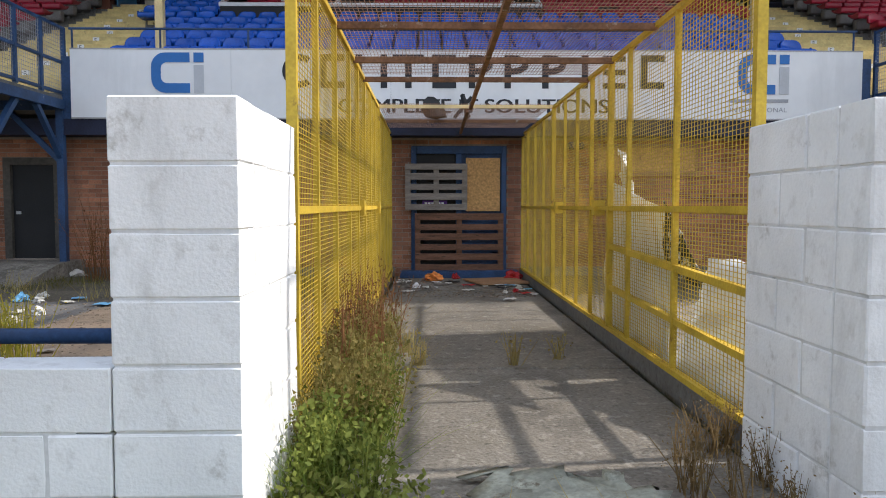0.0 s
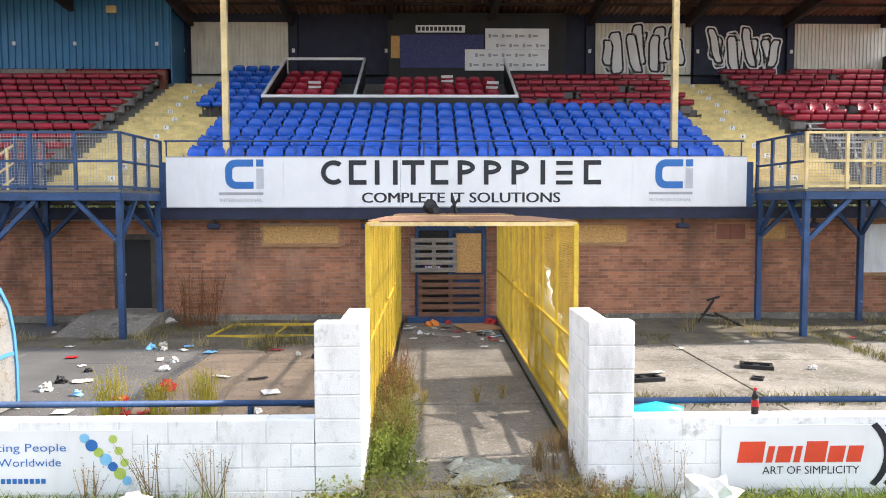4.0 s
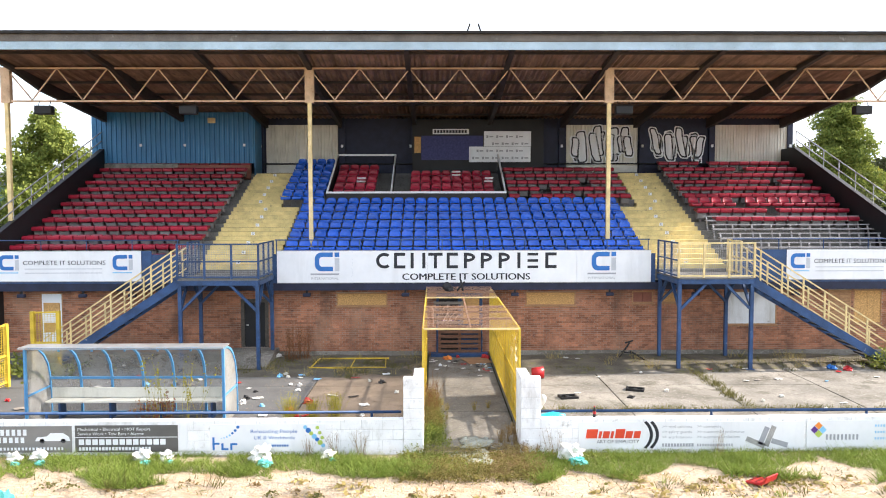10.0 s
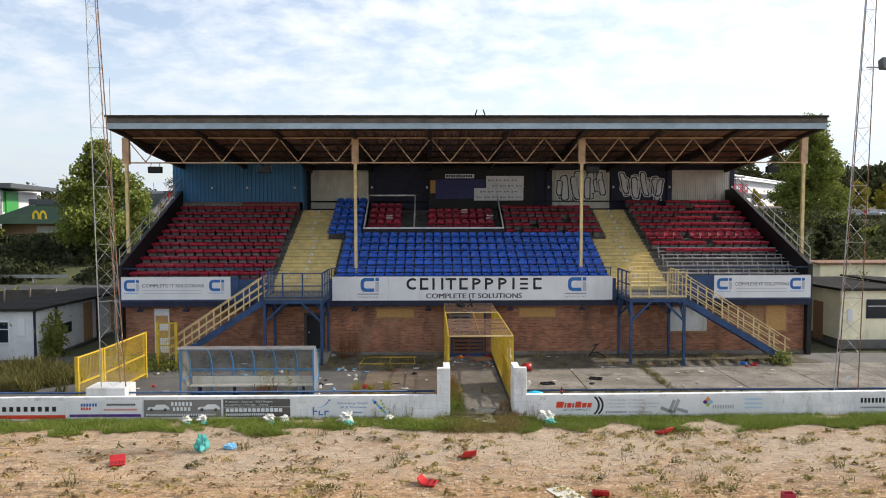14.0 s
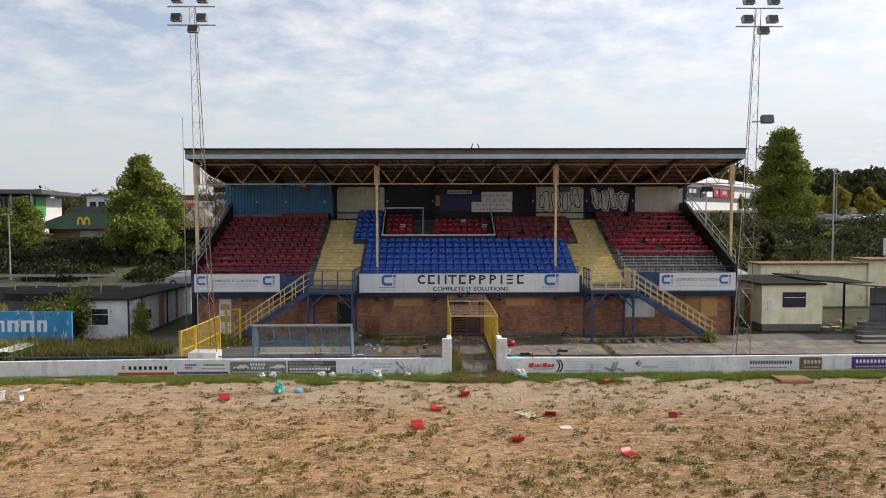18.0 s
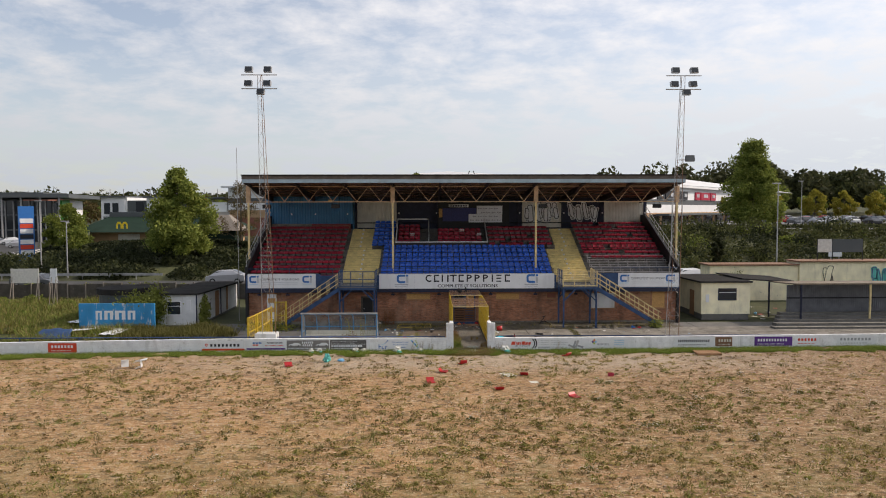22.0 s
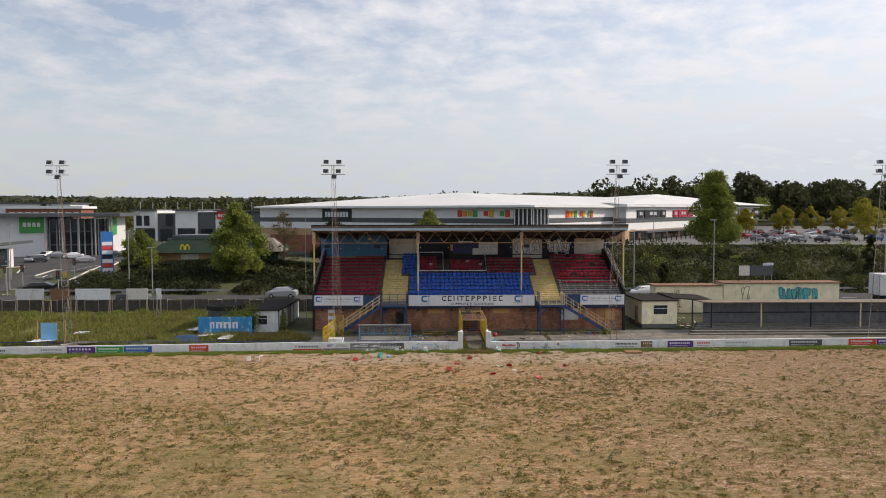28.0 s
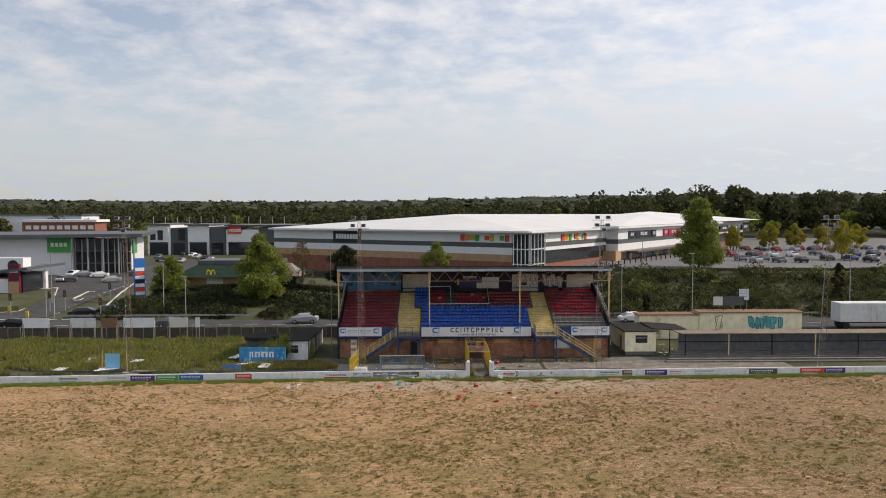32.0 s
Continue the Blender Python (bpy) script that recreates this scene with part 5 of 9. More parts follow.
bm = bmesh.new(); box(bm, RX0 - 0.03, RF - 0.03, 10.62, RX1 + 0.03, RF + 0.10, 10.92); part("fascia", bm, M["fascia"], roof)
bm = bmesh.new(); box(bm, RX0 - 0.06, RF - 0.12, 10.86, RX1 + 0.06, RF + 0.12, 10.95); part("fascia_cap", bm, M["felt"], roof)
bm = bmesh.new(); box(bm, RX0, RF - 0.01, 10.36, RX1, RF + 0.05, 10.615); part("gutter_board", bm, M["fascia_b"], roof)
for x in (RX0 - 0.02, RX1 - 0.04):
    bm = bmesh.new(); prism(bm, [(RF, 10.36), (RF, 10.9), (RB, roof_z(RB) + 0.45), (RB, roof_z(RB) - 0.1)], 'x', x, x + 0.06); part("barge_board", finish(bm), M["fascia"], roof)

COLS = (-15.40, -4.64, 6.11, 16.75)
t = thing("roof_truss", "long lattice roof truss in faded orange paint", "truss")
TYY = 13.3
for z in (9.02, 10.18):
    bm = bmesh.new(); box(bm, COLS[0], TYY - 0.04, z - 0.03, COLS[3], TYY + 0.04, z + 0.03); part("chord", bm, M["rust_y"], t)
for i in range(3):
    w = (COLS[i + 1] - COLS[i]) / 6
    for k in range(6):
        x = COLS[i] + k * w
        for a, b in (((x + 0.02, 10.15), (x + w / 2, 9.06)), ((x + w / 2, 9.06), (x + w - 0.02, 10.15))):
            bm = bmesh.new(); bar(bm, (a[0], TYY, a[1]), (b[0], TYY, b[1]), 0.04); part("diagonal", bm, M["rust_y"], t)
for x in COLS:
    t = thing("roof_column", "slender cream painted steel column holding the roof truss", "column", "roof columns", at=(x, TYY, 0))
    zb = row_z(0) if abs(x) < 14 else 3.2
    bm = bmesh.new(); box(bm, -0.07, -0.07, zb, 0.07, 0.07, 9.0); part("shaft", bm, M["yellow_p"], t)
    bm = bmesh.new(); box(bm, -0.16, -0.1, 8.95, 0.16, 0.1, 10.2); part("head", bm, M["rust_y"], t)
for x in (-14.0, -8.9, 6.6, 15.2):
    t = thing("loudspeaker", "black box loudspeaker hung under the truss", "loudspeaker", "loudspeakers", at=(x, 13.1, 8.95))
    bm = bmesh.new(); box(bm, -0.3, -0.12, -0.42, 0.3, 0.18, -0.12); part("cabinet", bm, M["black"], t, bevel=0.02)
    for xx in (-0.2, 0.2):
        bm = bmesh.new(); bar(bm, (xx, 0, -0.12), (xx, 0.1, 0.05), 0.02); part("hanger", bm, M["black"], t)
for x, tilt in ((0.9, 0.3), (1.35, -0.3)):
    t = thing("roof_spike", "small dark roof ornament on the fascia", "ornament", "roof ornaments", at=(x, RF + 0.05, 10.95))
    bm = bmesh.new(); bar(bm, (0, 0, 0), (tilt * 0.3, 0, 0.26), 0.07, 0.05); part("spike", bm, M["black"], t)

# ---- stair platforms ----
def platform(x0, x1, y0, y1, direction, foot_x, label):
    t = thing("stair_platform", label, "staircase", "stair platforms")
    DZ = 2.97
    bm = bmesh.new(); box(bm, x0, y0, DZ - 0.05, x1, y1, DZ); part("deck", bm, M["concrete_d"], t)
    for a, b in (((x0, y0), (x1, y0)), ((x0, y1), (x1, y1)), ((x0, y0), (x0, y1)), ((x1, y0), (x1, y1))):
        bm = bmesh.new(); bar(bm, (*a, DZ - 0.13), (*b, DZ - 0.13), 0.07, 0.15); part("edge_beam", bm, M["steel_b"], t)
    for x in (x0 + 0.05, x1 - 0.05):
        for y in (y0 + 0.05, y1 - 0.05):
            bm = bmesh.new(); bar(bm, (x, y, 0), (x, y, DZ - 0.2), 0.11); part("leg", bm, M["steel_b"], t)
            bm = bmesh.new(); box(bm, x - 0.11, y - 0.11, 0, x + 0.11, y + 0.11, 0.02); part("base_plate", bm, M["steel_b"], t)
            sx = 1 if x == x0 + 0.05 else -1
            bm = bmesh.new(); bar(bm, (x, y, DZ - 1.05), (x + sx * 0.85, y, DZ - 0.2), 0.08); part("brace", bm, M["steel_b"], t)
            sy = 1 if y == y0 + 0.05 else -1
            bm = bmesh.new(); bar(bm, (x, y, DZ - 1.0), (x, y + sy * 0.75, DZ - 0.2), 0.08); part("brace", bm, M["steel_b"], t)
    # guard rails with mesh on three sides
    sides = [((x0, y0), (x1, y0)), ((x0, y0), (x0, y1)), ((x1, y0), (x1, y1))]
    for i, (a, b) in enumerate(sides):
        open_side = (i == 1 and direction < 0) or (i == 2 and direction > 0)
        a3, b3 = Vector((*a, DZ)), Vector((*b, DZ))
        if open_side:
            a3 = a3.lerp(b3, 0.48)
        m = M["steel_b"] if direction < 0 else (M["yellow_p"] if i != 1 else M["steel_b"])
        n = 3
        for k in range(0 if i == 0 or open_side else 1, n + 1):
            q = a3.lerp(b3, k / n)
            bm = bmesh.new(); bar(bm, q, q + Vector((0, 0, 1.12)), 0.06); part("guard_post", bm, m, t)
        inset = (b3 - a3).normalized() * (0.0 if i == 0 else 0.035)
        for z in (0.06, 0.55, 1.10):
            bm = bmesh.new(); bar(bm, a3 + inset + Vector((0, 0, z)), b3 + Vector((0, 0, z)), 0.045); part("guard_rail", bm, m, t)
        bm = bmesh.new()
        L = (b3 - a3).length
        for k in range(int(L / 0.06)):
            q = a3.lerp(b3, k * 0.06 / L)
            bar(bm, q + Vector((0, 0, 0.06)), q + Vector((0, 0, 1.12)), 0.005)
        for k in range(1, 18):
            bar(bm, a3 + Vector((0, 0, k * 0.06)), b3 + Vector((0, 0, k * 0.06)), 0.005)
        tagged(part("guard_mesh", bm, M["galv"], t), kind="stuff")
    # flight of steps along the front
    xa = x0 if direction < 0 else x1
    n = 15
    for y in (y0 + 0.03, y0 + 1.07):
        bm = bmesh.new()
        bar(bm, (xa, y, DZ - 0.14), (foot_x, y, 0.10), 0.06, 0.26); part("stringer", bm, M["steel_b"], t)
    for k in range(1, n):
        f = k / n
        x, z = xa + (foot_x - xa) * f, DZ * (1 - f)
        bm = bmesh.new(); box(bm, x - 0.14, y0 + 0.06, z - 0.04, x + 0.14, y0 + 1.04, z); part("tread", bm, M["black"], t)
    for y in (y0 + 0.03, y0 + 1.07):
        for z in (0.30, 0.62, 0.98):
            bm = bmesh.new(); bar(bm, (xa, y, DZ + z), (foot_x, y, z + 0.1), 0.04); part("stair_rail", bm, M["yellow_p"], t)
        for k in range(7):
            f = (k + 0.3) / 6.6
            x, z = xa + (foot_x - xa) * f, DZ * (1 - f)
            bm = bmesh.new(); bar(bm, (x, y, z), (x, y, z + 1.02), 0.045); part("baluster", bm, M["yellow_p"], t)
    return t


platform(-8.30, -5.75, 9.85, 12.0, -1, -12.55, "blue steel stair platform with yellow railed steps")
platform(7.58, 10.0, 9.85, 12.0, 1, 14.6, "blue steel stair platform with yellow rails and steps")

# ---- dugout ----
t = thing("dugout", "blue framed team dugout with dirty curved clear sheets", "shelter", at=(0, 0, 0))
DX0, DX1 = -9.90, -5.22
arc = [(3.95, 1.90), (4.25, 1.88), (4.55, 1.78), (4.80, 1.60), (4.98, 1.35), (5.08, 1.0), (5.12, 0.55), (5.12, 0.0)]
for i in range(7):
    x = DX0 + i * (DX1 - DX0) / 6
    # one bent square tube, swept along the arc
    bm = bmesh.new()
    rings = []
    for k, (a, b) in enumerate(arc):
        q0, q1 = Vector(arc[max(0, k - 1)]), Vector(arc[min(len(arc) - 1, k + 1)])
        d = (q1 - q0).normalized()
        o = Vector((-d.y, d.x)) * 0.026
        rings.append([bm.verts.new(p) for p in ((x - 0.026, a + o.x, b + o.y), (x + 0.026, a + o.x, b + o.y), (x + 0.026, a - o.x, b - o.y), (x - 0.026, a - o.x, b - o.y))])
    for p0, p1 in zip(rings, rings[1:]):
        for k in range(4):
            bm.faces.new((p0[k], p0[(k + 1) % 4], p1[(k + 1) % 4], p1[k]))
    bm.faces.new(rings[0][::-1]); bm.faces.new(rings[-1])
    part("hoop", finish(bm), M["blue_l"], t)
    if i in (0, 6):
        bm = bmesh.new(); bar(bm, (x, 3.98, 0), (x, 3.98, 1.88), 0.06); part("front_post", bm, M["blue_l"], t)
        bm = bmesh.new()
        prism(bm, [(3.98, 0.05)] + arc[:-1] + [(5.10, 0.05)], 'x', x - 0.004, x + 0.004)
        part("end_sheet", finish(bm), M["poly"], t)
        bm = bmesh.new(); bar(bm, (x, 3.98, 0.75), (x, 5.06, 0.75), 0.045); part("end_rail", bm, M["blue_l"], t)
    else:
        bm = bmesh.new(); bar(bm, (x, 4.02, 1.86), (x, 4.02, 1.82), 0.04); part("bracket", bm, M["blue_l"], t)
for i in range(6):
    x0 = DX0 + i * (DX1 - DX0) / 6 + 0.03
    x1 = x0 + (DX1 - DX0) / 6 - 0.06
    v = [(x, a + 0.004, b) for x in (x0, x1) for a, b in arc]
    k = len(arc)
    put("back_sheet", mesh_of("back_sheet", v, [(j, j + 1, k + j + 1, k + j) for j in range(k - 1)], M["poly"]), t)
for y, z in ((3.98, 1.90), (5.08, 0.95), (5.10, 0.06)):
    bm = bmesh.new(); bar(bm, (DX0, y, z), (DX1, y, z), 0.055); part("long_rail", bm, M["blue_l"], t)
bm = bmesh.new(); box(bm, DX0 - 0.08, 3.80, 1.91, DX1 + 0.05, 4.35, 1.95); part("roof_strip", bm, M["poly"], t)
t = thing("dugout_bench", "long pale wooden bench inside the dugout", "bench")
bm = bmesh.new(); box(bm, DX0 + 0.1, 4.62, 0.42, DX1 - 0.1, 5.0, 0.46); part("seat_board", bm, M["cream"], t)
bm = bmesh.new(); box(bm, DX0 + 0.1, 4.98, 0.47, DX1 - 0.1, 5.02, 0.72); part("back_board", bm, M["cream"], t)
for i in range(4):
    x = DX0 + 0.4 + i * 1.25
    bm = bmesh.new(); box(bm, x, 4.66, 0, x + 0.05, 4.96, 0.42); part("leg", bm, M["steel_b"], t)

t = thing("aerial_mast", "thin steel aerial mast beside the roof", "mast", at=(-16.4, 14.0, 0.0))
bm = bmesh.new(); rod(bm, (0, 0, 0), (0, 0, 13.1), 0.035, 8, 0.02); part("pole", bm, M["galv"], t)

# ---- floodlight towers ----
def tower(x, y, mirror, label):
    t = thing("floodlight_tower", label, "floodlight", "floodlight towers", at=(x, y, 0))
    H, top_y = 16.4, -0.75
    def leg(i, z):
        k = z / H
        bx, by = ((-0.42, -0.1), (0.42, -0.1), (0.0, 0.45))[i]
        ux, uy = ((-0.13, top_y), (0.13, top_y), (0.0, top_y + 0.2))[i]
        return Vector((bx + (ux - bx) * k - mirror * 0.22 * (1 - k), by + (uy - by) * k, z))
    for i in range(3):
        bm = bmesh.new(); rod(bm, leg(i, 0.0), leg(i, H), 0.020, 6, 0.015); part("leg", bm, M["rust"] if i else M["galv"], t)
    n = 26
    for i, j in ((0, 1), (1, 2), (2, 0)):
        bm = bmesh.new()
        for k in range(n):
            a, b = (i, j) if k % 2 else (j, i)
            bar(bm, leg(a, H * k / n), leg(b, H * (k + 1) / n), 0.009)
            if k % 3 == 0:
                bar(bm, leg(i, H * k / n), leg(j, H * k / n), 0.009)
        part("lattice", bm, M["galv"], t)
    tall = -20 < x < 0
    bm = bmesh.new(); box(bm, -0.65, -0.3, 0, 0.65, 0.6, 0.92 if tall else 0.32); part("base_block", bm, M["cabin_w"] if tall else M["concrete"], t, bevel=0.02)
    for z in (15.55, 16.35):
        bm = bmesh.new(); rod(bm, (-1.05, top_y - 0.15, z), (1.05, top_y - 0.15, z), 0.03, 6); part("crossbar", bm, M["galv"], t)
        for xx in (-0.55, 0.55) if z > 16.0 else (-0.6, 0.5, 0.12):
            zz = z + 0.14 if xx != 0.12 else z - 0.35
            bm = bmesh.new()
            prism(bm, [(top_y - 0.5, zz - 0.02), (top_y - 0.38, zz + 0.32), (top_y - 0.1, zz + 0.26), (top_y - 0.2, zz - 0.02)], 'x', xx - 0.22, xx + 0.22)
            lamp = part("lamp_housing", finish(bm), M["galv"], t)
            bm = bmesh.new()
            prism(bm, [(top_y - 0.515, zz + 0.02), (top_y - 0.41, zz + 0.30), (top_y - 0.40, zz + 0.30), (top_y - 0.505, zz + 0.02)], 'x', xx - 0.19, xx + 0.19)
            part("lamp_glass", finish(bm), M["glass_d"], lamp)
    return t


tower(-11.85, 2.75, -1, "tall tapering lattice floodlight tower with rusty legs")
tower(13.25, 2.85, 1, "tall tapering lattice floodlight tower with rusty legs")
t = thing("lower_floodlamp", "single floodlamp clamped low on the tower", "floodlight", at=(13.35, 2.1, 11.3))
bm = bmesh.new(); rod(bm, (-0.2, 0.15, 0.1), (0.5, 0.15, 0.1), 0.03, 6); part("arm", bm, M["galv"], t)
bm = bmesh.new(); prism(bm, [(-0.3, 0.0), (-0.2, 0.36), (0.05, 0.28), (-0.02, -0.02)], 'x', 0.1, 0.6); part("lamp_housing", finish(bm), M["shed_g"], t)
tower(-36.0, 3.1, -1, "tall slender lattice floodlight tower by the grass bank")
tower(37.2, 3.2, 1, "tall slender lattice floodlight tower by the covered terrace")

# ---- yellow gates at the end of the apron ----
def mesh_gate(a, b, h, label):
    t = thing("mesh_gate", label, "gate", "yellow gates")
    a, b = Vector(a), Vector(b)
    up = Vector((0, 0, h))
    for q in (a, b):
        bm = bmesh.new(); bar(bm, q, q + up, 0.11); part("gate_post", bm, M["yellow"], t)
    for k in (0.08, 0.5, 0.98):
        bm = bmesh.new(); bar(bm, a + up * k, b + up * k, 0.05); part("gate_rail", bm, M["yellow"], t)
    bm = bmesh.new()
    L = (b - a).length
    for k in range(1, int(L / 0.09)):
        q = a.lerp(b, k * 0.09 / L)
        bar(bm, q + up * 0.08, q + up * 0.98, 0.009)
    for k in range(1, int(h / 0.07)):
        bar(bm, a + Vector((0, 0, k * 0.07)), b + Vector((0, 0, k * 0.07)), 0.009)
    tagged(part("gate_mesh", bm, M["yellow"], t), kind="stuff")


mesh_gate((-13.0, 2.95, 0), (-12.85, 4.42, 0), 1.86, "yellow steel mesh gate leaf standing open")
mesh_gate((-12.84, 4.58, 0), (-12.68, 8.03, 0), 1.86, "yellow steel mesh gate leaf standing open")
mesh_gate((-12.75, 9.6, 0), (-12.0, 9.7, 0), 2.0, "narrow yellow mesh gate beside the stairs")
t = thing("fallen_gate_frame", "yellow mesh gate lying flat on the ground", "gate", at=(-2.9, 10.9, 0.03))
for a in ((-1.35, -0.75, 1.15, -0.715), (-1.15, 0.70, 1.15, 0.735), (-0.015, -0.7, 0.015, 0.7)):
    bm = bmesh.new(); box(bm, a[0], a[1], 0.0, a[2], a[3], 0.05); part("rail", bm, M["yellow"], t)
for x in (-1.3, 1.12):
    bm = bmesh.new(); bar(bm, (x, -0.72, 0.025), (x * 0.93, 0.72, 0.025), 0.035); part("stile", bm, M["yellow"], t)

# ---- site cabins ----
def cabin(name, x0, x1, y0, y1, h, wallm, label, windows, roof_drop=0.25, plinth=0.15):
    t = thing(name, label, "cabin")
    bm = bmesh.new(); box(bm, x0 + 0.03, y0 + 0.03, 0, x1 - 0.03, y1 - 0.03, plinth); part("plinth", bm, M["concrete_d"], t)
    bm = bmesh.new(); prism(bm, [(y0, plinth), (y0, h + 0.01), (y1, h + 0.01 - roof_drop * 0.97), (y1, plinth)], 'x', x0, x1); part("wall", finish(bm), wallm, t)
    bm = bmesh.new()
    prism(bm, [(y0 - 0.2, h), (y0 - 0.2, h + 0.12), (y1 + 0.1, h + 0.12 - roof_drop), (y1 + 0.1, h - roof_drop)], 'x', x0 - 0.18, x1 + 0.18)
    part("roof", finish(bm), M["felt"], t)
    for x in (x0, x1):
        bm = bmesh.new(); box(bm, x - 0.04, y0 - 0.02, plinth, x + 0.04, y0 + 0.06, h); part("corner_trim", bm, M["navy"] if wallm == M["cabin_w"] else wallm, t)
    for side, a, b, z0, z1 in windows:
        bm = bmesh.new()
        if side == 'f':
            box(bm, a - 0.06, y0 - 0.035, z0 - 0.06, b + 0.06, y0 - 0.002, z1 + 0.06)
            w = part("window", bm, M["white"] if wallm == M["cabin_w"] else M["navy"], t)
            bm = bmesh.new(); box(bm, a, y0 - 0.045, z0, b, y0 - 0.036, z1); part("pane", bm, M["glass_d"], w)
            bm = bmesh.new(); box(bm, a, y0 - 0.052, (z0 + z1) / 2 + 0.12, b, y0 - 0.046, (z0 + z1) / 2 + 0.16); part("glazing_bar", bm, M["white"], w)
        else:
            x = x1 if side == 'r' else x0
            s = 1 if side == 'r' else -1
            box(bm, min(x, x + s * 0.035), a, z0, max(x, x + s * 0.035), b, z1)
            part("door" if z0 < 0.3 else "window", bm, M["wood"] if z0 < 0.3 else M["glass_d"], t)
    return t


t = cabin("site_cabin", -21.5, -18.65, 10.9, 22.0, 2.35, M["cabin_w"], "shabby white flat-roofed site cabin overgrown with ivy", [('f', -20.7, -19.8, 0.95, 1.85), ('f', -21.4, -20.95, 0.95, 1.8), ('r', 15.5, 16.4, 0.16, 2.1), ('r', 13.2, 14.2, 0.9, 1.4), ('r', 18.6, 19.0, 0.2, 2.3)])
for y in (12.7, 16.9):
    bm = bmesh.new(); box(bm, -18.655, y, 0.15, -18.60, y + 0.14, 2.3); part("side_trim", bm, M["navy"], t)
bm = bmesh.new(); box(bm, -19.35, 10.84, 1.25, -19.05, 10.88, 2.0); part("notice", bm, M["white"], t)
t = cabin("cream_cabin", 18.8, 22.45, 13.4, 20.5, 2.85, M["cabin_y"], "cream rendered flat-roofed cabin beside the stand", [('f', 20.1, 21.4, 1.55, 2.35), ('l', 15.0, 15.9, 0.16, 2.1)], 0.1, 0.45)
bm = bmesh.new(); box(bm, 19.1, 13.36, 1.35, 19.35, 13.39, 1.95); part("notice", bm, M["white"], t)
t = thing("round_store", "dark round store with corrugated sides", "hut", at=(-24.4, 12.6, 0))
bm = bmesh.new()
pts = [(1.75 * math.cos(2 * math.pi * i / 48) * (1 + 0.012 * (i % 2)), 1.75 * math.sin(2 * math.pi * i / 48) * (1 + 0.012 * (i % 2))) for i in range(48)]
prism(bm, pts, 'z', 0, 2.35); part("drum", finish(bm), M["shed_g"], t)
bm = bmesh.new(); prism(bm, [(x * 1.1, y * 1.1) for x, y in pts], 'z', 2.35, 2.75); part("lid", finish(bm), M["felt"], t)
t = thing("painted_hoarding", "flaking bright blue painted hoarding with white lettering shapes", "hoarding", at=(-26.1, 8.9, 0))
bm = bmesh.new(); box(bm, 0, 0, 0, 5.2, 0.12, 2.0); part("board_face", bm, mat("flaking_blue", (0.03, 0.26, 0.52), 0.7, var=0.2, scale=1.0, dirt=(0.55, 0.58, 0.58), dirt_at=0.56, stretch=(1.6, 1, 0.5)), t)
for i, (x, w) in enumerate(((1.15, 0.45), (1.75, 0.62), (2.48, 0.75), (3.35, 0.55))):
    bm = bmesh.new(); box(bm, x, -0.012, 0.88, x + w * 0.35, 0, 1.5); box(bm, x + w * 0.62, -0.012, 0.88, x + w * 0.95, 0, 1.5); box(bm, x + w * 0.35, -0.012, 1.36, x + w * 0.62, 0, 1.5); part("letter_shape", bm, M["white"], t)

# ---- covered terrace at the right ----
t = thing("covered_terrace", "long low covered standing terrace with dark corrugated back", "terrace")
for i in range(5):
    bm = bmesh.new(); box(bm, 22.4 + i * 0.45, 9.0 + i * 0.72, 0, 62, 9.0 + (i + 1) * 0.72 + 0.01, 0.12 + i * 0.15); part("step", bm, M["concrete_d"], t)
    # paler concrete strip paints the tread edge as lit against a shaded riser
    bm = bmesh.new(); box(bm, 22.4 + i * 0.45, 9.0 + i * 0.72 - 0.01, 0.12 + i * 0.15, 62, 9.0 + i * 0.72 + 0.3, 0.14 + i * 0.15); part("nosing", bm, M["concrete"], t)
bm = bmesh.new(); ribbed(bm, 24.9, 62, 0.72, 2.75, 12.58, 0.16, 0.03); part("back_sheet", bm, mat("grey_corrugated", (0.15, 0.155, 0.165), 0.6, metal=0.2, var=0.25, scale=1.5), t)
bm = bmesh.new(); box(bm, 24.9, 12.50, 1.72, 62, 12.53, 1.82); part("back_rail", bm, M["black"], t)
bm = bmesh.new(); prism(bm, [(10.9, 2.92), (10.9, 3.02), (15.2, 3.02 - 0.25), (15.2, 2.7)], 'x', 24.75, 62.2); part("roof_deck", finish(bm), mat("rusty_roof_sheet", (0.21, 0.17, 0.125), 0.9, var=0.3, scale=0.8, dirt=(0.12, 0.09, 0.06), dirt_at=0.55), t)
for i in range(8):
    bm = bmesh.new(); x = 25.2 + i * 5.1; bar(bm, (x, 11.0, 0.4), (x, 11.0, 2.92), 0.11); part("post", bm, (M["navy"], M["yellow_p"])[i % 2], t)
t = thing("lean_to_roof", "dark flat lean-to roof on blue posts", "canopy")
bm = bmesh.new(); prism(bm, [(22.4, 2.95), (22.4, 3.05), (27.0, 2.75), (27.0, 2.65)], 'y', 14.6, 20.0); part("roof_deck", finish(bm), M["felt"], t)
for x, y in ((24.6, 14.8), (26.6, 14.8)):
    bm = bmesh.new(); bar(bm, (x, y, 0), (x, y, 2.75), 0.1); part("post", bm, M["navy"], t)
t = thing("cream_boundary_wall", "cream painted boundary building with flat roof", "wall")
bm = bmesh.new(); box(bm, 23.5, 24.2, 0, 31.6, 26.5, 3.3); part("wall_bay", bm, M["cabin_y"], t)
bm = bmesh.new(); box(bm, 31.62, 24.0, 0, 45.5, 26.5, 3.6); part("wall_bay", bm, M["cabin_y"], t)
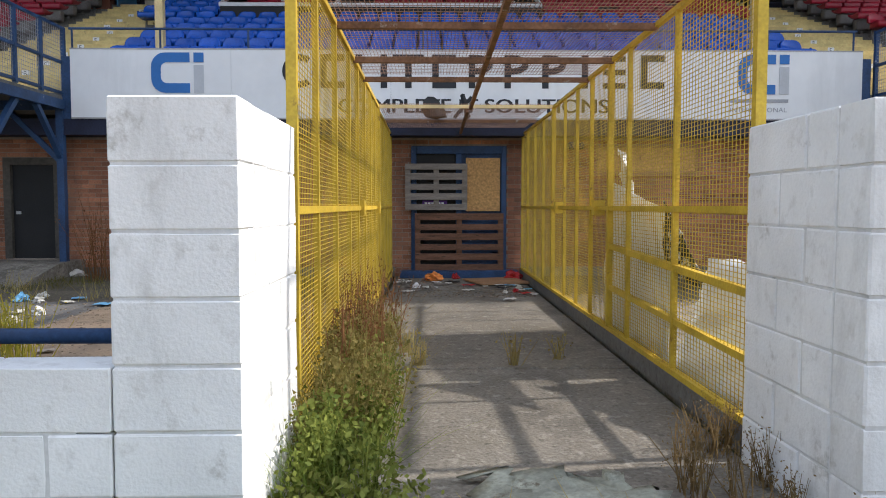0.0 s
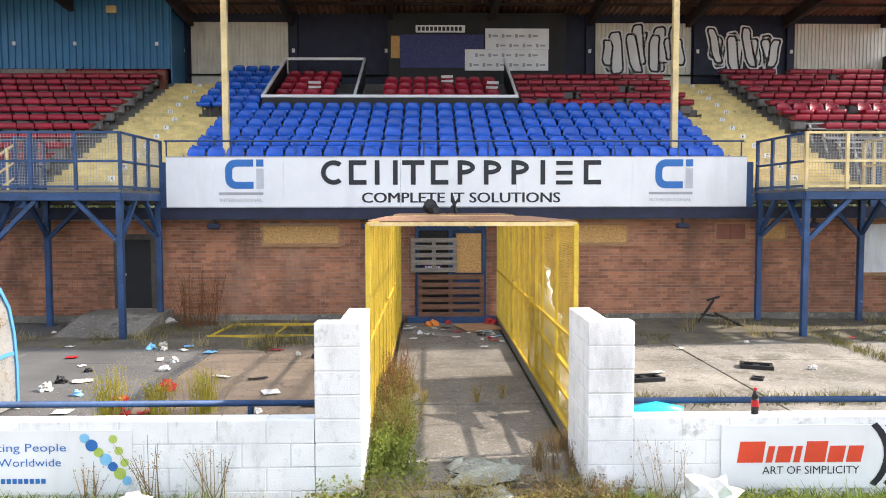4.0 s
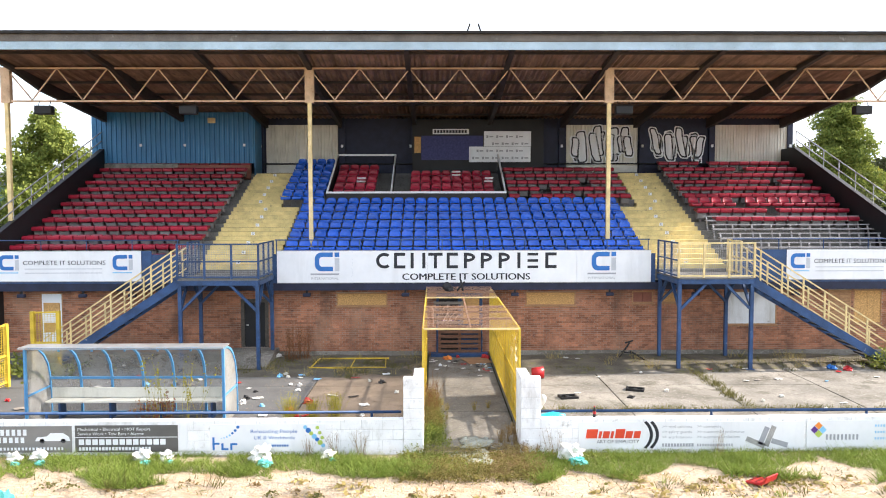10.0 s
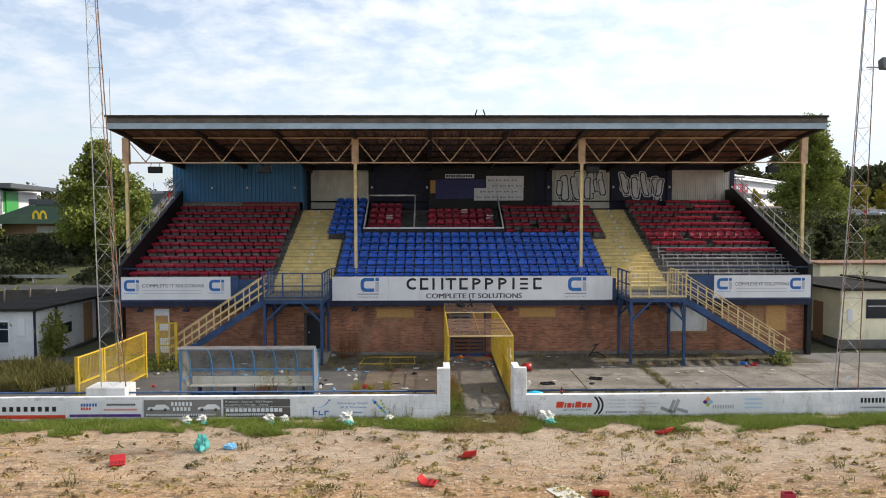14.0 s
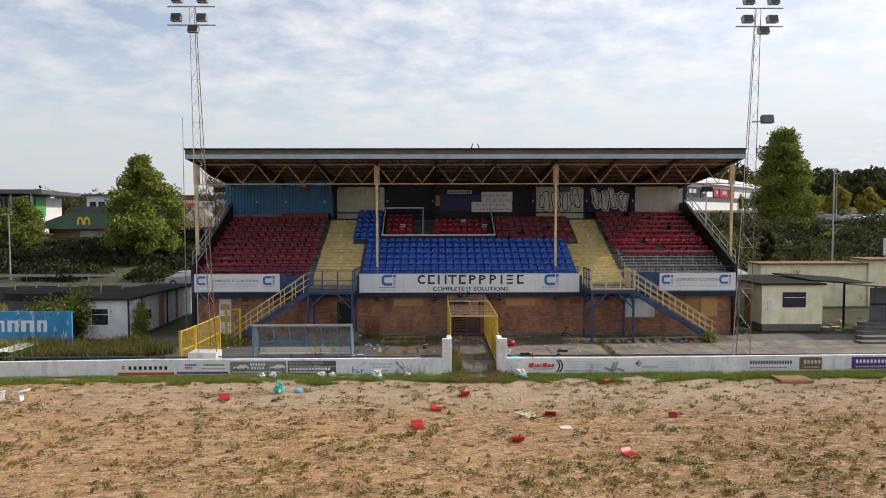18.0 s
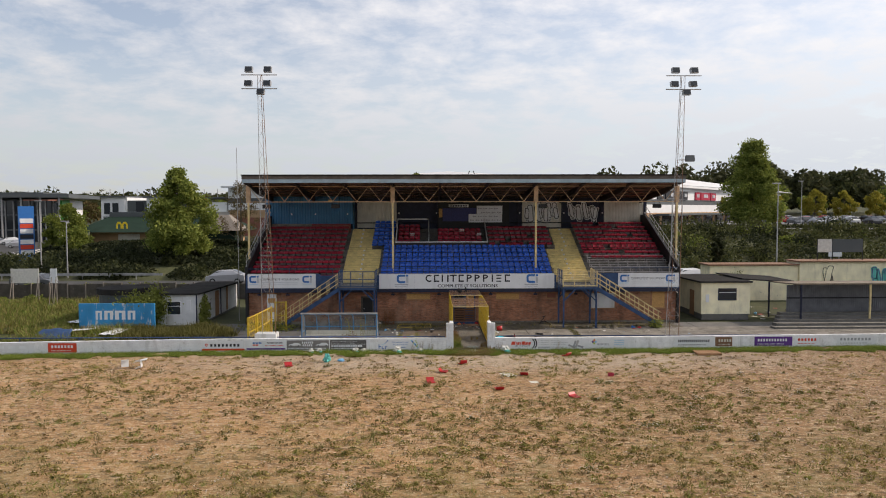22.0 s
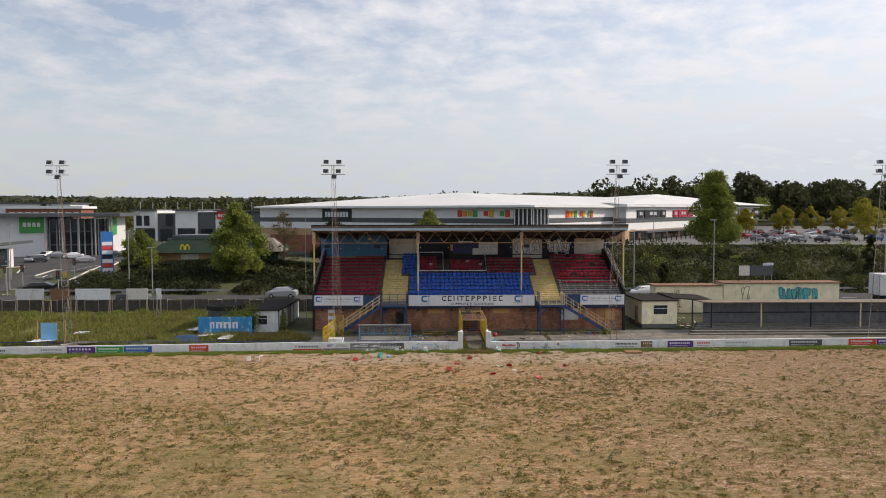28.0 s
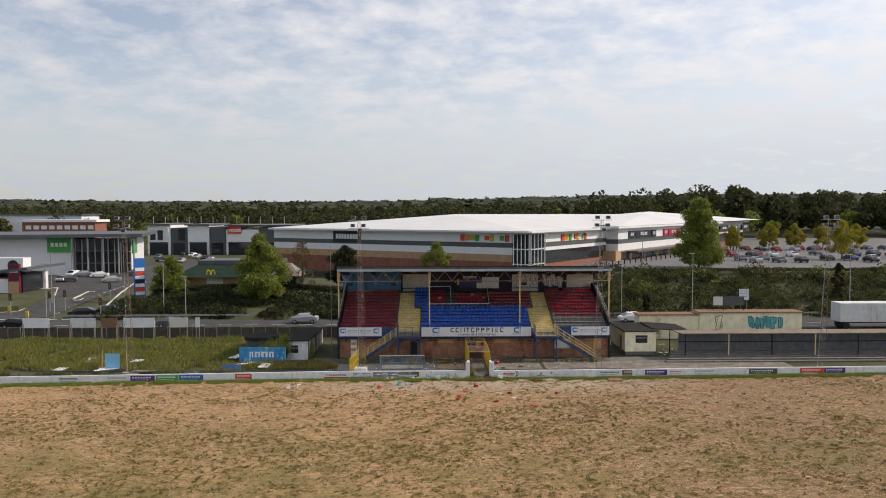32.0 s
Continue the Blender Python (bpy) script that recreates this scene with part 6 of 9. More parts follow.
bm = bmesh.new(); box(bm, 23.3, 24.0, 3.3, 31.6, 26.6, 3.42); part("roof_edge", bm, M["rust"], t)
bm = bmesh.new(); box(bm, 31.5, 23.8, 3.6, 45.7, 26.6, 3.72); part("roof_edge", bm, M["rust"], t)
graffiti("graffiti", 38.2, 42.8, 1.5, 3.2, 23.97, 14, 6, M["purple"], M["teal"], "blue and green graffiti lettering shapes on the cream wall")
graffiti("graffiti", 33.6, 34.9, 1.2, 3.3, 23.97, 3, 1, M["ink"], M["cabin_y"], "black outline graffiti figure on the cream wall")
t = thing("scoreboard_frame", "dark scaffold frame with a board on it", "frame", at=(34.0, 25.5, 3.72))
for x in (0, 1.4, 4.2):
    bm = bmesh.new(); bar(bm, (x, 0, 0), (x, 0, 2.0), 0.07); part("upright", bm, M["black"], t)
bm = bmesh.new(); box(bm, 1.4, -0.04, 0.7, 4.2, 0.04, 1.9); part("board", bm, M["shed_g"], t)
bm = bmesh.new(); box(bm, 0.0, -0.04, 0.7, 1.3, 0.04, 1.9); part("board", bm, M["litter"], t)
t = thing("box_trailer", "dirty white lorry box trailer", "trailer", at=(53.5, 29.0, 0.5))
bm = bmesh.new(); box(bm, 0, 0, 1.0, 11, 2.5, 3.7); part("box_body", bm, M["cabin_w"], t, bevel=0.04)
for x in (1.0, 8.6, 9.8):
    bm = bmesh.new(); rod(bm, (x, 0.1, 0.5), (x, 2.4, 0.5), 0.5, 14); part("wheel", bm, M["rubber"], t)
bm = bmesh.new(); box(bm, 0.3, 0.5, 0.8, 10.7, 2.0, 1.0); part("chassis", bm, M["black"], t)

# ---- boundary fence and old boards at the left ----
t = thing("boundary_fence", "dark weathered close-boarded fence along the road", "fence")
for i in range(44):
    x = -88 + i * 1.65
    if x > -16.5:
        break
    bm = bmesh.new(); box(bm, x, 26.0, terrain(x, 26) - 0.1, x + 1.6, 26.05, terrain(x, 26) + 1.35 + 0.06 * math.sin(i * 2.1)); part("fence_panel", bm, M["fence"], t)
    bm = bmesh.new(); bar(bm, (x, 25.95, 0), (x, 25.95, terrain(x, 26) + 1.5), 0.09); part("fence_post", bm, M["wood_g"], t)
for x, w, m in ((-58.7, 3.5, "white_b"), (-52.4, 3.3, "cabin_w"), (-48.4, 2.2, "rust"), (-45.4, 4.1, "white_b"), (-39.4, 2.5, "litter"), (-35.9, 0.6, "white_b")):
    t = thing("old_hoarding", "weathered blank advertising board on posts", "hoarding", "old boards", at=(x, 24.3, 0))
    bm = bmesh.new(); box(bm, 0, 0, 1.9, w, 0.05, 3.2); part("board", bm, M[m], t)
    for xx in (0.1, w - 0.1):
        bm = bmesh.new(); bar(bm, (xx, 0.09, 0), (xx, 0.09, 3.25), 0.08); part("post", bm, M["wood_g"], t)
        bm = bmesh.new(); bar(bm, (xx, 0.1, 2.6), (xx + 0.3, -1.1, 0), 0.05); part("prop", bm, M["wood_g"], t)

# ---- roads and car parks ----
def sheet(name, xs, ys, lift, material, label, category):
    v = [(x, y, terrain(x, y) + lift) for y in ys for x in xs]
    w = len(xs)
    f = [(j * w + i, j * w + i + 1, (j + 1) * w + i + 1, (j + 1) * w + i) for j in range(len(ys) - 1) for i in range(w - 1)]
    return tagged(put(name, mesh_of(name, v, f, material)), label, category, kind="structure")


sheet("road", [-180 + i * 4 for i in range(91)], [30 + i for i in range(11)], 0.06, M["asphalt"], "grey asphalt road behind the stand", "road")
sheet("side_road", [-86 + i * 2 for i in range(11)], [40.5 + i * 2.5 for i in range(50)], 0.07, M["asphalt"], "side road to the retail park", "road")
sheet("retail_car_park", [-140 + i * 3 for i in range(19)], [78 + i * 3 for i in range(29)], 0.055, M["asphalt"], "asphalt car park of the retail park", "car park")
sheet("car_park", [24 + i * 4 for i in range(44)], [74 + i * 4 for i in range(46)], 0.09, mat("pale_asphalt", (0.14, 0.14, 0.138), 0.9, var=0.2, scale=0.2, fine=10, dirt=(0.14, 0.14, 0.135), dirt_at=0.6), "large grey car park with rows of parked cars", "car park")
bm = bmesh.new()
for i in range(60):
    x = -120 + i * 4
    box(bm, x, 34.95, terrain(x, 35) + 0.066, x + 2, 35.07, terrain(x, 35) + 0.072)
structure("road_markings", bm, M["white"], "white dashed line along the road", "marking")
t = thing("guard_rail", "grey steel crash barrier along the road", "barrier")
for a, b, y in ((-30, 12, 28.8), (-62, -32, 41.2), (14, 70, 41.5)):
    bm = bmesh.new(); bar(bm, (a, y, terrain(a, y) + 0.65), (b, y, terrain(b, y) + 0.65), 0.05, 0.28); part("rail", bm, M["galv"], t)
    for i in range(int((b - a) / 3)):
        x = a + i * 3
        bm = bmesh.new(); bar(bm, (x, y + 0.06, terrain(x, y) - 0.1), (x, y + 0.06, terrain(x, y) + 0.7), 0.08); part("post", bm, M["galv"], t)

# ---- cars ----
PAINT = {k: mat("car_paint_" + k, c, 0.25, metal=0.3 if k in ("silver", "grey") else 0.0, var=0.05, bump=0, spec=0.6) for k, c in
         {"white": (0.75, 0.75, 0.75), "black": (0.012, 0.012, 0.014), "silver": (0.42, 0.43, 0.45), "grey": (0.14, 0.15, 0.16), "red": (0.32, 0.02, 0.02), "blue": (0.03, 0.06, 0.16)}.items()}


def car_master(kind):
    c = thing("parked_car", kind + " parked hatchback car", "car", "cars")
    side = [(-2.05, 0.30), (-2.10, 0.62), (-1.95, 0.85), (-1.55, 0.92), (-0.85, 1.40), (0.75, 1.46), (1.55, 1.08), (2.02, 0.95), (2.08, 0.55), (2.02, 0.30)]
    bm = bmesh.new(); prism(bm, side, 'y', -0.86, 0.86); finish(bm)
    for v in bm.verts:
        if v.co.z > 1.2:
            v.co.y *= 0.80
    body = part("body", bm, PAINT[kind], c, bevel=0.05)
    for s in (-1, 1):
        bm = bmesh.new()
        v = [bm.verts.new(p) for p in ((-1.35, s * 0.852, 0.94), (1.40, s * 0.852, 1.02), (0.72, s * 0.728, 1.36), (-0.82, s * 0.728, 1.32))]
        bm.faces.new(v); part("side_window", bm, M["glass_d"], body)
    for x0, z0, x1, z1 in ((-1.60, 0.95, -0.93, 1.39), (1.62, 1.08, 0.84, 1.45)):
        bm = bmesh.new()
        v = [bm.verts.new(p) for p in ((x0, -0.76, z0), (x0, 0.76, z0), (x1, 0.66, z1), (x1, -0.66, z1))]
        bm.faces.new(v); part("windscreen", bm, M["glass_d"], body)
    for x in (-1.3, 1.3):
        for y in (-0.80, 0.80):
            bm = bmesh.new(); rod(bm, (x, y - 0.1, 0.31), (x, y + 0.1, 0.31), 0.31, 14); w = part("wheel", bm, M["rubber"], c)
            bm = bmesh.new(); rod(bm, (x, y - 0.105, 0.31), (x, y + 0.105, 0.31), 0.18, 10); part("hub_cap", bm, M["galv"], w)
    return c


cars = {k: car_master(k) for k in PAINT}
car_used = set()


def park(kind, x, y, turn):
    m = pose(x, y, terrain(x, y) + 0.10, 0, 0, turn)
    if kind in car_used:
        return copy_thing(cars[kind], m)
    car_used.add(kind)
    cars[kind].matrix_basis = m


for kind, x, y, turn in (("white", 26.0, 36.5, 2), ("silver", -23.5, 36.5, 0), ("grey", -42.0, 33.0, 180), ("black", -64.0, 32.5, 178), ("black", -60.0, 44.0, 12), ("black", -56.6, 45.2, 12),
                         ("grey", 47.5, 37.0, 0), ("black", 40.0, 33.0, 180), ("silver", -76.0, 92.0, 20), ("white", -84.0, 104.0, 15), ("silver", -88.0, 94.0, 100), ("grey", -78.0, 110.0, 10),
                         ("black", -70.0, 118.0, 95), ("white", -64.0, 128.0, 95), ("silver", -60.0, 116.0, 90), ("grey", -98.0, 101.0, 90), ("white", -92.0, 108.0, 80)):
    park(kind, x, y, turn)
cr = random.Random(8)
kinds = ["white", "black", "black", "grey", "red", "blue", "black", "grey", "silver", "red", "white"]
for row, (y, n) in enumerate(((98, 13), (104, 12), (120, 14), (126, 14), (146, 14), (152, 12))):
    for i in range(n):
        if cr.random() < 0.38:
            continue
        park(cr.choice(kinds), 62 + i * 5.4 + row * 4 + cr.uniform(-0.3, 0.3) - (6 if row < 2 else 0), y, 90 + cr.uniform(-3, 3) + (180 if i % 2 else 0))

# ---- retail buildings ----
def strip_wall(t, a, b, bands, ground=None, off=0.0):
    """An upright wall in plan from a to b made of horizontal bands (z0, z1, material, name)."""
    a, b = Vector((*a, 0)), Vector((*b, 0))
    d = (b - a).normalized()
    nrm = Vector((d.y, -d.x, 0))
    for z0, z1, m, name in bands:
        bm = bmesh.new()
        q = nrm * (0.12 + off)
        v = [bm.verts.new(p) for p in (a + q, b + q, b - nrm * 0.3, a - nrm * 0.3)]
        lo = [(p.co.x, p.co.y) for p in v]
        for p in v:
            bm.verts.remove(p)
        prism(bm, lo, 'z', z0, z1)
        part(name, finish(bm), m, t)


def along(a, b, k):
    return (a[0] + (b[0] - a[0]) * k, a[1] + (b[1] - a[1]) * k)


t = thing("retail_warehouse", "long white retail warehouse with pale pitched metal roof", "building")
CL, CC, CR = (-44.0, 113.0), (15.5, 76.0), (118.0, 214.0)
BANDS = [(3.0, 6.8, M["redbrick"], "brick_base"), (6.8, 8.3, M["tan"], "tan_band"), (8.3, 9.75, M["shed_w"], "white_band"), (9.75, 10.75, M["shed_g"], "grey_band"), (10.75, 13.3, M["shed_w"], "upper_band")]
strip_wall(t, CL, along(CL, CC, 0.95), BANDS)
strip_wall(t, along(CC, CR, 0.035), CR, [(3.0, 6.2, M["redbrick"], "brick_base"), (6.2, 9.0, M["glass_d"], "glazing"), (9.0, 9.75, M["shed_w"], "white_band"), (9.75, 10.75, M["shed_g"], "grey_band"), (10.75, 13.3, M["shed_w"], "upper_band")])
strip_wall(t, along(CL, CC, 0.95), CC, [(3.0, 12.6, M["glass_d"], "corner_glazing")], off=0.2)
strip_wall(t, CC, along(CC, CR, 0.035), [(3.0, 12.6, M["glass_d"], "corner_glazing")], off=0.2)
for k in range(5):
    p = along(along(CL, CC, 0.95), CC, k / 4)
    bm = bmesh.new(); box(bm, p[0] - 0.1, p[1] - 0.75, 3, p[0] + 0.1, p[1] - 0.55, 12.8); part("mullion", bm, M["shed_w"], t)
    p = along(CC, CR, 0.035 * k / 4)
    bm = bmesh.new(); box(bm, p[0] + 0.3, p[1] - 0.6, 3, p[0] + 0.5, p[1] - 0.4, 12.8); part("mullion", bm, M["shed_w"], t)
for z in (6.3, 9.4, 12.6):
    strip_wall(t, along(CL, CC, 0.95), CC, [(z, z + 0.2, M["shed_w"], "transom")], off=0.45)
    strip_wall(t, CC, along(CC, CR, 0.035), [(z, z + 0.2, M["shed_w"], "transom")], off=0.45)
CB, CRB, RI, RI2 = (26, 190), (70, 240), (2.0, 118.0), (85.0, 205.0)
bm = bmesh.new()
v = {k: bm.verts.new(p) for k, p in {"l": (CL[0] - 1, CL[1] - 1, 13.3), "c": (CC[0], CC[1] - 2, 13.3), "r": (CR[0] + 2, CR[1], 13.3), "i": (*RI, 16.6), "j": (*RI2, 16.2), "b": (-20, 175, 13.3), "e": (90, 260, 13.3)}.items()}
for f in (("l", "c", "i"), ("c", "r", "j", "i"), ("l", "i", "b"), ("i", "j", "e", "b"), ("r", "e", "j")):
    bm.faces.new([v[k] for k in f])
bmesh.ops.recalc_face_normals(bm, faces=bm.faces[:])
part("roof", bm, M["shed_roof"], t)
strip_wall(t, (CL[0] - 1, CL[1] - 1), (CC[0], CC[1] - 2), [(12.9, 13.28, M["shed_w"], "eaves_trim")], off=0.3)
strip_wall(t, (CC[0], CC[1] - 2), (CR[0] + 2, CR[1]), [(12.9, 13.28, M["shed_w"], "eaves_trim")], off=0.3)
# taller second hall that stands forward of the first
UNIT = [(3.0, 7.3, M["glass_d"], "shopfront"), (7.3, 7.6, M["tan"], "tan_band"), (7.6, 9.3, M["shed_w"], "white_band"), (9.3, 10.4, M["shed_g"], "grey_band"), (10.4, 13.1, M["shed_w"], "upper_band")]
strip_wall(t, along(CC, CR, 0.225), along(CC, CR, 0.72), UNIT, off=3.2)
strip_wall(t, along(CC, CR, 0.215), along(CC, CR, 0.235), [(3.0, 7.6, M["tan"], "end_pier")], off=3.3)
strip_wall(t, along(CC, CR, 0.21), along(CC, CR, 0.74), [(13.1, 13.6, M["shed_w"], "eaves_trim")], off=4.4)
bm = bmesh.new()
q0, q1 = along(CC, CR, 0.21), along(CC, CR, 1.06)
v = [bm.verts.new(p) for p in ((q0[0] + 3.4, q0[1] - 2.6, 13.62), (q1[0] + 3.4, q1[1] - 2.6, 13.9), (q1[0] - 34, q1[1] + 22, 14.4), (q0[0] - 8, q0[1] + 26, 14.9), (q0[0] + 30, q0[1] + 62, 17.2))]
for f in ((0, 1, 4), (1, 2, 4), (2, 3, 4), (3, 0, 4)):
    bm.faces.new([v[i] for i in f])
bmesh.ops.recalc_face_normals(bm, faces=bm.faces[:])
part("hall_roof", bm, M["shed_roof"], t)
strip_wall(t, along(CC, CR, 0.26), along(CC, CR, 0.66), [(7.0, 7.4, M["shed_g"], "canopy")], off=6.0)
for i in range(8):
    p = along(CC, CR, 0.24 + i * 0.054)
    bm = bmesh.new(); box(bm, p[0] + 4.2, p[1] - 3.6, terrain(*p) - 0.5, p[0] + 4.6, p[1] - 3.2, 7.0); part("canopy_post", bm, M["tan"], t)


def wall_sign(a, b, k0, k1, z0, z1, base, label, shapes):
    t = thing("shop_sign", label, "sign", "shop signs")
    p, q = along(a, b, k0), along(a, b, k1)
    if base:
        strip_wall(t, p, q, [(z0, z1, base, "board")], off=0.10)
    n = len(shapes)
    for i, m in enumerate(shapes):
        if m is None:
            continue
        s, e = along(p, q, (i + 0.10) / n), along(p, q, (i + 0.88) / n)
        h = (z1 - z0) * (0.34 if base else 0.05 + 0.07 * (i % 3))
        strip_wall(t, s, e, [(z0 + h, z1 - h * 0.7, m, "letter_shape")], off=0.2)
    return t


BRIGHT_SHAPES = [M["logo_r"], M["logo_o"], M["yellow"], M["green"], None, M["logo_r"], M["yellow"], None, M["green"], M["logo_r"]]
wall_sign(CL, CC, 0.772, 0.94, 10.95, 12.4, None, "large multicoloured shop sign shapes on the white wall", BRIGHT_SHAPES)
wall_sign(CC, CR, 0.082, 0.159, 10.75, 12.3, None, "large multicoloured shop sign shapes on the white wall", BRIGHT_SHAPES)
wall_sign(CL, CC, 0.274, 0.392, 10.0, 12.7, M["ink"], "black shop sign with white lettering shapes", [None] + [M["white"]] * 8 + [None])
SA, SB = (CC[0] + 2.7, CC[1] - 2.0), (CR[0] + 2.7, CR[1] - 2.0)
for k0, k1, m in ((0.262, 0.285, "ink"), (0.290, 0.352, "ink"), (0.356, 0.376, "ink"), (0.41, 0.432, "crimson"), (0.436, 0.478, "crimson"), (0.482, 0.508, "crimson"), (0.74, 0.80, "ink"), (0.83, 0.88, "shed_g"), (0.91, 0.97, "ink")):
    wall_sign(SA, SB, k0, k1, 10.45, 12.3, M[m], "dark shop sign board with pale lettering shapes" if m != "crimson" else "red shop sign board with pale lettering shapes", [None, M["logo_grey"], M["logo_grey"], None])

# left retail units
t = thing("retail_unit", "glass fronted retail unit under a grey roof slab", "building")
z0 = 1.0
bm = bmesh.new(); box(bm, -140, 118, z0, -97, 146, 11.0); part("white_block", bm, M["shed_w"], t)
bm = bmesh.new(); box(bm, -97, 120, z0, -84, 146, 10.4); part("glazed_block", bm, M["glass_d"], t)
bm = bmesh.new(); box(bm, -142, 114, 11.0, -80, 148, 11.8); part("roof_slab", bm, M["shed_g"], t)
bm = bmesh.new(); box(bm, -102.6, 117.4, 7.2, -97.1, 117.9, 10.8); part("green_sign", bm, M["green"], t)
for i in range(4):
    bm = bmesh.new(); box(bm, -101.8 + i, 117.3, 8.6, -101.1 + i, 117.35, 9.6); part("letter_shape", bm, M["white"], t)
bm = bmesh.new(); box(bm, -84.0, 122, 6.5, -83.6, 132, 10.6); part("green_sign", bm, M["green"], t)
for i in range(9):
    bm = bmesh.new(); x = -96.8 + i * 1.55; box(bm, x, 119.6, z0, x + 0.25, 119.95, 10.4); part("mullion", bm, M["galv"], t)
for i in range(5):
    bm = bmesh.new(); rod(bm, (-96.5 + i * 3.6, 115, z0), (-96.5 + i * 3.6, 115, 11.0), 0.2, 8); part("column", bm, M["galv"], t)
for z in (4.0, 7.2):
    bm = bmesh.new(); box(bm, -97, 119.7, z, -84, 119.96, z + 0.3); part("transom", bm, M["shed_g"], t)
bm = bmesh.new(); box(bm, -84.0, 121.5, z0, -83.62, 146, 10.6); part("end_wall", bm, M["shed_w"], t)
bm = bmesh.new(); box(bm, -83.6, 123, 6.3, -83.3, 130, 10.4); part("green_sign", bm, M["green"], t)
for i in range(3):
    bm = bmesh.new(); box(bm, -84.0 - 0.2, 119.4, 1.2 + i * 3.0, -83.7, 121.4, 3.9 + i * 3.0); part("corner_window", bm, M["glass_d"], t)
turn = Matrix.Translation((-78.7, 114, 0)) @ Matrix.Rotation(radians(14), 4, 'Z') @ Matrix.Translation((81, -114, 0))
t.matrix_basis = turn
t = thing("retail_unit", "row of white and grey boxy retail units", "building")
for x, w, h, m in ((-109, 8.5, 12.4, "shed_w"), (-100.4, 6.0, 11.4, "shed_g"), (-94.3, 8.0, 12.3, "shed_w"), (-86.2, 6.0, 11.8, "shed_g"), (-80.1, 12.0, 10.8, "shed_w"), (-68.0, 12.0, 11.6, "shed_g")):
    bm = bmesh.new(); box(bm, x, 200, 1.0, x + w - 0.1, 226, h); part("unit", bm, M[m], t)
    bm = bmesh.new(); box(bm, x + 0.8, 199.8, 1.2, x + w - 1, 200, 5.8); part("shopfront", bm, M["glass_d"], t)
    bm = bmesh.new(); box(bm, x + 0.8, 199.4, 5.9, x + w - 1, 200, 6.2); part("canopy", bm, M["shed_g"], t)
for x in (-108, -105.3):
    bm = bmesh.new(); box(bm, x, 199.8, 7.0, x + 1.9, 200, 10.6); part("upper_window", bm, M["glass_d"], t)
bm = bmesh.new(); box(bm, -102.3, 199.6, 7.2, -101.2, 199.9, 11.4); part("white_sign", bm, M["white"], t)
bm = bmesh.new(); box(bm, -97.6, 199.6, 7.0, -95.2, 199.9, 11.0); part("black_sign", bm, M["ink"], t)
bm = bmesh.new(); box(bm, -79.5, 199.5, 9.3, -74.4, 199.9, 12.6); part("red_sign", bm, M["logo_r"], t)
for i in range(6):
    bm = bmesh.new(); box(bm, -78.9 + i * 0.75, 199.44, 10.0, -78.4 + i * 0.75, 199.5, 11.0); part("letter_shape", bm, M["white"], t)
for x0, x1, z in ((-110, -100.6, 12.4), (-95, -85.9, 12.3), (-80.5, -55.5, 12.0)):
    bm = bmesh.new(); box(bm, x0, 198.8, z, x1, 227, z + 0.5); part("roof_slab", bm, M["shed_g"], t)
for i in range(12):
    bm = bmesh.new(); rod(bm, (-112 + i * 4.6, 214, 11), (-112 + i * 4.6, 214, 15.5), 0.12, 6); part("roof_mast", bm, M["galv"], t)
t = thing("coffee_shop", "small white and grey coffee shop with maroon sign block", "building")
bm = bmesh.new(); box(bm, -101, 70.0, 1.0, -86.3, 82, 4.4); part("wall", bm, M["shed_w"], t)
bm = bmesh.new(); box(bm, -86.28, 70.6, 1.0, -84.0, 79, 5.2); part("corner_glazing", bm, M["glass_d"], t)
bm = bmesh.new(); box(bm, -84.0, 78.0, 1.0, -83.6, 79.4, 5.4); part("end_pier", bm, M["shed_w"], t)
bm = bmesh.new(); prism(bm, [(-103, 4.0), (-103, 4.5), (-82.2, 6.6), (-82.2, 6.1)], 'y', 69.0, 84); part("roof", finish(bm), M["shed_g"], t)
bm = bmesh.new(); box(bm, -86.0, 69.2, 1.0, -83.9, 69.9, 7.3); part("sign_block", bm, mat("maroon", (0.12, 0.01, 0.03), 0.5, var=0.1), t)
bm = bmesh.new(); box(bm, -85.9, 69.14, 1.0, -84.0, 69.19, 3.9); part("door_panel", bm, M["tan"], t)
for i in range(5):
    bm = bmesh.new(); box(bm, -85.7 + i * 0.34, 69.12, 5.6, -85.48 + i * 0.34, 69.19, 6.0); part("letter_shape", bm, M["white"], t)
t = thing("drum_sign", "white parapet with a round black sign", "sign", at=(-92.5, 78, 0))
bm = bmesh.new(); box(bm, -8, 0, 4.6, 4.6, 3, 7.9); part("parapet", bm, M["shed_w"], t)
bm = bmesh.new(); rod(bm, (2.6, -0.1, 6.4), (2.6, 0.0, 6.4), 1.1, 20); part("round_sign", bm, M["ink"], t)
t = thing("far_office", "flat-roofed brick office building far behind", "building")
bm = bmesh.new(); box(bm, -174, 235, 1, -144, 246, 13.2); part("wall", bm, M["redbrick"], t)
for i in range(9):
    bm = bmesh.new(); box(bm, -172.5 + i * 3.2, 234.85, 10.2, -170.3 + i * 3.2, 235.0, 11.8); part("window", bm, M["white"], t)
bm = bmesh.new(); box(bm, -175, 234.2, 13.2, -143, 247, 14.2); part("roof_edge", bm, M["shed_w"], t)
t = thing("far_shed", "long pale shed among the trees", "building")
bm = bmesh.new(); box(bm, -226, 300, 1, -180, 320, 15.8); part("wall", bm, M["shed_w"], t)
bm = bmesh.new(); box(bm, -227, 299, 15.8, -179, 321, 16.4); part("roof", bm, M["shed_g"], t)

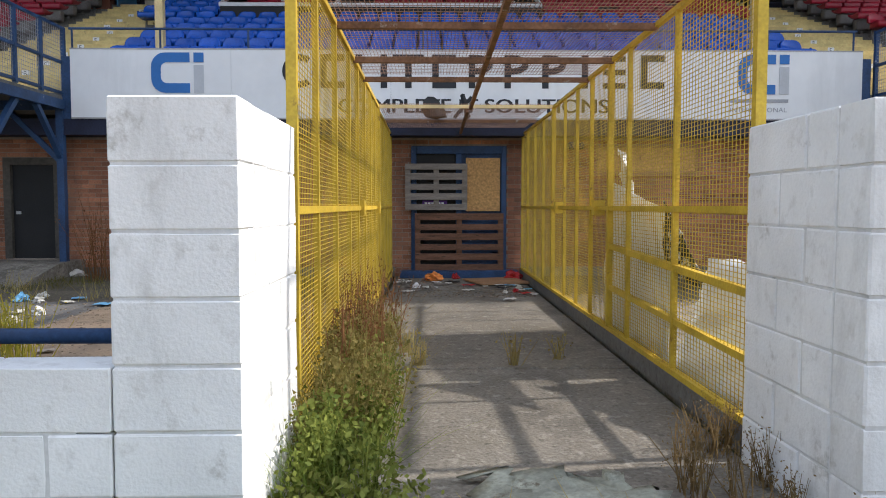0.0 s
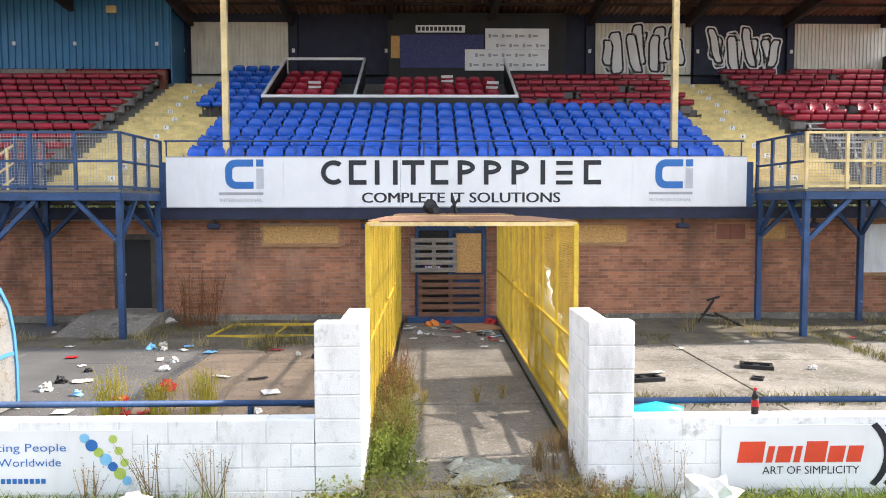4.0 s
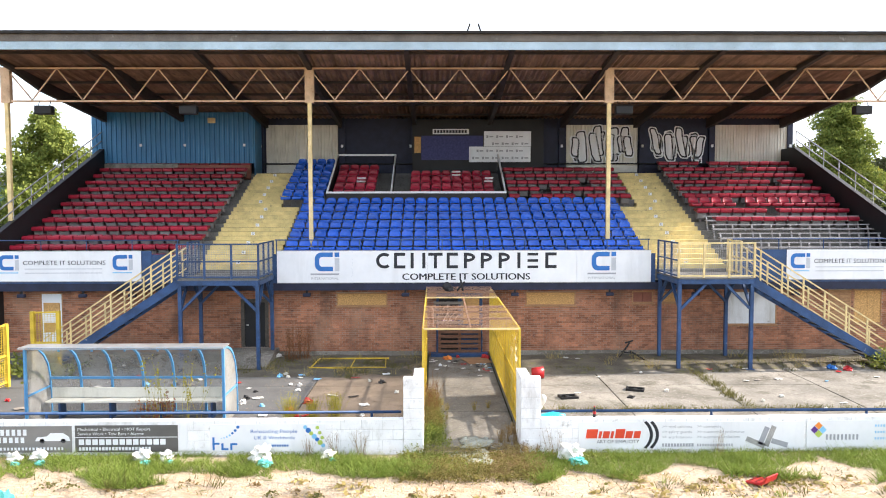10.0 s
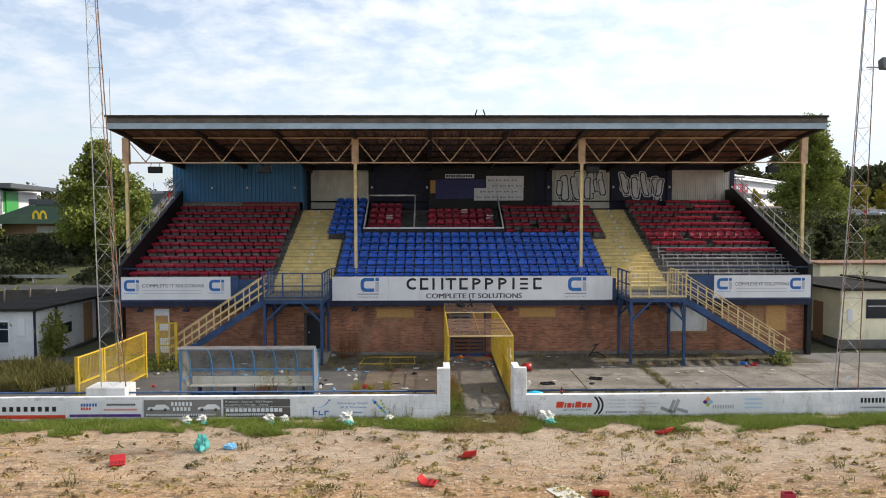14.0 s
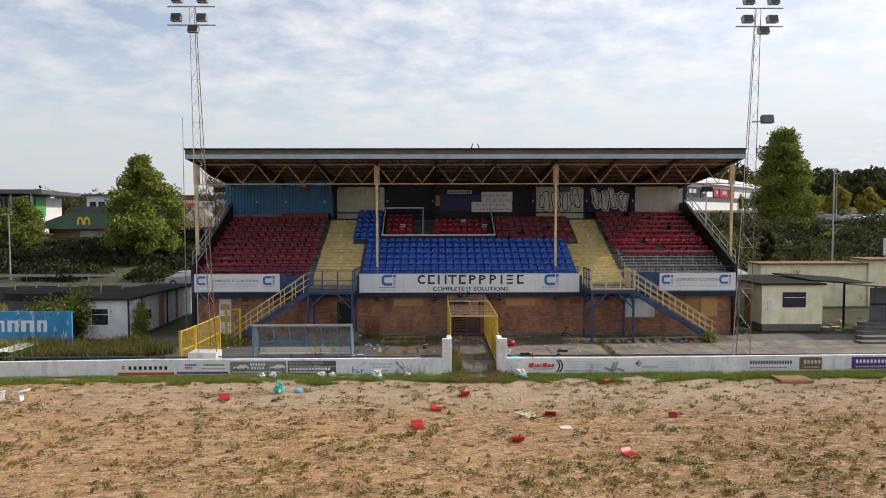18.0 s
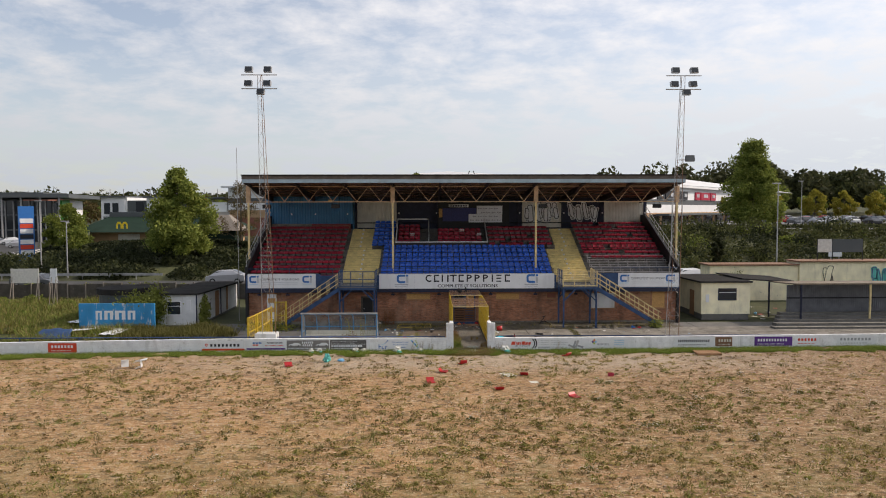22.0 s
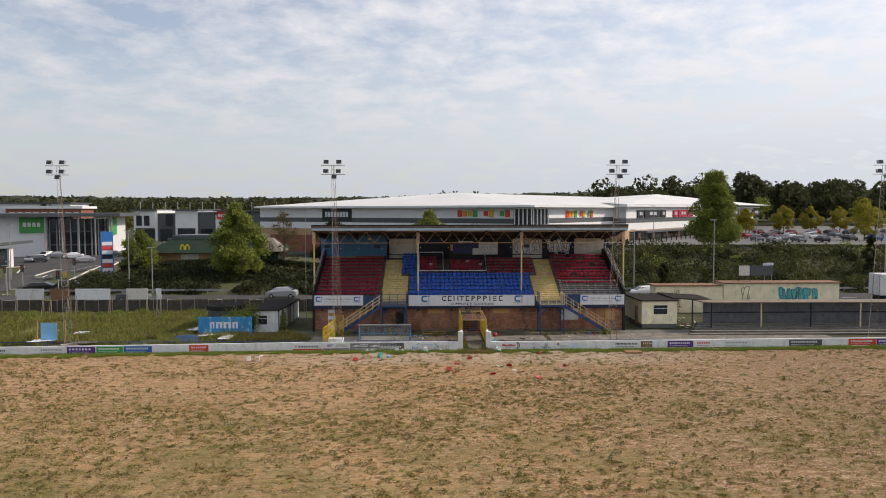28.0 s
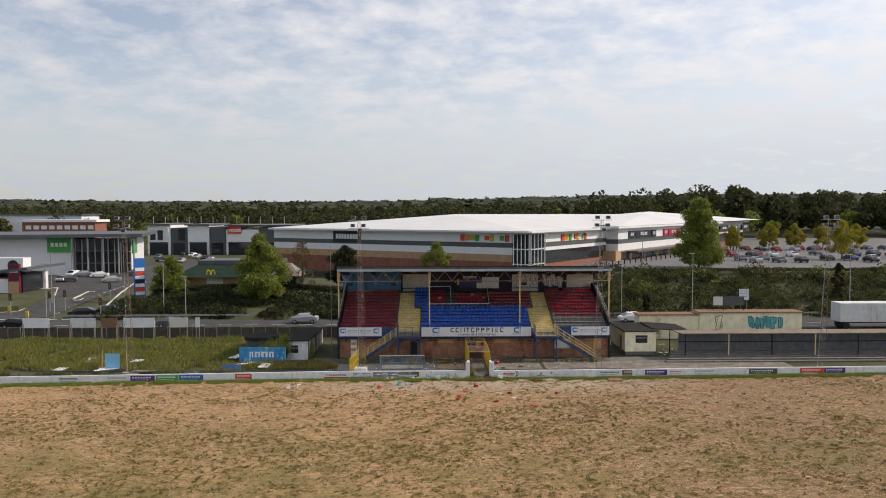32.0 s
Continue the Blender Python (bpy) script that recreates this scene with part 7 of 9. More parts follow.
# burger restaurant
t = thing("restaurant", "low restaurant with dark green hipped roof", "building")
gz = terrain(-40, 66) - 0.3
bm = bmesh.new(); box(bm, -50.0, 63.0, gz, -31.5, 76.0, 5.5); part("wall", bm, M["tan"], t)
for x in (-46.0, -37.5):
    bm = bmesh.new(); box(bm, x, 62.9, gz, x + 3.0, 63.0, 5.0); part("pale_panel", bm, M["cream"], t)
bm = bmesh.new(); box(bm, -35.0, 62.88, gz + 0.3, -32.0, 63.0, 5.0); part("window_band", bm, M["glass_d"], t)
bm = bmesh.new()
lo = [bm.verts.new(p) for p in ((-52, 61.2, 5.3), (-29.8, 61.2, 5.3), (-29.8, 78, 5.3), (-52, 78, 5.3))]
hi = [bm.verts.new(p) for p in ((-48.5, 66, 7.4), (-33, 66, 7.4), (-33, 73, 7.4), (-48.5, 73, 7.4))]
for i in range(4):
    bm.faces.new((lo[i], lo[(i + 1) % 4], hi[(i + 1) % 4], hi[i]))
bm.faces.new(hi); bm.faces.new(lo[::-1])
part("roof", finish(bm), M["darkgreen"], t)
bm = bmesh.new(); box(bm, -48.5, 66, 7.42, -33, 73, 8.1); part("roof_plant_screen", bm, M["shed_g"], t)
bm = bmesh.new(); box(bm, -33.4, 61.6, gz, -29.2, 66.0, 5.6); part("wing_wall", bm, M["darkgreen"], t)
bm = bmesh.new()
lo = [bm.verts.new(p) for p in ((-34.0, 60.9, 5.5), (-28.4, 60.9, 5.5), (-28.4, 66.8, 5.5), (-34.0, 66.8, 5.5))]
hi = [bm.verts.new(p) for p in ((-31.9, 63.3, 7.7), (-30.5, 63.3, 7.7), (-30.5, 64.4, 7.7), (-31.9, 64.4, 7.7))]
for i in range(4):
    bm.faces.new((lo[i], lo[(i + 1) % 4], hi[(i + 1) % 4], hi[i]))
bm.faces.new(hi); bm.faces.new(lo[::-1])
part("wing_roof", finish(bm), M["wood_g"], t)
t = thing("arches_sign", "yellow double arch sign on the restaurant roof", "sign")
bm = bmesh.new()
for x in (-45.05, -44.25):
    ring(bm, x, 6.0, 0.40, 0.20, 61.0, 0, 180, 12)
    box(bm, x - 0.40, 60.98, 5.75, x - 0.20, 61.01, 6.0); box(bm, x + 0.20, 60.98, 5.75, x + 0.40, 61.01, 6.0)
for v in bm.verts:
    v.co.z = 6.2 + (v.co.z - 6.0) * 1.5
part("arches", bm, M["arch_y"], t)
t = thing("totem_sign", "tall blue totem sign with coloured tenant panels", "sign", at=(-57.0, 59.5, terrain(-57, 59.5)))
t.rotation_euler = (0, 0, radians(38))
bm = bmesh.new(); box(bm, -0.95, -0.2, 0, 0.95, 0.2, 7.4); part("pylon", bm, M["logo_b"], t)
for i, m in enumerate(("white", "logo_r", "white", "ink", "white", "logo_r", "white")):
    bm = bmesh.new(); box(bm, -0.8, -0.24, 0.8 + i * 0.72, 0.8, -0.2, 1.4 + i * 0.72); part("tenant_panel", bm, M[m], t)


# ---- road junction at the left ----
def verge(label, corners, lift=0.17):
    """A kerbed island of grass laid out by its corners."""
    t = thing("verge", label, "verge", kind="structure")
    bm = bmesh.new()
    prism(bm, corners, 'z', 0.6, terrain(*corners[0]) + lift); finish(bm)
    part("turf", bm, M["verge"], t)
    for (x0, y0), (x1, y1) in zip(corners, corners[1:] + corners[:1]):
        bm = bmesh.new(); z = terrain(x0, y0) + lift + 0.01; bar(bm, (x0, y0, z - 0.08), (x1, y1, z - 0.08), 0.22, 0.2); part("kerb", bm, M["cream"], t)


verge("kerbed grass verge at the road junction", [(-92, 66), (-76.5, 48), (-73.5, 50), (-75.5, 66), (-82, 80), (-90, 69)])
verge("kerbed pavement beside the side road", [(-58.5, 49), (-56.5, 48.5), (-63, 72), (-68.5, 92), (-70.5, 92), (-65, 71)])
verge("small kerbed traffic island", [(-69.2, 60), (-68.0, 60), (-70.8, 72), (-72.0, 72)])
bm = bmesh.new()
for i in range(16):
    k = i / 16
    x, y = -66.0 - 4.5 * k, 47 + 46 * k
    box(bm, x, y, terrain(x, y) + 0.076, x + 0.14, y + 1.5, terrain(x, y) + 0.082)
for i in range(7):
    x = -72 + i * 2.0
    box(bm, x, 41.2, terrain(x, 41) + 0.07, x + 1.2, 41.5, terrain(x, 41) + 0.078)
structure("junction_markings", bm, M["white"], "white lane markings at the junction", "marking")
for x, y in ((-68.0, 49.5), (-66.0, 50.5), (-61.5, 57.6), (-56.0, 41.4), (-73.2, 47.2)):
    t = thing("traffic_light", "black traffic light head on a grey pole", "traffic light", "traffic lights", at=(x, y, terrain(x, y)))
    bm = bmesh.new(); rod(bm, (0, 0, 0), (0, 0, 3.2), 0.07, 8); part("pole", bm, M["galv"], t)
    bm = bmesh.new(); box(bm, -0.22, -0.18, 2.3, 0.22, 0.05, 3.4); h = part("signal_head", bm, M["black"], t, bevel=0.03)
    for i, m in enumerate(("green", "logo_o", "logo_r")):
        bm = bmesh.new(); rod(bm, (0, -0.2, 2.5 + i * 0.32), (0, -0.17, 2.5 + i * 0.32), 0.1, 10); part("lens", bm, M[m], h)
for x, y in ((-68.6, 43.6), (-74.2, 48.6), (-63.8, 59.0)):
    t = thing("bollard", "yellow plastic bollard at the road junction", "bollard", "yellow bollards", at=(x, y, terrain(x, y)))
    bm = bmesh.new(); box(bm, -0.25, -0.15, 0, 0.25, 0.15, 1.1); part("casing", bm, M["yellow"], t, bevel=0.05)
for kind, x, y, turn in (("white", -101, 116.5, 15), ("silver", -89.2, 107.2, 10), ("grey", -86.4, 93.4, 12), ("black", -93, 192, 90), ("white", -88, 186, 80), ("grey", -97, 178, 92), ("silver", -84, 178, 88), ("black", -79, 170, 95), ("white", -74, 160, 95), ("grey", -72, 150, 90), ("silver", -82, 156, 90), ("black", -90, 160, 95)):
    park(kind, x, y, turn)

# ---- lamp posts and road signs ----
for x, y, h in ((34.0, 33.5, 10.5), (25.5, 41.0, 9.0), (64.0, 45.0, 9.5), (-47.5, 45.0, 8.5), (-43.0, 42.0, 6.5), (-58.5, 30.0, 9.5), (-72.0, 58.0, 9.0), (62.0, 84.0, 8.0), (40.0, 80.0, 8.0), (-66.0, 47.0, 4.2), (-63.0, 41.0, 4.2)):
    t = thing("street_lamp", "tall grey street lamp post", "street lamp", "street lamps", at=(x, y, terrain(x, y)))
    bm = bmesh.new(); rod(bm, (0, 0, 0), (0, 0, h), 0.09, 8, 0.05); part("pole", bm, M["galv"], t)
    bm = bmesh.new(); box(bm, -0.6, -0.12, h - 0.02, 0.25, 0.12, h + 0.10); part("lamp_head", bm, M["galv"], t, bevel=0.03)
t = thing("road_sign", "white direction sign on two posts", "sign", at=(47.0, 46.0, terrain(47, 46)))
for x in (-0.5, 0.5):
    bm = bmesh.new(); bar(bm, (x, 0, 0), (x, 0, 3.6), 0.08); part("post", bm, M["galv"], t)
bm = bmesh.new(); box(bm, -0.8, -0.06, 2.0, 0.8, -0.02, 3.8); part("panel", bm, M["white"], t)
for z in (2.5, 3.0, 3.4):
    bm = bmesh.new(); bars(bm, -0.6, z, 1.2, 0.12, -0.062, 7, 0.6); part("text_bars", bm, M["logo_b"], t)
t = thing("bollard_row", "row of black bollards in front of the shops", "bollards")
for i in range(34):
    p = along((28, 84), (92, 162), i / 33)
    bm = bmesh.new(); rod(bm, (p[0] + 4, p[1], terrain(*p)), (p[0] + 4, p[1], terrain(*p) + 1.2), 0.14, 8); part("bollard", bm, M["black"], t)

# ---- trees ----
def tree(name, x, y, h, r, base, leafm, label, n, leaf, seed, trunk=0.22, squash=1.0, clumps=26, taper=False):
    """Trunk, limbs and a crown of leafy clumps; a tapering crown is widest low down."""
    t = thing(name, label, "tree", at=(x, y, terrain(x, y)))
    rng = np.random.default_rng(seed)
    bm = bmesh.new()
    rod(bm, (0, 0, -0.2), (0.1, 0, h * 0.55), trunk, 9, trunk * 0.55)
    rod(bm, (0.1, 0, h * 0.55), (0.0, 0.1, h * 0.88), trunk * 0.55, 7, trunk * 0.15)
    part("trunk", bm, M["bark"], t)
    cents, size = [], []
    for i in range(clumps):
        k = (i + 0.5) / clumps
        z = base + (h - base) * k
        prof = min(1.0, 0.55 + 2.0 * k) * (1.04 - k) ** 0.62 if taper else math.sin(math.pi * min(1.0, 0.16 + 0.84 * k) ** 0.8) ** 0.7
        a = i * 2.4 + rng.uniform(-0.7, 0.7)
        rr = r * prof * rng.uniform(0.15, 1.0) ** 0.7
        cents.append((rr * math.cos(a), rr * math.sin(a), z))
        size.append(r * (rng.uniform(0.15, 0.27) if taper else rng.uniform(0.15, 0.36) * (0.55 + 0.5 * prof)))
        if i % 2 == 0:
            bm = bmesh.new()
            rod(bm, (0.05, 0, max(base * 0.8, z - 0.32 * rr - 0.8)), cents[-1], trunk * 0.28, 5, trunk * 0.06)
            part("limb", bm, M["bark"], t)
    cents, size = np.array(cents), np.array(size)
    which = rng.choice(clumps, n, p=size ** 2 / (size ** 2).sum())
    d = rng.normal(size=(n, 3)); d /= np.linalg.norm(d, axis=1, keepdims=True)
    rad = rng.uniform(0.25, 1.0, (n, 1)) ** 0.5 * size[which][:, None] * rng.uniform(0.75, 1.35, (n, 1))
    pts = cents[which] + d * rad * np.array((1.1, 1.1, 0.8 * squash))
    tagged(put("crown", quads_mesh("crown", leaves(rng, pts, leaf), leafm), t), kind="stuff")
    return t


tree("tree", -33.3, 50.4, 10.8, 4.1, 1.0, M["leaf_b"], "broad green tree on the bank beside the restaurant", 34000, 0.15, 1, 0.28, clumps=56)
tree("tree", 53.0, 83.0, 14.2, 5.6, 1.2, M["leaf_b"], "tall upright green tree in the car park", 36000, 0.18, 2, 0.26, clumps=95, taper=True)
tree("tree", -3.6, 42.0, 12.0, 3.0, 3.5, M["leaf"], "round green tree behind the stand roof", 14000, 0.13, 3, 0.2, clumps=30)
tree("tree", -51.5, 60.0, 7.2, 3.1, 0.5, M["leaf_t"], "dense green tree beside the totem sign", 12000, 0.15, 4, 0.18, clumps=30)
tree("tree", -27.5, 58.0, 9.6, 2.6, 2.0, M["leaf_o"], "thin brown autumn tree behind the stand", 4200, 0.09, 5, 0.2)
tree("tree", -21.0, 70.0, 8.0, 3.6, 1.0, M["leaf_d"], "dark bushy tree in front of the warehouse", 12000, 0.15, 6, 0.2)
for i, (x, y, h, r, m) in enumerate(((98.0, 108.0, 9.5, 4.2, "leaf_y"), (88, 150, 7.5, 3.0, "leaf_y"), (100, 152, 8, 3.2, "leaf_y"), (110, 156, 8, 3.0, "leaf_y"), (120, 158, 8, 3.0, "leaf_y"), (72, 128, 6.5, 2.8, "leaf_y"),
                                     (132, 160, 8, 3.2, "leaf_y"), (74, 150, 6.5, 2.4, "leaf_y"), (120, 112, 8.5, 3.6, "leaf"))):
    tree("tree", x, y, h, r, 1.8, M[m], "small tree with yellowing leaves in the car park" if m == "leaf_y" else "green tree at the car park edge", 6500, 0.19, 20 + i, 0.16, clumps=26)
tree("tree", 25.5, 27.5, 5.2, 1.2, 0.6, M["leaf_d"], "slim dark conifer by the boundary wall", 4000, 0.10, 40, 0.1, taper=True)
tree("tree", 66.0, 52.0, 6.5, 1.5, 0.4, M["leaf_d"], "slim dark conifer on the bank", 4500, 0.12, 41, 0.1, taper=True)


def hedge(rng, n, x0, x1, y0, y1, lo, hi, leaf, bumps=0.5):
    x, y = rng.uniform(x0, x1, n), rng.uniform(y0, y1, n)
    b = np.array([noise.noise(Vector((a * 0.22, c * 0.3, 1.7))) + 0.6 * noise.noise(Vector((a * 0.6, c * 0.7, 4.0))) for a, c in zip(x, y)])
    top = lo + (hi - lo) * np.clip(0.5 + bumps * b, 0, 1)
    z = np.array([terrain(a, c) for a, c in zip(x, y)]) + top * rng.uniform(0.2, 1.0, n) ** 0.5
    return leaves(rng, np.stack((x, y, z), 1), leaf)


def mounds(rng, spots, r0, r1, tall, per, leaf):
    """Rounded shrubs: leaves spread over lumpy mounds of their own size."""
    out = []
    for x, y in spots:
        r = rng.uniform(r0, r1)
        h = r * tall * rng.uniform(0.75, 1.25)
        d = rng.normal(size=(per, 3)); d /= np.linalg.norm(d, axis=1, keepdims=True)
        d[:, 2] = np.abs(d[:, 2])
        ph = rng.uniform(0, 6, 3)
        k = rng.uniform(0.80, 1.04, (per, 1)) * (1 + 0.16 * np.sin(d[:, :1] * 5 + ph[0]) * np.cos(d[:, 1:2] * 5 + ph[1]))
        out.append(np.array((x, y, terrain(x, y) - 0.1)) + d * k * np.array((r, r, h)))
    return leaves(rng, np.concatenate(out), leaf)


rng = np.random.default_rng(77)
def spots(n, x0, x1, y0, y1):
    return np.stack((rng.uniform(x0, x1, n), rng.uniform(y0, y1, n)), 1)


for nm, m, n, k in (("bank_shrubs", "leaf_d", 150, 190), ("olive_bank_shrubs", "bank", 330, 200), ("bright_bank_shrubs", "leaf_t", 26, 170)):
    stuff(nm, quads_mesh(nm, mounds(rng, spots(n, 8, 96, 41.8, 67.5), 0.9, 2.5, 1.0, k, 0.19), M[m]), "rounded shrubs covering the bank beside the car park", "shrubs")
stuff("car_park_hedge", quads_mesh("car_park_hedge", hedge(rng, 20000, 14, 140, 69, 71.5, 0.7, 1.0, 0.16), M["leaf_m"]), "clipped hedge along the car park edge", "hedge")
for nm, m, n in (("restaurant_shrubs", "leaf_d", 240), ("olive_restaurant_shrubs", "leaf_m", 90)):
    stuff(nm, quads_mesh(nm, mounds(rng, spots(n, -57, 6, 41.6, 57), 0.9, 2.2, 0.8, 190, 0.19), M[m]), "dark shrubs on the bank below the restaurant", "shrubs")
stuff("restaurant_hedge", quads_mesh("restaurant_hedge", hedge(rng, 18000, -54, -8, 57.5, 59.5, 1.5, 1.8, 0.16), M["leaf_d"]), "clipped dark hedge in front of the restaurant", "hedge")
stuff("roadside_scrub", quads_mesh("roadside_scrub", mounds(rng, np.concatenate((spots(44, -60, -15, 27.0, 28.6), spots(10, -32, -24, 27.2, 29.0), spots(10, -16, -13, 24, 29))), 0.5, 1.2, 0.95, 260, 0.13), M["leaf"]), "green scrub along the road fence", "shrubs")
stuff("corner_scrub", quads_mesh("corner_scrub", mounds(rng, np.concatenate((spots(80, -62, -22, 9, 25), spots(8, -64, -56, 4, 25), spots(10, -26.5, -23, 9.5, 11.5))), 0.4, 1.3, 0.6, 260, 0.10), M["leaf_t"]), "low scrub in the overgrown corner", "shrubs")

# woods to the skyline
def woods(seed, count, x0, x1, y0, y1, h0, h1, per, leaf, lobes=7):
    """A belt of broad crowns, each built of several leafy lobes of its own size."""
    rng = np.random.default_rng(seed)
    out = []
    for i in range(count):
        x, y = rng.uniform(x0, x1), rng.uniform(y0, y1)
        h = h0 + (h1 - h0) * rng.uniform(0, 1) ** 1.4
        r = h * rng.uniform(0.26, 0.42)
        c = rng.normal(size=(lobes, 3)); c /= np.linalg.norm(c, axis=1, keepdims=True)
        c *= rng.uniform(0.3, 0.75, (lobes, 1))
        c = c * np.array((r, r, h * 0.34)) + np.array((0, 0, h * 0.6))
        c[0] = (0, 0, h * 0.35)
        s = r * rng.uniform(0.34, 0.62, lobes)
        w = rng.integers(0, lobes, per)
        d = rng.normal(size=(per, 3)); d /= np.linalg.norm(d, axis=1, keepdims=True)
        p = c[w] + d * (s[w] * rng.uniform(0.75, 1.08, per))[:, None] * np.array((1.1, 1.1, 0.85))
        out.append(p + np.array((x, y, terrain(x, y))))
    return leaves(rng, np.concatenate(out), leaf)


for nm, a, m, lab in (("right_woods", woods(1, 170, 84, 430, 268, 400, 15, 28, 620, 0.98), "leaf_w", "dark belt of mixed woodland behind the shops"),
                      ("right_olive_woods", woods(11, 130, 80, 430, 262, 380, 13, 25, 560, 0.96), "leaf_m", "olive green trees in the woodland belt"),
                      ("green_woods", woods(6, 40, 90, 330, 236, 280, 9, 17, 460, 0.55), "leaf_t", "green trees behind the car park"),
                      ("left_woods", woods(7, 210, -400, 60, 270, 480, 9, 18, 270, 0.88), "leaf_m", "olive belt of trees behind the retail units"),
                      ("left_dark_woods", woods(8, 140, -400, 60, 270, 480, 10, 20, 270, 0.88), "leaf_w", "dark trees behind the retail units"),
                      ("autumn_woods", woods(2, 60, -330, 60, 225, 420, 7, 12, 360, 0.6), "leaf_o", "brownish autumn trees among the woodland"),
                      ("yellow_woods", woods(9, 30, -190, -30, 225, 330, 7, 12, 380, 0.5), "leaf_t", "yellow-green trees behind the retail units"),
                      ("far_woods", woods(3, 520, -800, 900, 420, 950, 10, 19, 110, 1.52), "leaf_w", "woodland rolling away to the hills"),
                      ("far_olive_woods", woods(13, 620, -800, 900, 420, 950, 10, 18, 110, 1.52), "leaf_m", "olive woodland rolling away to the hills"),
                      ("far_green_woods", woods(14, 120, -800, 900, 420, 950, 8, 14, 190, 1.1), "leaf_t", "lighter green trees in the far woodland"),
                      ("hill_trees", woods(4, 1500, -1900, 1900, 950, 2250, 10, 18, 40, 2.6), "leaf_m", "scattered tree tops on the far hills")):
    stuff(nm, quads_mesh(nm, a, M[m]), lab, "woodland")
# the tree canopy of the hills
M["canopy"] = mat("hill_canopy", (0.050, 0.056, 0.038), 0.95, var=0.45, scale=0.02, fine=0.12, bump=0.0, spec=0.1, dirt=(0.12, 0.115, 0.06), dirt_at=0.60)
cx, cy = [-2100 + i * 22 for i in range(192)], [880 + j * 24 for j in range(58)]
cv = [(x, y, terrain(x, y) + 7 + 8 * noise.noise(Vector((x * 0.013, y * 0.013, 0))) + 5 * noise.noise(Vector((x * 0.05, y * 0.05, 3)))) for y in cy for x in cx]
cf = [(j * 192 + i, j * 192 + i + 1, (j + 1) * 192 + i + 1, (j + 1) * 192 + i) for j in range(57) for i in range(191)]
stuff("hill_woods", mesh_of("hill_woods", cv, cf, M["canopy"]), "wooded hills on the horizon", "woodland")

# ---- rough grass and weeds ----
rng = np.random.default_rng(5)
def on_ground(n, x0, x1, y0, y1, z=0.0):
    return np.stack((rng.uniform(x0, x1, n), rng.uniform(y0, y1, n), np.full(n, z)), 1)


def by_h(p):
    """Keeps the grass where it grows thickest and lifts it over small humps."""
    k = np.array([noise.noise(Vector((q[0] * 0.25, q[1] * 0.3, 6.0))) + 0.5 * noise.noise(Vector((q[0] * 0.8, q[1] * 0.9, 2.0))) for q in p])
    p = p.copy(); p[:, 2] += np.clip(k, 0, 1) * 0.5
    return p[k > -0.25]


def foot_strip(n, x0, x1, off):
    """Spots in the ragged strip of grass along the foot of the wall."""
    p = on_ground(n, x0, x1, 0.35, 2.2)
    k = np.array([noise.noise(Vector((q[0] * 0.7 + off, q[1] * 1.2, 2.0))) + 0.5 * noise.noise(Vector((q[0] * 2.2, q[1] * 2.5, off))) for q in p])
    edge = np.clip((p[:, 1] - 0.35) / 0.9, 0, 1)
    p[:, 2] = [pitch_z(q[0]) + 0.01 for q in p]
    mouth = (p[:, 0] < -0.3) | (p[:, 0] > 1.7) | (rng.random(n) < 0.12)
    return p[(k + edge * 1.1 > 0.72) & mouth], k[(k + edge * 1.1 > 0.72) & mouth]


strip, k = foot_strip(120000, -28, 30, 0.0)
stuff("wall_grass", quads_mesh("wall_grass", blades(rng, strip, 0.12, 0.009, 0.9), M["grass"]), "ragged strip of green grass at the foot of the wall", "grass")
stuff("tall_wall_grass", quads_mesh("tall_wall_grass", blades(rng, strip[(k > 0.15) & (strip[:, 1] < 1.9)][::2], 0.22, 0.009, 0.8), M["grass"]), "longer tufts in the grass strip", "grass")
for a, b in ((-60, -28), (30, 62)):
    strip, k = foot_strip(26000, a, b, 4.0)
    stuff("far_wall_grass", quads_mesh("far_wall_grass", blades(rng, strip, 0.18, 0.022, 0.7), M["grass"]), "strip of grass at the foot of the far wall", "grass")
pts = on_ground(60000, -62, -22, 4.0, 25.5)
pts = np.concatenate((pts, on_ground(6000, -22, -14.8, 5.5, 9.0)))
stuff("overgrown_grass", quads_mesh("overgrown_grass", blades(rng, by_h(pts), 0.45, 0.03, 0.5), M["rough"]), "overgrown long grass beside the old stand", "grass")
stuff("overgrown_green", quads_mesh("overgrown_green", blades(rng, by_h(on_ground(34000, -62, -22, 4.0, 25.5)), 0.5, 0.03, 0.5), M["grass"]), "bright green patches in the overgrown grass", "grass")
stuff("overgrown_straw", quads_mesh("overgrown_straw", blades(rng, by_h(on_ground(20000, -62, -22, 4.0, 25.0)), 0.5, 0.022, 0.5), M["straw"]), "dry grass stems in the overgrown corner", "grass")

# ---- bricks of the front wall ----
def free(x0, x1, z0, z1):
    return not any(x1 > o[0] + 0.005 and x0 < o[1] - 0.005 and z1 > o[2] + 0.005 and z0 < o[3] - 0.005 for o in OPEN)


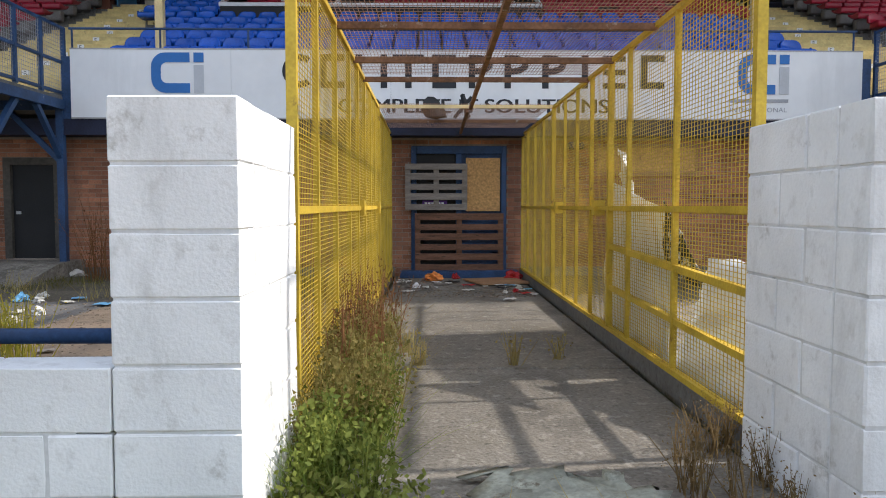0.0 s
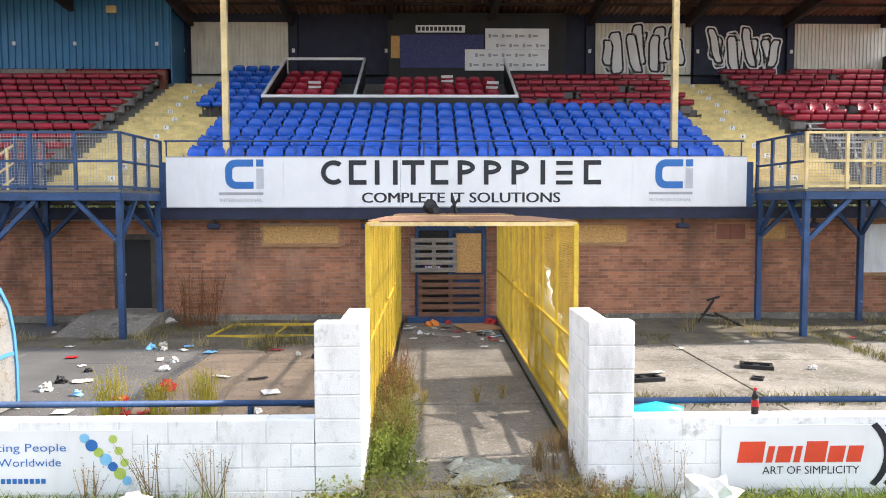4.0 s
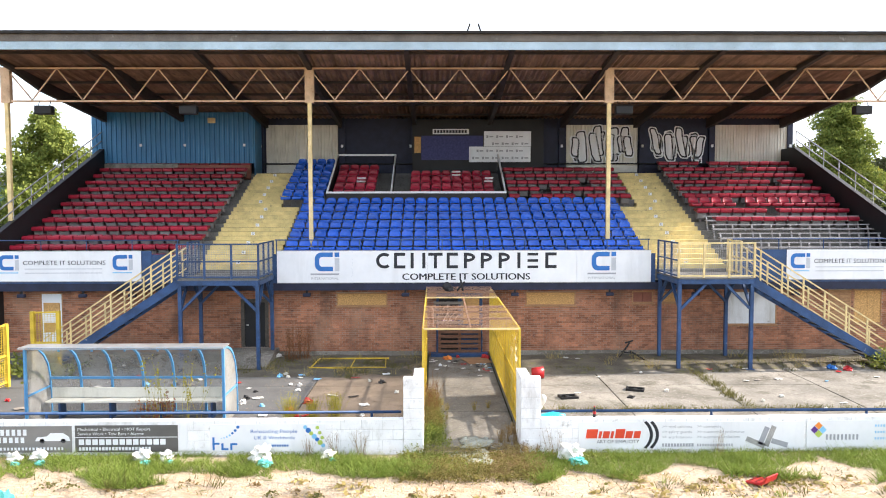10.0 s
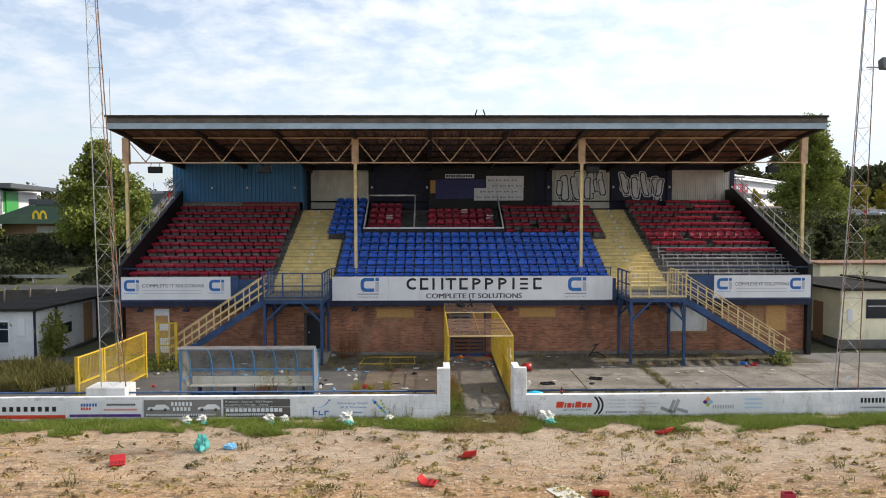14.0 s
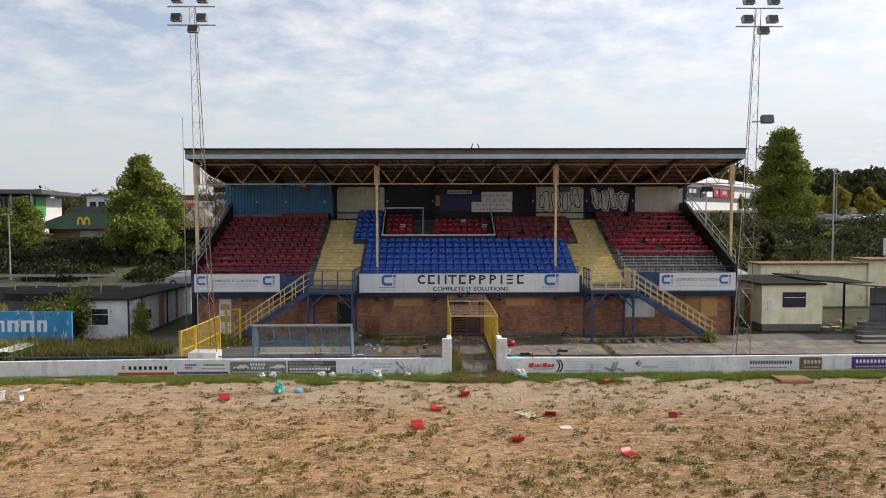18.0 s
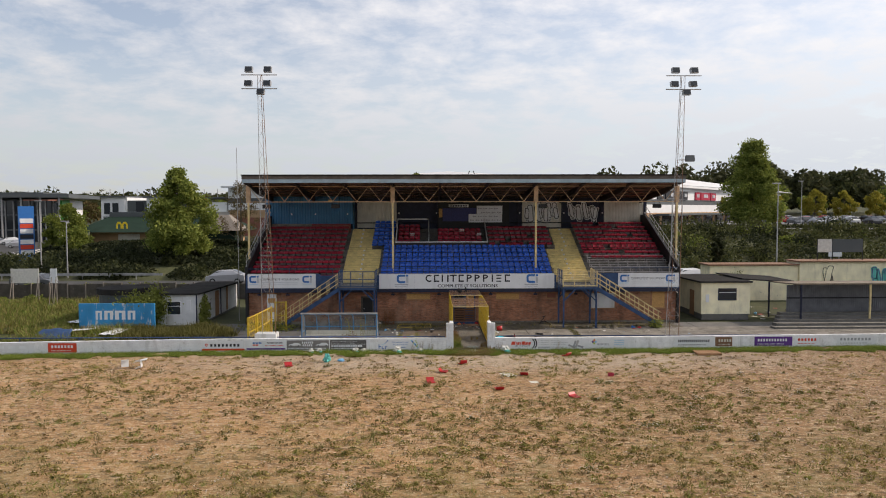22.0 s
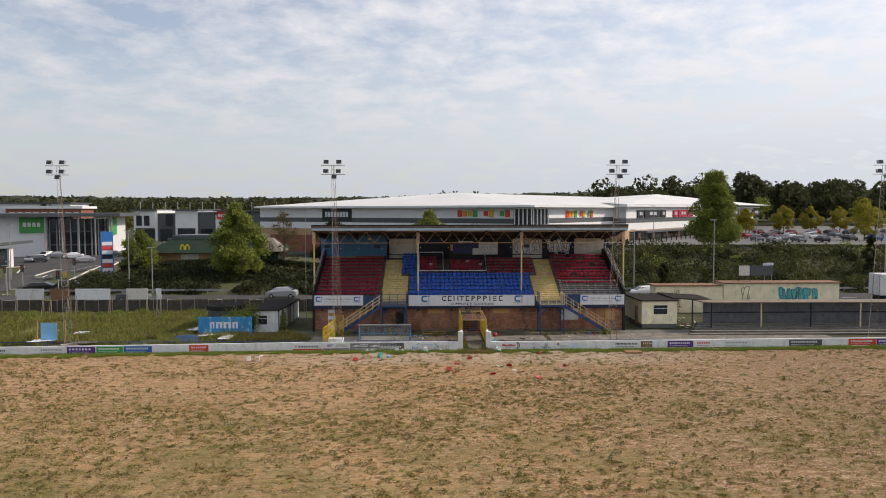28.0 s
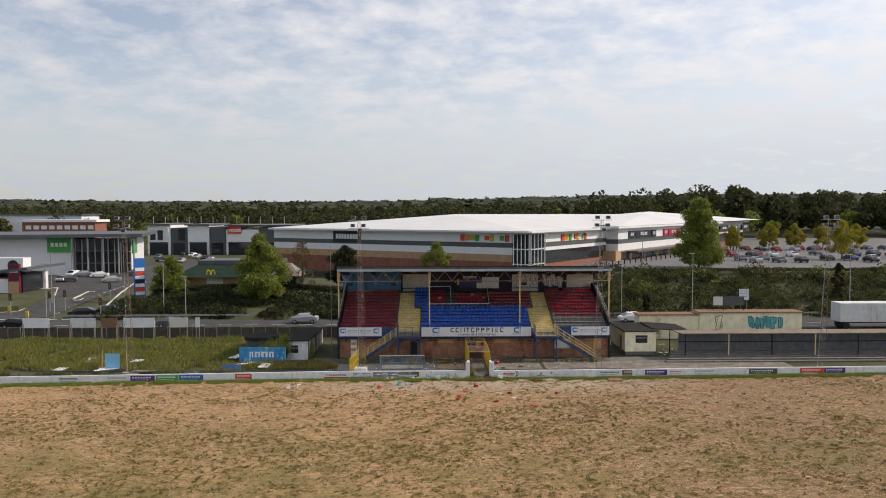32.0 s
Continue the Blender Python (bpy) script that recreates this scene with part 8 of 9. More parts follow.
brick_mesh = {}
for length in (215, 102):
    bm = bmesh.new()
    box(bm, 0, 0, 0, length / 1000, 0.09, 0.065)
    bmesh.ops.bevel(bm, geom=bm.edges[:], offset=0.004, segments=1, affect='EDGES')
    me = bpy.data.meshes.new("brick")
    bm.to_mesh(me); bm.free(); me.materials.append(M["brick"])
    brick_mesh[length] = me
lo, hi = [], []
kr = random.Random(31)
count = 0
for c in range(31):
    z = 0.006 + c * 0.075
    x = X0 - (0.1125 if c % 2 else 0.0)
    while x < X1 - 0.05:
        a, b = max(x, X0), min(x + 0.215, X1)
        x += 0.225
        # cut bricks against openings
        for o in OPEN:
            if z + 0.065 > o[2] + 0.005 and z < o[3] - 0.005:
                if a < o[0] < b:
                    b = o[0]
                elif a < o[1] < b:
                    a = o[1]
        if b - a < 0.03 or not free(a, b, z, z + 0.065):
            continue
        d = kr.uniform(-0.003, 0.003)
        near = (-1.45 < a < -0.2 or 1.45 < a < 2.75) and c > 1 and count < 300
        if near and b - a > 0.21:
            put("brick", brick_mesh[215], wall_front, loc=(a, BY + d - 0.002, z))
            count += 1
        else:
            lo.append((a, BY + d - 0.002, z)); hi.append((b, BY + 0.02, z + 0.065))
tagged(put("brickwork", boxes_mesh("brickwork", lo, hi, M["brick_j"]), wall_front), kind="stuff")

# ---- advertising boards on the touchline wall ----
AY = WALL_Y - 0.012


PITCH_EDGE = 2.1


def low(x, y, z):
    """Height of a thing set down at z, on the pitch or on the apron."""
    return z + (pitch_z(x) if y < PITCH_EDGE else 0.0)


def ad(x0, x1, z0, z1, material, label):
    t = thing("wall_board", label, "sign", "touchline boards", at=(0, 0, min(lean(x0), lean(x1)) - 0.03))
    bm = bmesh.new()
    box(bm, x0, AY, z0, x1, AY + 0.010, z1)
    part("board", bm, material, t)
    return t


def ad_bars(t, x, z, w, h, n, material, fill=0.7):
    bm = bmesh.new(); bars(bm, x, z, w, h, AY - 0.002, n, fill); part("lettering_bars", bm, material, t)


def disc(bm, x, z, r, n=14):
    v = [bm.verts.new((x + r * math.cos(2 * math.pi * i / n), AY - 0.004, z + r * math.sin(2 * math.pi * i / n))) for i in range(n)]
    bm.faces.new(v[::-1])


t = ad(-5.02, -2.55, 0.02, 0.62, M["white"], "white board with blue lettering and dotted swirls")
for i in range(3):
    bm = bmesh.new()
    x = -4.97 + i * 0.19
    box(bm, x, AY - 0.006, 0.06, x + 0.045, AY - 0.002, (0.34, 0.21, 0.21)[i])
    box(bm, x + 0.045, AY - 0.006, (0.18, 0.06, 0.17)[i], x + 0.15, AY - 0.002, (0.22, 0.10, 0.21)[i])
    part("letter_shape", bm, M["logo_b"], t)
for i in range(7):
    a = i / 6
    bm = bmesh.new(); disc(bm, -4.78 + 0.36 * a, 0.32 + 0.24 * a * a, 0.012 + 0.022 * a); part("dot", bm, (M["logo_l"], M["logo_b"])[i > 3], t)
    bm = bmesh.new(); disc(bm, -2.98 + 0.38 * a, 0.55 - 0.40 * a, 0.045 + 0.012 * (i % 2)); part("dot", bm, (M["logo_l"], M["logo_b"], M["logo_g"])[i % 3], t)
for i in range(3):
    bm = bmesh.new(); disc(bm, -2.72 + 0.05 * i, 0.54 - 0.11 * i, 0.04); part("dot", bm, M["logo_g"], t)
words("Relocating People", -4.15, AY - 0.004, 0.43, 0.075, M["logo_b"], t, width=1.0)
words("UK & Worldwide", -4.08, AY - 0.004, 0.29, 0.075, M["logo_b"], t, width=0.88)
ad_bars(t, -3.75, 0.13, 0.42, 0.045, 8, M["logo_b"])
bm = bmesh.new(); box(bm, -5.69, AY, 0.03, -5.50, AY + 0.01, 0.63); tagged(part("blank_board", bm, M["white"]), "narrow blank white strip fixed to the wall", "sign")

t = ad(-7.90, -5.71, 0.03, 0.61, mat("board_dark_grey", (0.10, 0.095, 0.09), 0.5, var=0.12), "dark grey garage advert with white lettering")
words("Mechanical \u2022 Electrical \u2022 MOT Repairs", -7.84, AY - 0.004, 0.50, 0.062, M["white"], t, width=1.55)
words("Service Work \u2022 Tow Bars \u2022 Alarms", -7.84, AY - 0.004, 0.40, 0.062, M["white"], t, width=1.40)
bm = bmesh.new(); box(bm, -7.9, AY - 0.004, 0.345, -5.71, AY - 0.001, 0.36); part("rule", bm, M["white"], t)
ad_bars(t, -7.82, 0.19, 1.88, 0.12, 13, M["white"], 0.78)
ad_bars(t, -7.82, 0.07, 1.55, 0.07, 22, M["white"])
t = ad(-10.5, -7.97, 0.03, 0.60, mat("board_mid_grey", (0.20, 0.19, 0.18), 0.5, var=0.12), "grey limousine hire advert with two car pictures")
for x in (-10.4, -8.75):
    bm = bmesh.new()
    prism(bm, [(x, 0.28), (x + 0.05, 0.36), (x + 0.25, 0.38), (x + 0.33, 0.45), (x + 0.6, 0.45), (x + 0.72, 0.37), (x + 0.75, 0.28)], 'y', AY - 0.004, AY - 0.001); part("car_picture", finish(bm), M["white"], t)
    for xx in (0.15, 0.6):
        bm = bmesh.new(); disc(bm, x + xx, 0.28, 0.05); part("wheel_picture", bm, M["ink"], t)
ad_bars(t, -9.6, 0.40, 0.72, 0.13, 6, M["white_b"], 0.6)
ad_bars(t, -9.55, 0.24, 0.62, 0.12, 5, M["white_b"], 0.6)
ad_bars(t, -10.42, 0.08, 2.3, 0.06, 30, M["white_b"], 0.55)
t = ad(-12.96, -10.55, 0.03, 0.60, M["white"], "white hire company board with dark lower band")
bm = bmesh.new(); box(bm, -12.92, AY - 0.004, 0.05, -10.6, AY - 0.001, 0.14); part("dark_band", bm, M["purple"], t)
ad_bars(t, -12.55, 0.40, 0.55, 0.10, 6, M["logo_b"]); ad_bars(t, -12.55, 0.28, 0.35, 0.09, 4, M["logo_r"]); ad_bars(t, -11.7, 0.42, 0.95, 0.07, 12, M["ink"]); ad_bars(t, -11.8, 0.26, 1.1, 0.06, 16, M["logo_r"], 0.55)
t = ad(-15.6, -13.05, 0.02, 0.60, M["white"], "white board with black lettering bars and a red band")
bm = bmesh.new(); box(bm, -15.6, AY - 0.004, 0.02, -13.05, AY - 0.001, 0.14); part("red_band", bm, M["logo_r"], t)
ad_bars(t, -15.1, 0.26, 1.85, 0.16, 8, M["ink"], 0.55)
bm = bmesh.new(); ring(bm, -15.32, 0.36, 0.09, 0.04, AY - 0.002, 20, 340, 14); part("mark", bm, M["logo_r"], t)

t = ad(2.91, 7.80, 0.02, 0.625, M["white"], "white engineering board with red lettering bars and black curves")
for i, (x, w) in enumerate(((3.06, 0.24), (3.33, 0.06), (3.42, 0.14), (3.59, 0.06), (3.69, 0.20), (3.91, 0.15), (4.09, 0.14))):
    bm = bmesh.new()
    h = 0.20 if i in (0, 4) else 0.155
    prism(bm, [(x, 0.27), (x + w, 0.27), (x + w + 0.03, 0.27 + h), (x + 0.03, 0.27 + h)], 'y', AY - 0.005, AY - 0.001)
    part("letter_shape", finish(bm), M["logo_r"], t)
words("ART OF SIMPLICITY", 3.30, AY - 0.004, 0.16, 0.075, M["ink"], t, width=0.92)
for dx in (0.0, 0.13):
    bm = bmesh.new()
    for i in range(8):
        a0, a1 = radians(-38 + i * 9.5), radians(-38 + (i + 1) * 9.5)
        v = [bm.verts.new((3.83 + dx + r * math.cos(a), AY - 0.004, 0.34 + 0.72 * r * math.sin(a))) for r, a in ((0.62, a0), (0.69, a0), (0.69, a1), (0.62, a1))]
        bm.faces.new(v)
    bmesh.ops.recalc_face_normals(bm, faces=bm.faces[:])
    part("curve", bm, M["ink"], t)
for i, (a, b) in enumerate((("tool cabinets", "conveyors"), ("safety guards", "customised enclosures"), ("workstations", "automated solutions"))):
    z = 0.49 - i * 0.115
    words(">> " + a, 4.72, AY - 0.004, z, 0.062, M["grey_ink"], t, width=0.64)
    words(">> " + b, 5.48, AY - 0.004, z, 0.062, M["grey_ink"], t, width=(0.52, 1.02, 0.92)[i])
ad_bars(t, 4.72, 0.08, 0.70, 0.07, 11, M["grey_ink"]); ad_bars(t, 5.48, 0.085, 0.80, 0.055, 14, M["grey_ink"], 0.5)
for i, (x0, z0, x1, z1) in enumerate(((6.55, 0.25, 6.95, 0.08), (6.85, 0.12, 7.0, 0.50), (6.98, 0.08, 7.15, 0.52), (7.10, 0.20, 7.45, 0.10))):
    bm = bmesh.new(); bar(bm, (x0, AY - 0.004, z0), (x1, AY - 0.004, z1), 0.006, 0.11, up=(0, 0, 1)); part("picture_shape", bm, (M["galv"], M["grey_ink"])[i % 2], t)
t = ad(7.86, 10.20, 0.04, 0.625, M["white"], "white care company board with a coloured diamond mark")
for i, (dx, dz, m) in enumerate(((-0.09, 0, "purple"), (0, 0.09, "logo_o"), (0.09, 0, "logo_l"), (0, -0.09, "logo_g"))):
    bm = bmesh.new()
    cx, cz = 8.12 + dx, 0.42 + dz
    prism(bm, [(cx - 0.085, cz), (cx, cz - 0.085), (cx + 0.085, cz), (cx, cz + 0.085)], 'y', AY - 0.005, AY - 0.001); part("diamond", finish(bm), M[m], t)
ad_bars(t, 8.28, 0.20, 0.75, 0.12, 9, M["grey_ink"], 0.5)
for z in (0.48, 0.34, 0.20):
    ad_bars(t, 9.35, z, 0.6, 0.05, 10, M["logo_l"], 0.5)
for x0, x1, m, label, n, inkm in ((13.04, 15.5, "white", "white garage board with small dark lettering bars", 16, "ink"), (15.52, 16.56, "rust", "faded orange patterned board", 5, "cream"), (17.93, 20.25, "purple", "dark blue travel board with white lettering bars", 11, "white"),
                                 (20.4, 21.9, "white_b", "pale board with red marks", 6, "logo_r"), (23.0, 25.45, "white", "white board with green mark and grey lettering bars", 9, "grey_ink"), (28.9, 31.9, "shed_g", "dark board with pale lettering bars", 12, "white_b"),
                                 (34.3, 36.8, "logo_r", "red board with white lettering bars", 12, "white"), (36.85, 39.1, "purple", "purple board with white lettering bars", 9, "white"), (-43.1, -40.7, "white", "white board with dark lettering bars", 11, "ink"),
                                 (-38.1, -35.7, "white", "white board with grey lettering bars", 9, "grey_ink"), (-35.6, -33.1, "purple", "purple and white board", 7, "white"), (-33.0, -30.65, "green", "green board with white lettering bars", 10, "white"),
                                 (-30.6, -28.1, "logo_b", "blue board with white lettering bars", 14, "white"), (-28.0, -25.6, "white", "plain white board", 3, "white_b"), (-24.8, -23.1, "logo_r", "red board with white lettering bars", 7, "white")):
    t = ad(x0, x1, 0.06, 0.62, M[m], label)
    ad_bars(t, x0 + 0.2, 0.33, (x1 - x0) * 0.8, 0.16, n, M[inkm], 0.6)
    ad_bars(t, x0 + 0.2, 0.14, (x1 - x0) * 0.7, 0.06, n * 2, M[inkm], 0.5)


# ---- litter and loose things ----
def crumpled(name, label, category, x, y, z, size, material, seed, flat=0.5, group=""):
    """A crumpled lump of sheet or rag."""
    t = thing(name, label, category, group, at=(x, y, low(x, y, z)))
    bm = bmesh.new()
    bmesh.ops.create_icosphere(bm, subdivisions=3, radius=1.0)
    for v in bm.verts:
        d = 0.62 + 0.5 * noise.noise(v.co * 1.7 + Vector((seed, 0, 0))) + 0.28 * noise.noise(v.co * 4.1 + Vector((0, seed, 0)))
        v.co = Vector((v.co.x * d * size[0], v.co.y * d * size[1], max(0.0, (v.co.z * d + flat) * size[2])))
    part("lump", bm, material, t)
    return t


def flat_sheet(name, label, category, x, y, z, w, d, turn, material, group="", lift=0.03, seed=0):
    t = thing(name, label, category, group, at=(x, y, low(x, y, z)))
    t.rotation_euler = (0, 0, radians(turn))
    bm = bmesh.new()
    bmesh.ops.create_grid(bm, x_segments=6, y_segments=5, size=0.5)
    for v in bm.verts:
        v.co = Vector((v.co.x * w, v.co.y * d, 0.006 + lift * (0.5 + 0.5 * noise.noise(Vector((v.co.x * 4 + seed, v.co.y * 4, seed))))))
    r = bmesh.ops.extrude_face_region(bm, geom=bm.faces[:])
    for v in [g for g in r["geom"] if isinstance(g, bmesh.types.BMVert)]:
        v.co.z += 0.004
    part("sheet", finish(bm), material, t)
    return t


def bucket_seat(x, y, turn, tilt, label="torn-off red moulded plastic seat lying on the pitch"):
    t = thing("loose_seat", label, "seat", "torn-off seats", at=(x, y, low(x, y, 0.02)))
    t.rotation_euler = (radians(tilt), 0, radians(turn))
    t.scale = (1.0, 1.0, 0.95)
    bm = bmesh.new()
    prism(bm, [(-0.19, 0.0), (-0.21, 0.05), (0.10, 0.06), (0.16, 0.09), (0.24, 0.20), (0.265, 0.19), (0.20, 0.06), (0.13, 0.0)], 'x', -0.20, 0.20)
    finish(bm)
    s = part("seat_shell", bm, M["red_p"], t, bevel=0.012)
    for i in range(4):
        for j in range(2):
            bm = bmesh.new(); box(bm, -0.15 + i * 0.09, -0.16 + j * 0.13, 0.061, -0.11 + i * 0.09, -0.12 + j * 0.13, 0.066); part("drain_hole", bm, M["black"], s)


for i, (x, y) in enumerate(((-9.59, -2.01), (-0.06, -1.63), (-1.13, -3.63), (-1.81, -5.95), (1.44, -7.41), (3.02, -4.43), (6.10, 0.45), (4.74, -9.0))):
    bucket_seat(x, y, (20, 200, 75, 15, 190, 170, 215, 30)[i], (0, 12, 0, 6, -4, 0, 8, 0)[i])
for i, (x, y, s, m) in enumerate(((-6.3, 1.82, 0.28, "litter"), (-5.85, 1.85, 0.22, "litter"), (-3.83, 1.75, 0.36, "litter"), (2.65, 1.8, 0.40, "litter"), (-9.0, 1.8, 0.22, "litter"), (-8.5, 1.85, 0.25, "litter"), (-2.45, 1.9, 0.2, "litter"))):
    crumpled("rubbish_sack", "burst white rubbish sack in the grass by the wall", "rubbish bag", x, y, 0.05, (s, s * 0.8, s * 0.72), M[m], i * 3.1, 0.55, "rubbish sacks")
    crumpled("teal_rag", "teal plastic rag beside a rubbish sack", "rag", x + 0.12, y - s * 0.75, 0.03, (s * 0.6, s * 0.4, s * 0.35), M["teal"], i * 2.3, 0.4, "teal rags")
crumpled("teal_sack", "teal plastic sack standing on the pitch edge", "rubbish bag", -7.65, -0.9, 0.0, (0.26, 0.24, 0.40), M["teal"], 5.2, 0.5)
crumpled("blue_rag", "blue and white packaging on the pitch edge", "litter", -6.9, -0.7, 0.0, (0.25, 0.2, 0.14), M["logo_l"], 7.7, 0.4)
flat_sheet("plywood_offcut", "pale plywood sheet lying on the pitch", "board", 2.19, -4.32, 0.0, 0.55, 0.9, 25, M["cream"], lift=0.01)
flat_sheet("plywood_offcut", "pale scrap board on the pitch", "board", 3.3, -6.0, 0.0, 0.4, 0.4, 10, M["cream"], lift=0.01)
t = thing("wooden_pallet", "faded pinkish wooden pallet lying by the wall", "pallet", at=(14.4, 0.6, low(14.4, 0.6, 0.02)))
for i in range(6):
    bm = bmesh.new(); box(bm, -0.7, -0.5 + i * 0.17, 0.09, 0.7, -0.38 + i * 0.17, 0.115); part("slat", bm, M["wood"], t)
for y in (-0.5, -0.05, 0.4):
    bm = bmesh.new(); box(bm, -0.7, y, 0, 0.7, y + 0.1, 0.09); part("bearer", bm, M["wood"], t)
t = thing("plastic_crate", "pink plastic crate lying on the pitch", "crate", at=(7.42, -4.78, low(7.42, -4.78, 0.0)))
t.scale = (0.62, 0.62, 0.62)
pink = mat("pink_plastic", (0.40, 0.03, 0.06), 0.5, var=0.1)
for a in ((-0.22, -0.16, 0, 0.22, 0.16, 0.02), (-0.22, -0.16, 0.02, -0.20, 0.16, 0.26), (0.20, -0.16, 0.02, 0.22, 0.16, 0.26), (-0.2, -0.16, 0.02, 0.2, -0.14, 0.26), (-0.2, 0.14, 0.02, 0.2, 0.16, 0.26)):
    bm = bmesh.new(); box(bm, *a); part("crate_side", bm, pink, t)
# broken white garden chairs
for i, (x, y, r) in enumerate(((-18.6, -1.7, 20), (-17.9, -2.1, 100))):
    t = thing("plastic_chair", "overturned white plastic garden chair", "chair", "garden chairs", at=(x, y, low(x, y, 0.2)))
    t.scale = (0.8, 0.8, 0.8)
    t.rotation_euler = (radians(80), 0, radians(r))
    bm = bmesh.new(); box(bm, -0.24, -0.24, 0.38, 0.24, 0.24, 0.42); part("seat", bm, M["white"], t, bevel=0.01)
    bm = bmesh.new(); box(bm, -0.24, 0.20, 0.42, 0.24, 0.25, 0.82); part("backrest", bm, M["white"], t, bevel=0.01)
    for xx in (-0.22, 0.22):
        for yy in (-0.22, 0.22):
            bm = bmesh.new(); bar(bm, (xx, yy, 0), (xx, yy, 0.38), 0.04); part("leg", bm, M["white"], t)
# things behind the wall, right of the tunnel
t = thing("paddling_pool", "bright turquoise plastic pool leaning behind the wall", "pool", at=(2.42, 2.60, 0.0))
bm = bmesh.new()
for i in range(24):
    a, b = 2 * math.pi * i / 24, 2 * math.pi * (i + 1) / 24
    bm.faces.new([bm.verts.new(p) for p in ((0.25 * math.cos(a), 0.12 * math.sin(a), 0), (0.25 * math.cos(b), 0.12 * math.sin(b), 0), (0.27 * math.cos(b), 0.13 * math.sin(b), 0.66), (0.27 * math.cos(a), 0.13 * math.sin(a), 0.66))])
    bm.faces.new([bm.verts.new(p) for p in ((0.27 * math.cos(a), 0.13 * math.sin(a), 0.66), (0.27 * math.cos(b), 0.13 * math.sin(b), 0.66), (0.0, 0.0, 0.72))])
bmesh.ops.remove_doubles(bm, verts=bm.verts[:], dist=0.001)
part("tub", finish(bm), M["aqua"], t, smooth=True)
t = thing("cola_bottle", "dark cola bottle with red label on the wall", "bottle", at=(3.27, 2.31, 3 * C))
bm = bmesh.new(); rod(bm, (0, 0, 0), (0, 0, 0.15), 0.034, 12); rod(bm, (0, 0, 0.15), (0, 0, 0.22), 0.034, 12, 0.013); part("bottle_body", bm, M["black"], t, smooth=True)
bm = bmesh.new(); rod(bm, (0, 0, 0.07), (0, 0, 0.13), 0.036, 12); part("bottle_label", bm, M["red_p"], t)
bm = bmesh.new(); rod(bm, (0, 0, 0.22), (0, 0, 0.245), 0.016, 10); part("cap", bm, M["red_p"], t)
t = thing("red_bucket", "red plastic bucket lying on its side", "bucket", at=(2.96, 8.86, 0.17))
bm = bmesh.new(); rod(bm, (-0.18, 0, 0), (0.18, 0, 0), 0.14, 14, 0.18); part("pail", bm, M["red_p"], t, smooth=True)
for i, (x, y, turn) in enumerate(((3.47, 6.5, 10), (5.53, 7.29, -20), (14.1, 5.2, 30), (5.2, 6.5, 60))):
    t = thing("broken_seat_frame", "broken black plastic seat frame on the concrete", "frame", "broken seat frames", at=(x, y, 0.0))
    t.rotation_euler = (0, 0, radians(turn))
    s = 1.0 if i < 3 else 0.5
    for a in ((-0.25, -0.16, 0.0, 0.25, -0.11, 0.06), (-0.25, 0.12, 0.0, 0.25, 0.17, 0.06), (-0.25, -0.11, 0.0, -0.20, 0.12, 0.08), (0.20, -0.11, 0.0, 0.25, 0.12, 0.05), (-0.05, -0.11, 0.01, 0.05, 0.12, 0.04)):
        bm = bmesh.new(); box(bm, *[v * s for v in a]); part("bar", bm, M["black"], t)
t = thing("burnt_frame", "burnt black chair frame stuck in the ground", "frame", at=(6.45, 11.7, 0.0))
t.scale = (0.72, 0.72, 0.72)
for a, b in (((-0.35, 0, 0.05), (0.15, 0.1, 0.75)), ((-0.25, 0.1, 0.3), (0.25, 0, 0.25)), ((-0.1, 0, 0.75), (0.3, 0.05, 0.85)), ((0.15, 0, 0.35), (0.75, -0.9, 0.03))):
    bm = bmesh.new(); bar(bm, a, b, 0.06); part("bar", bm, M["black"], t)
M["tarp"] = mat("green_tarpaulin", (0.29, 0.30, 0.25), 0.6, var=0.35, scale=5, dirt=(0.12, 0.10, 0.07), dirt_at=0.56)
# white sheets and a patterned cloth leaning on the tunnel
def drape(name, label, category, corners, material, seed, bulge=0.12, n=12):
    t = thing(name, label, category)
    bm = bmesh.new()
    a, b, c, d = [Vector(p) for p in corners]
    grid = []
    for i in range(n + 1):
        row = []
        for j in range(n + 1):
            u, v = i / n, j / n
            p = a.lerp(b, u).lerp(d.lerp(c, u), v)
            k = noise.noise(Vector((u * 3 + seed, v * 3, seed))) + 0.5 * noise.noise(Vector((u * 7, v * 7 + seed, 1)))
            p += Vector((abs(k) * bulge, k * bulge * 0.4, k * bulge * 0.25))
            p.z = max(p.z, 0.02 if p.y > 2.3 else -0.1)
            row.append(bm.verts.new(p))
        grid.append(row)
    for i in range(n):
        for j in range(n):
            bm.faces.new((grid[i][j], grid[i + 1][j], grid[i + 1][j + 1], grid[i][j + 1]))
    ob = part("cloth", bm, material, t, smooth=True)
    ob.modifiers.new("thick", 'SOLIDIFY').thickness = 0.006
    return t


drape("white_sheeting", "torn white plastic sheeting leaning against the tunnel side", "sheet", ((1.86, 6.9, 0.02), (1.86, 4.9, 0.02), (1.90, 5.0, 1.15), (1.88, 6.8, 1.45)), M["white_b"], 3)
drape("white_sheeting", "upright roll of white sheeting behind the tunnel mesh", "sheet", ((1.95, 6.75, 1.0), (1.95, 6.25, 0.9), (1.93, 6.3, 1.5), (1.95, 6.7, 1.75)), M["white_b"], 8, 0.2)
drape("white_sheeting", "white sheeting slumped on the ground outside the tunnel", "sheet", ((1.88, 4.9, 0.02), (1.92, 3.4, 0.02), (2.4, 3.5, 0.75), (2.1, 4.8, 0.85)), M["white_b"], 5, 0.15)
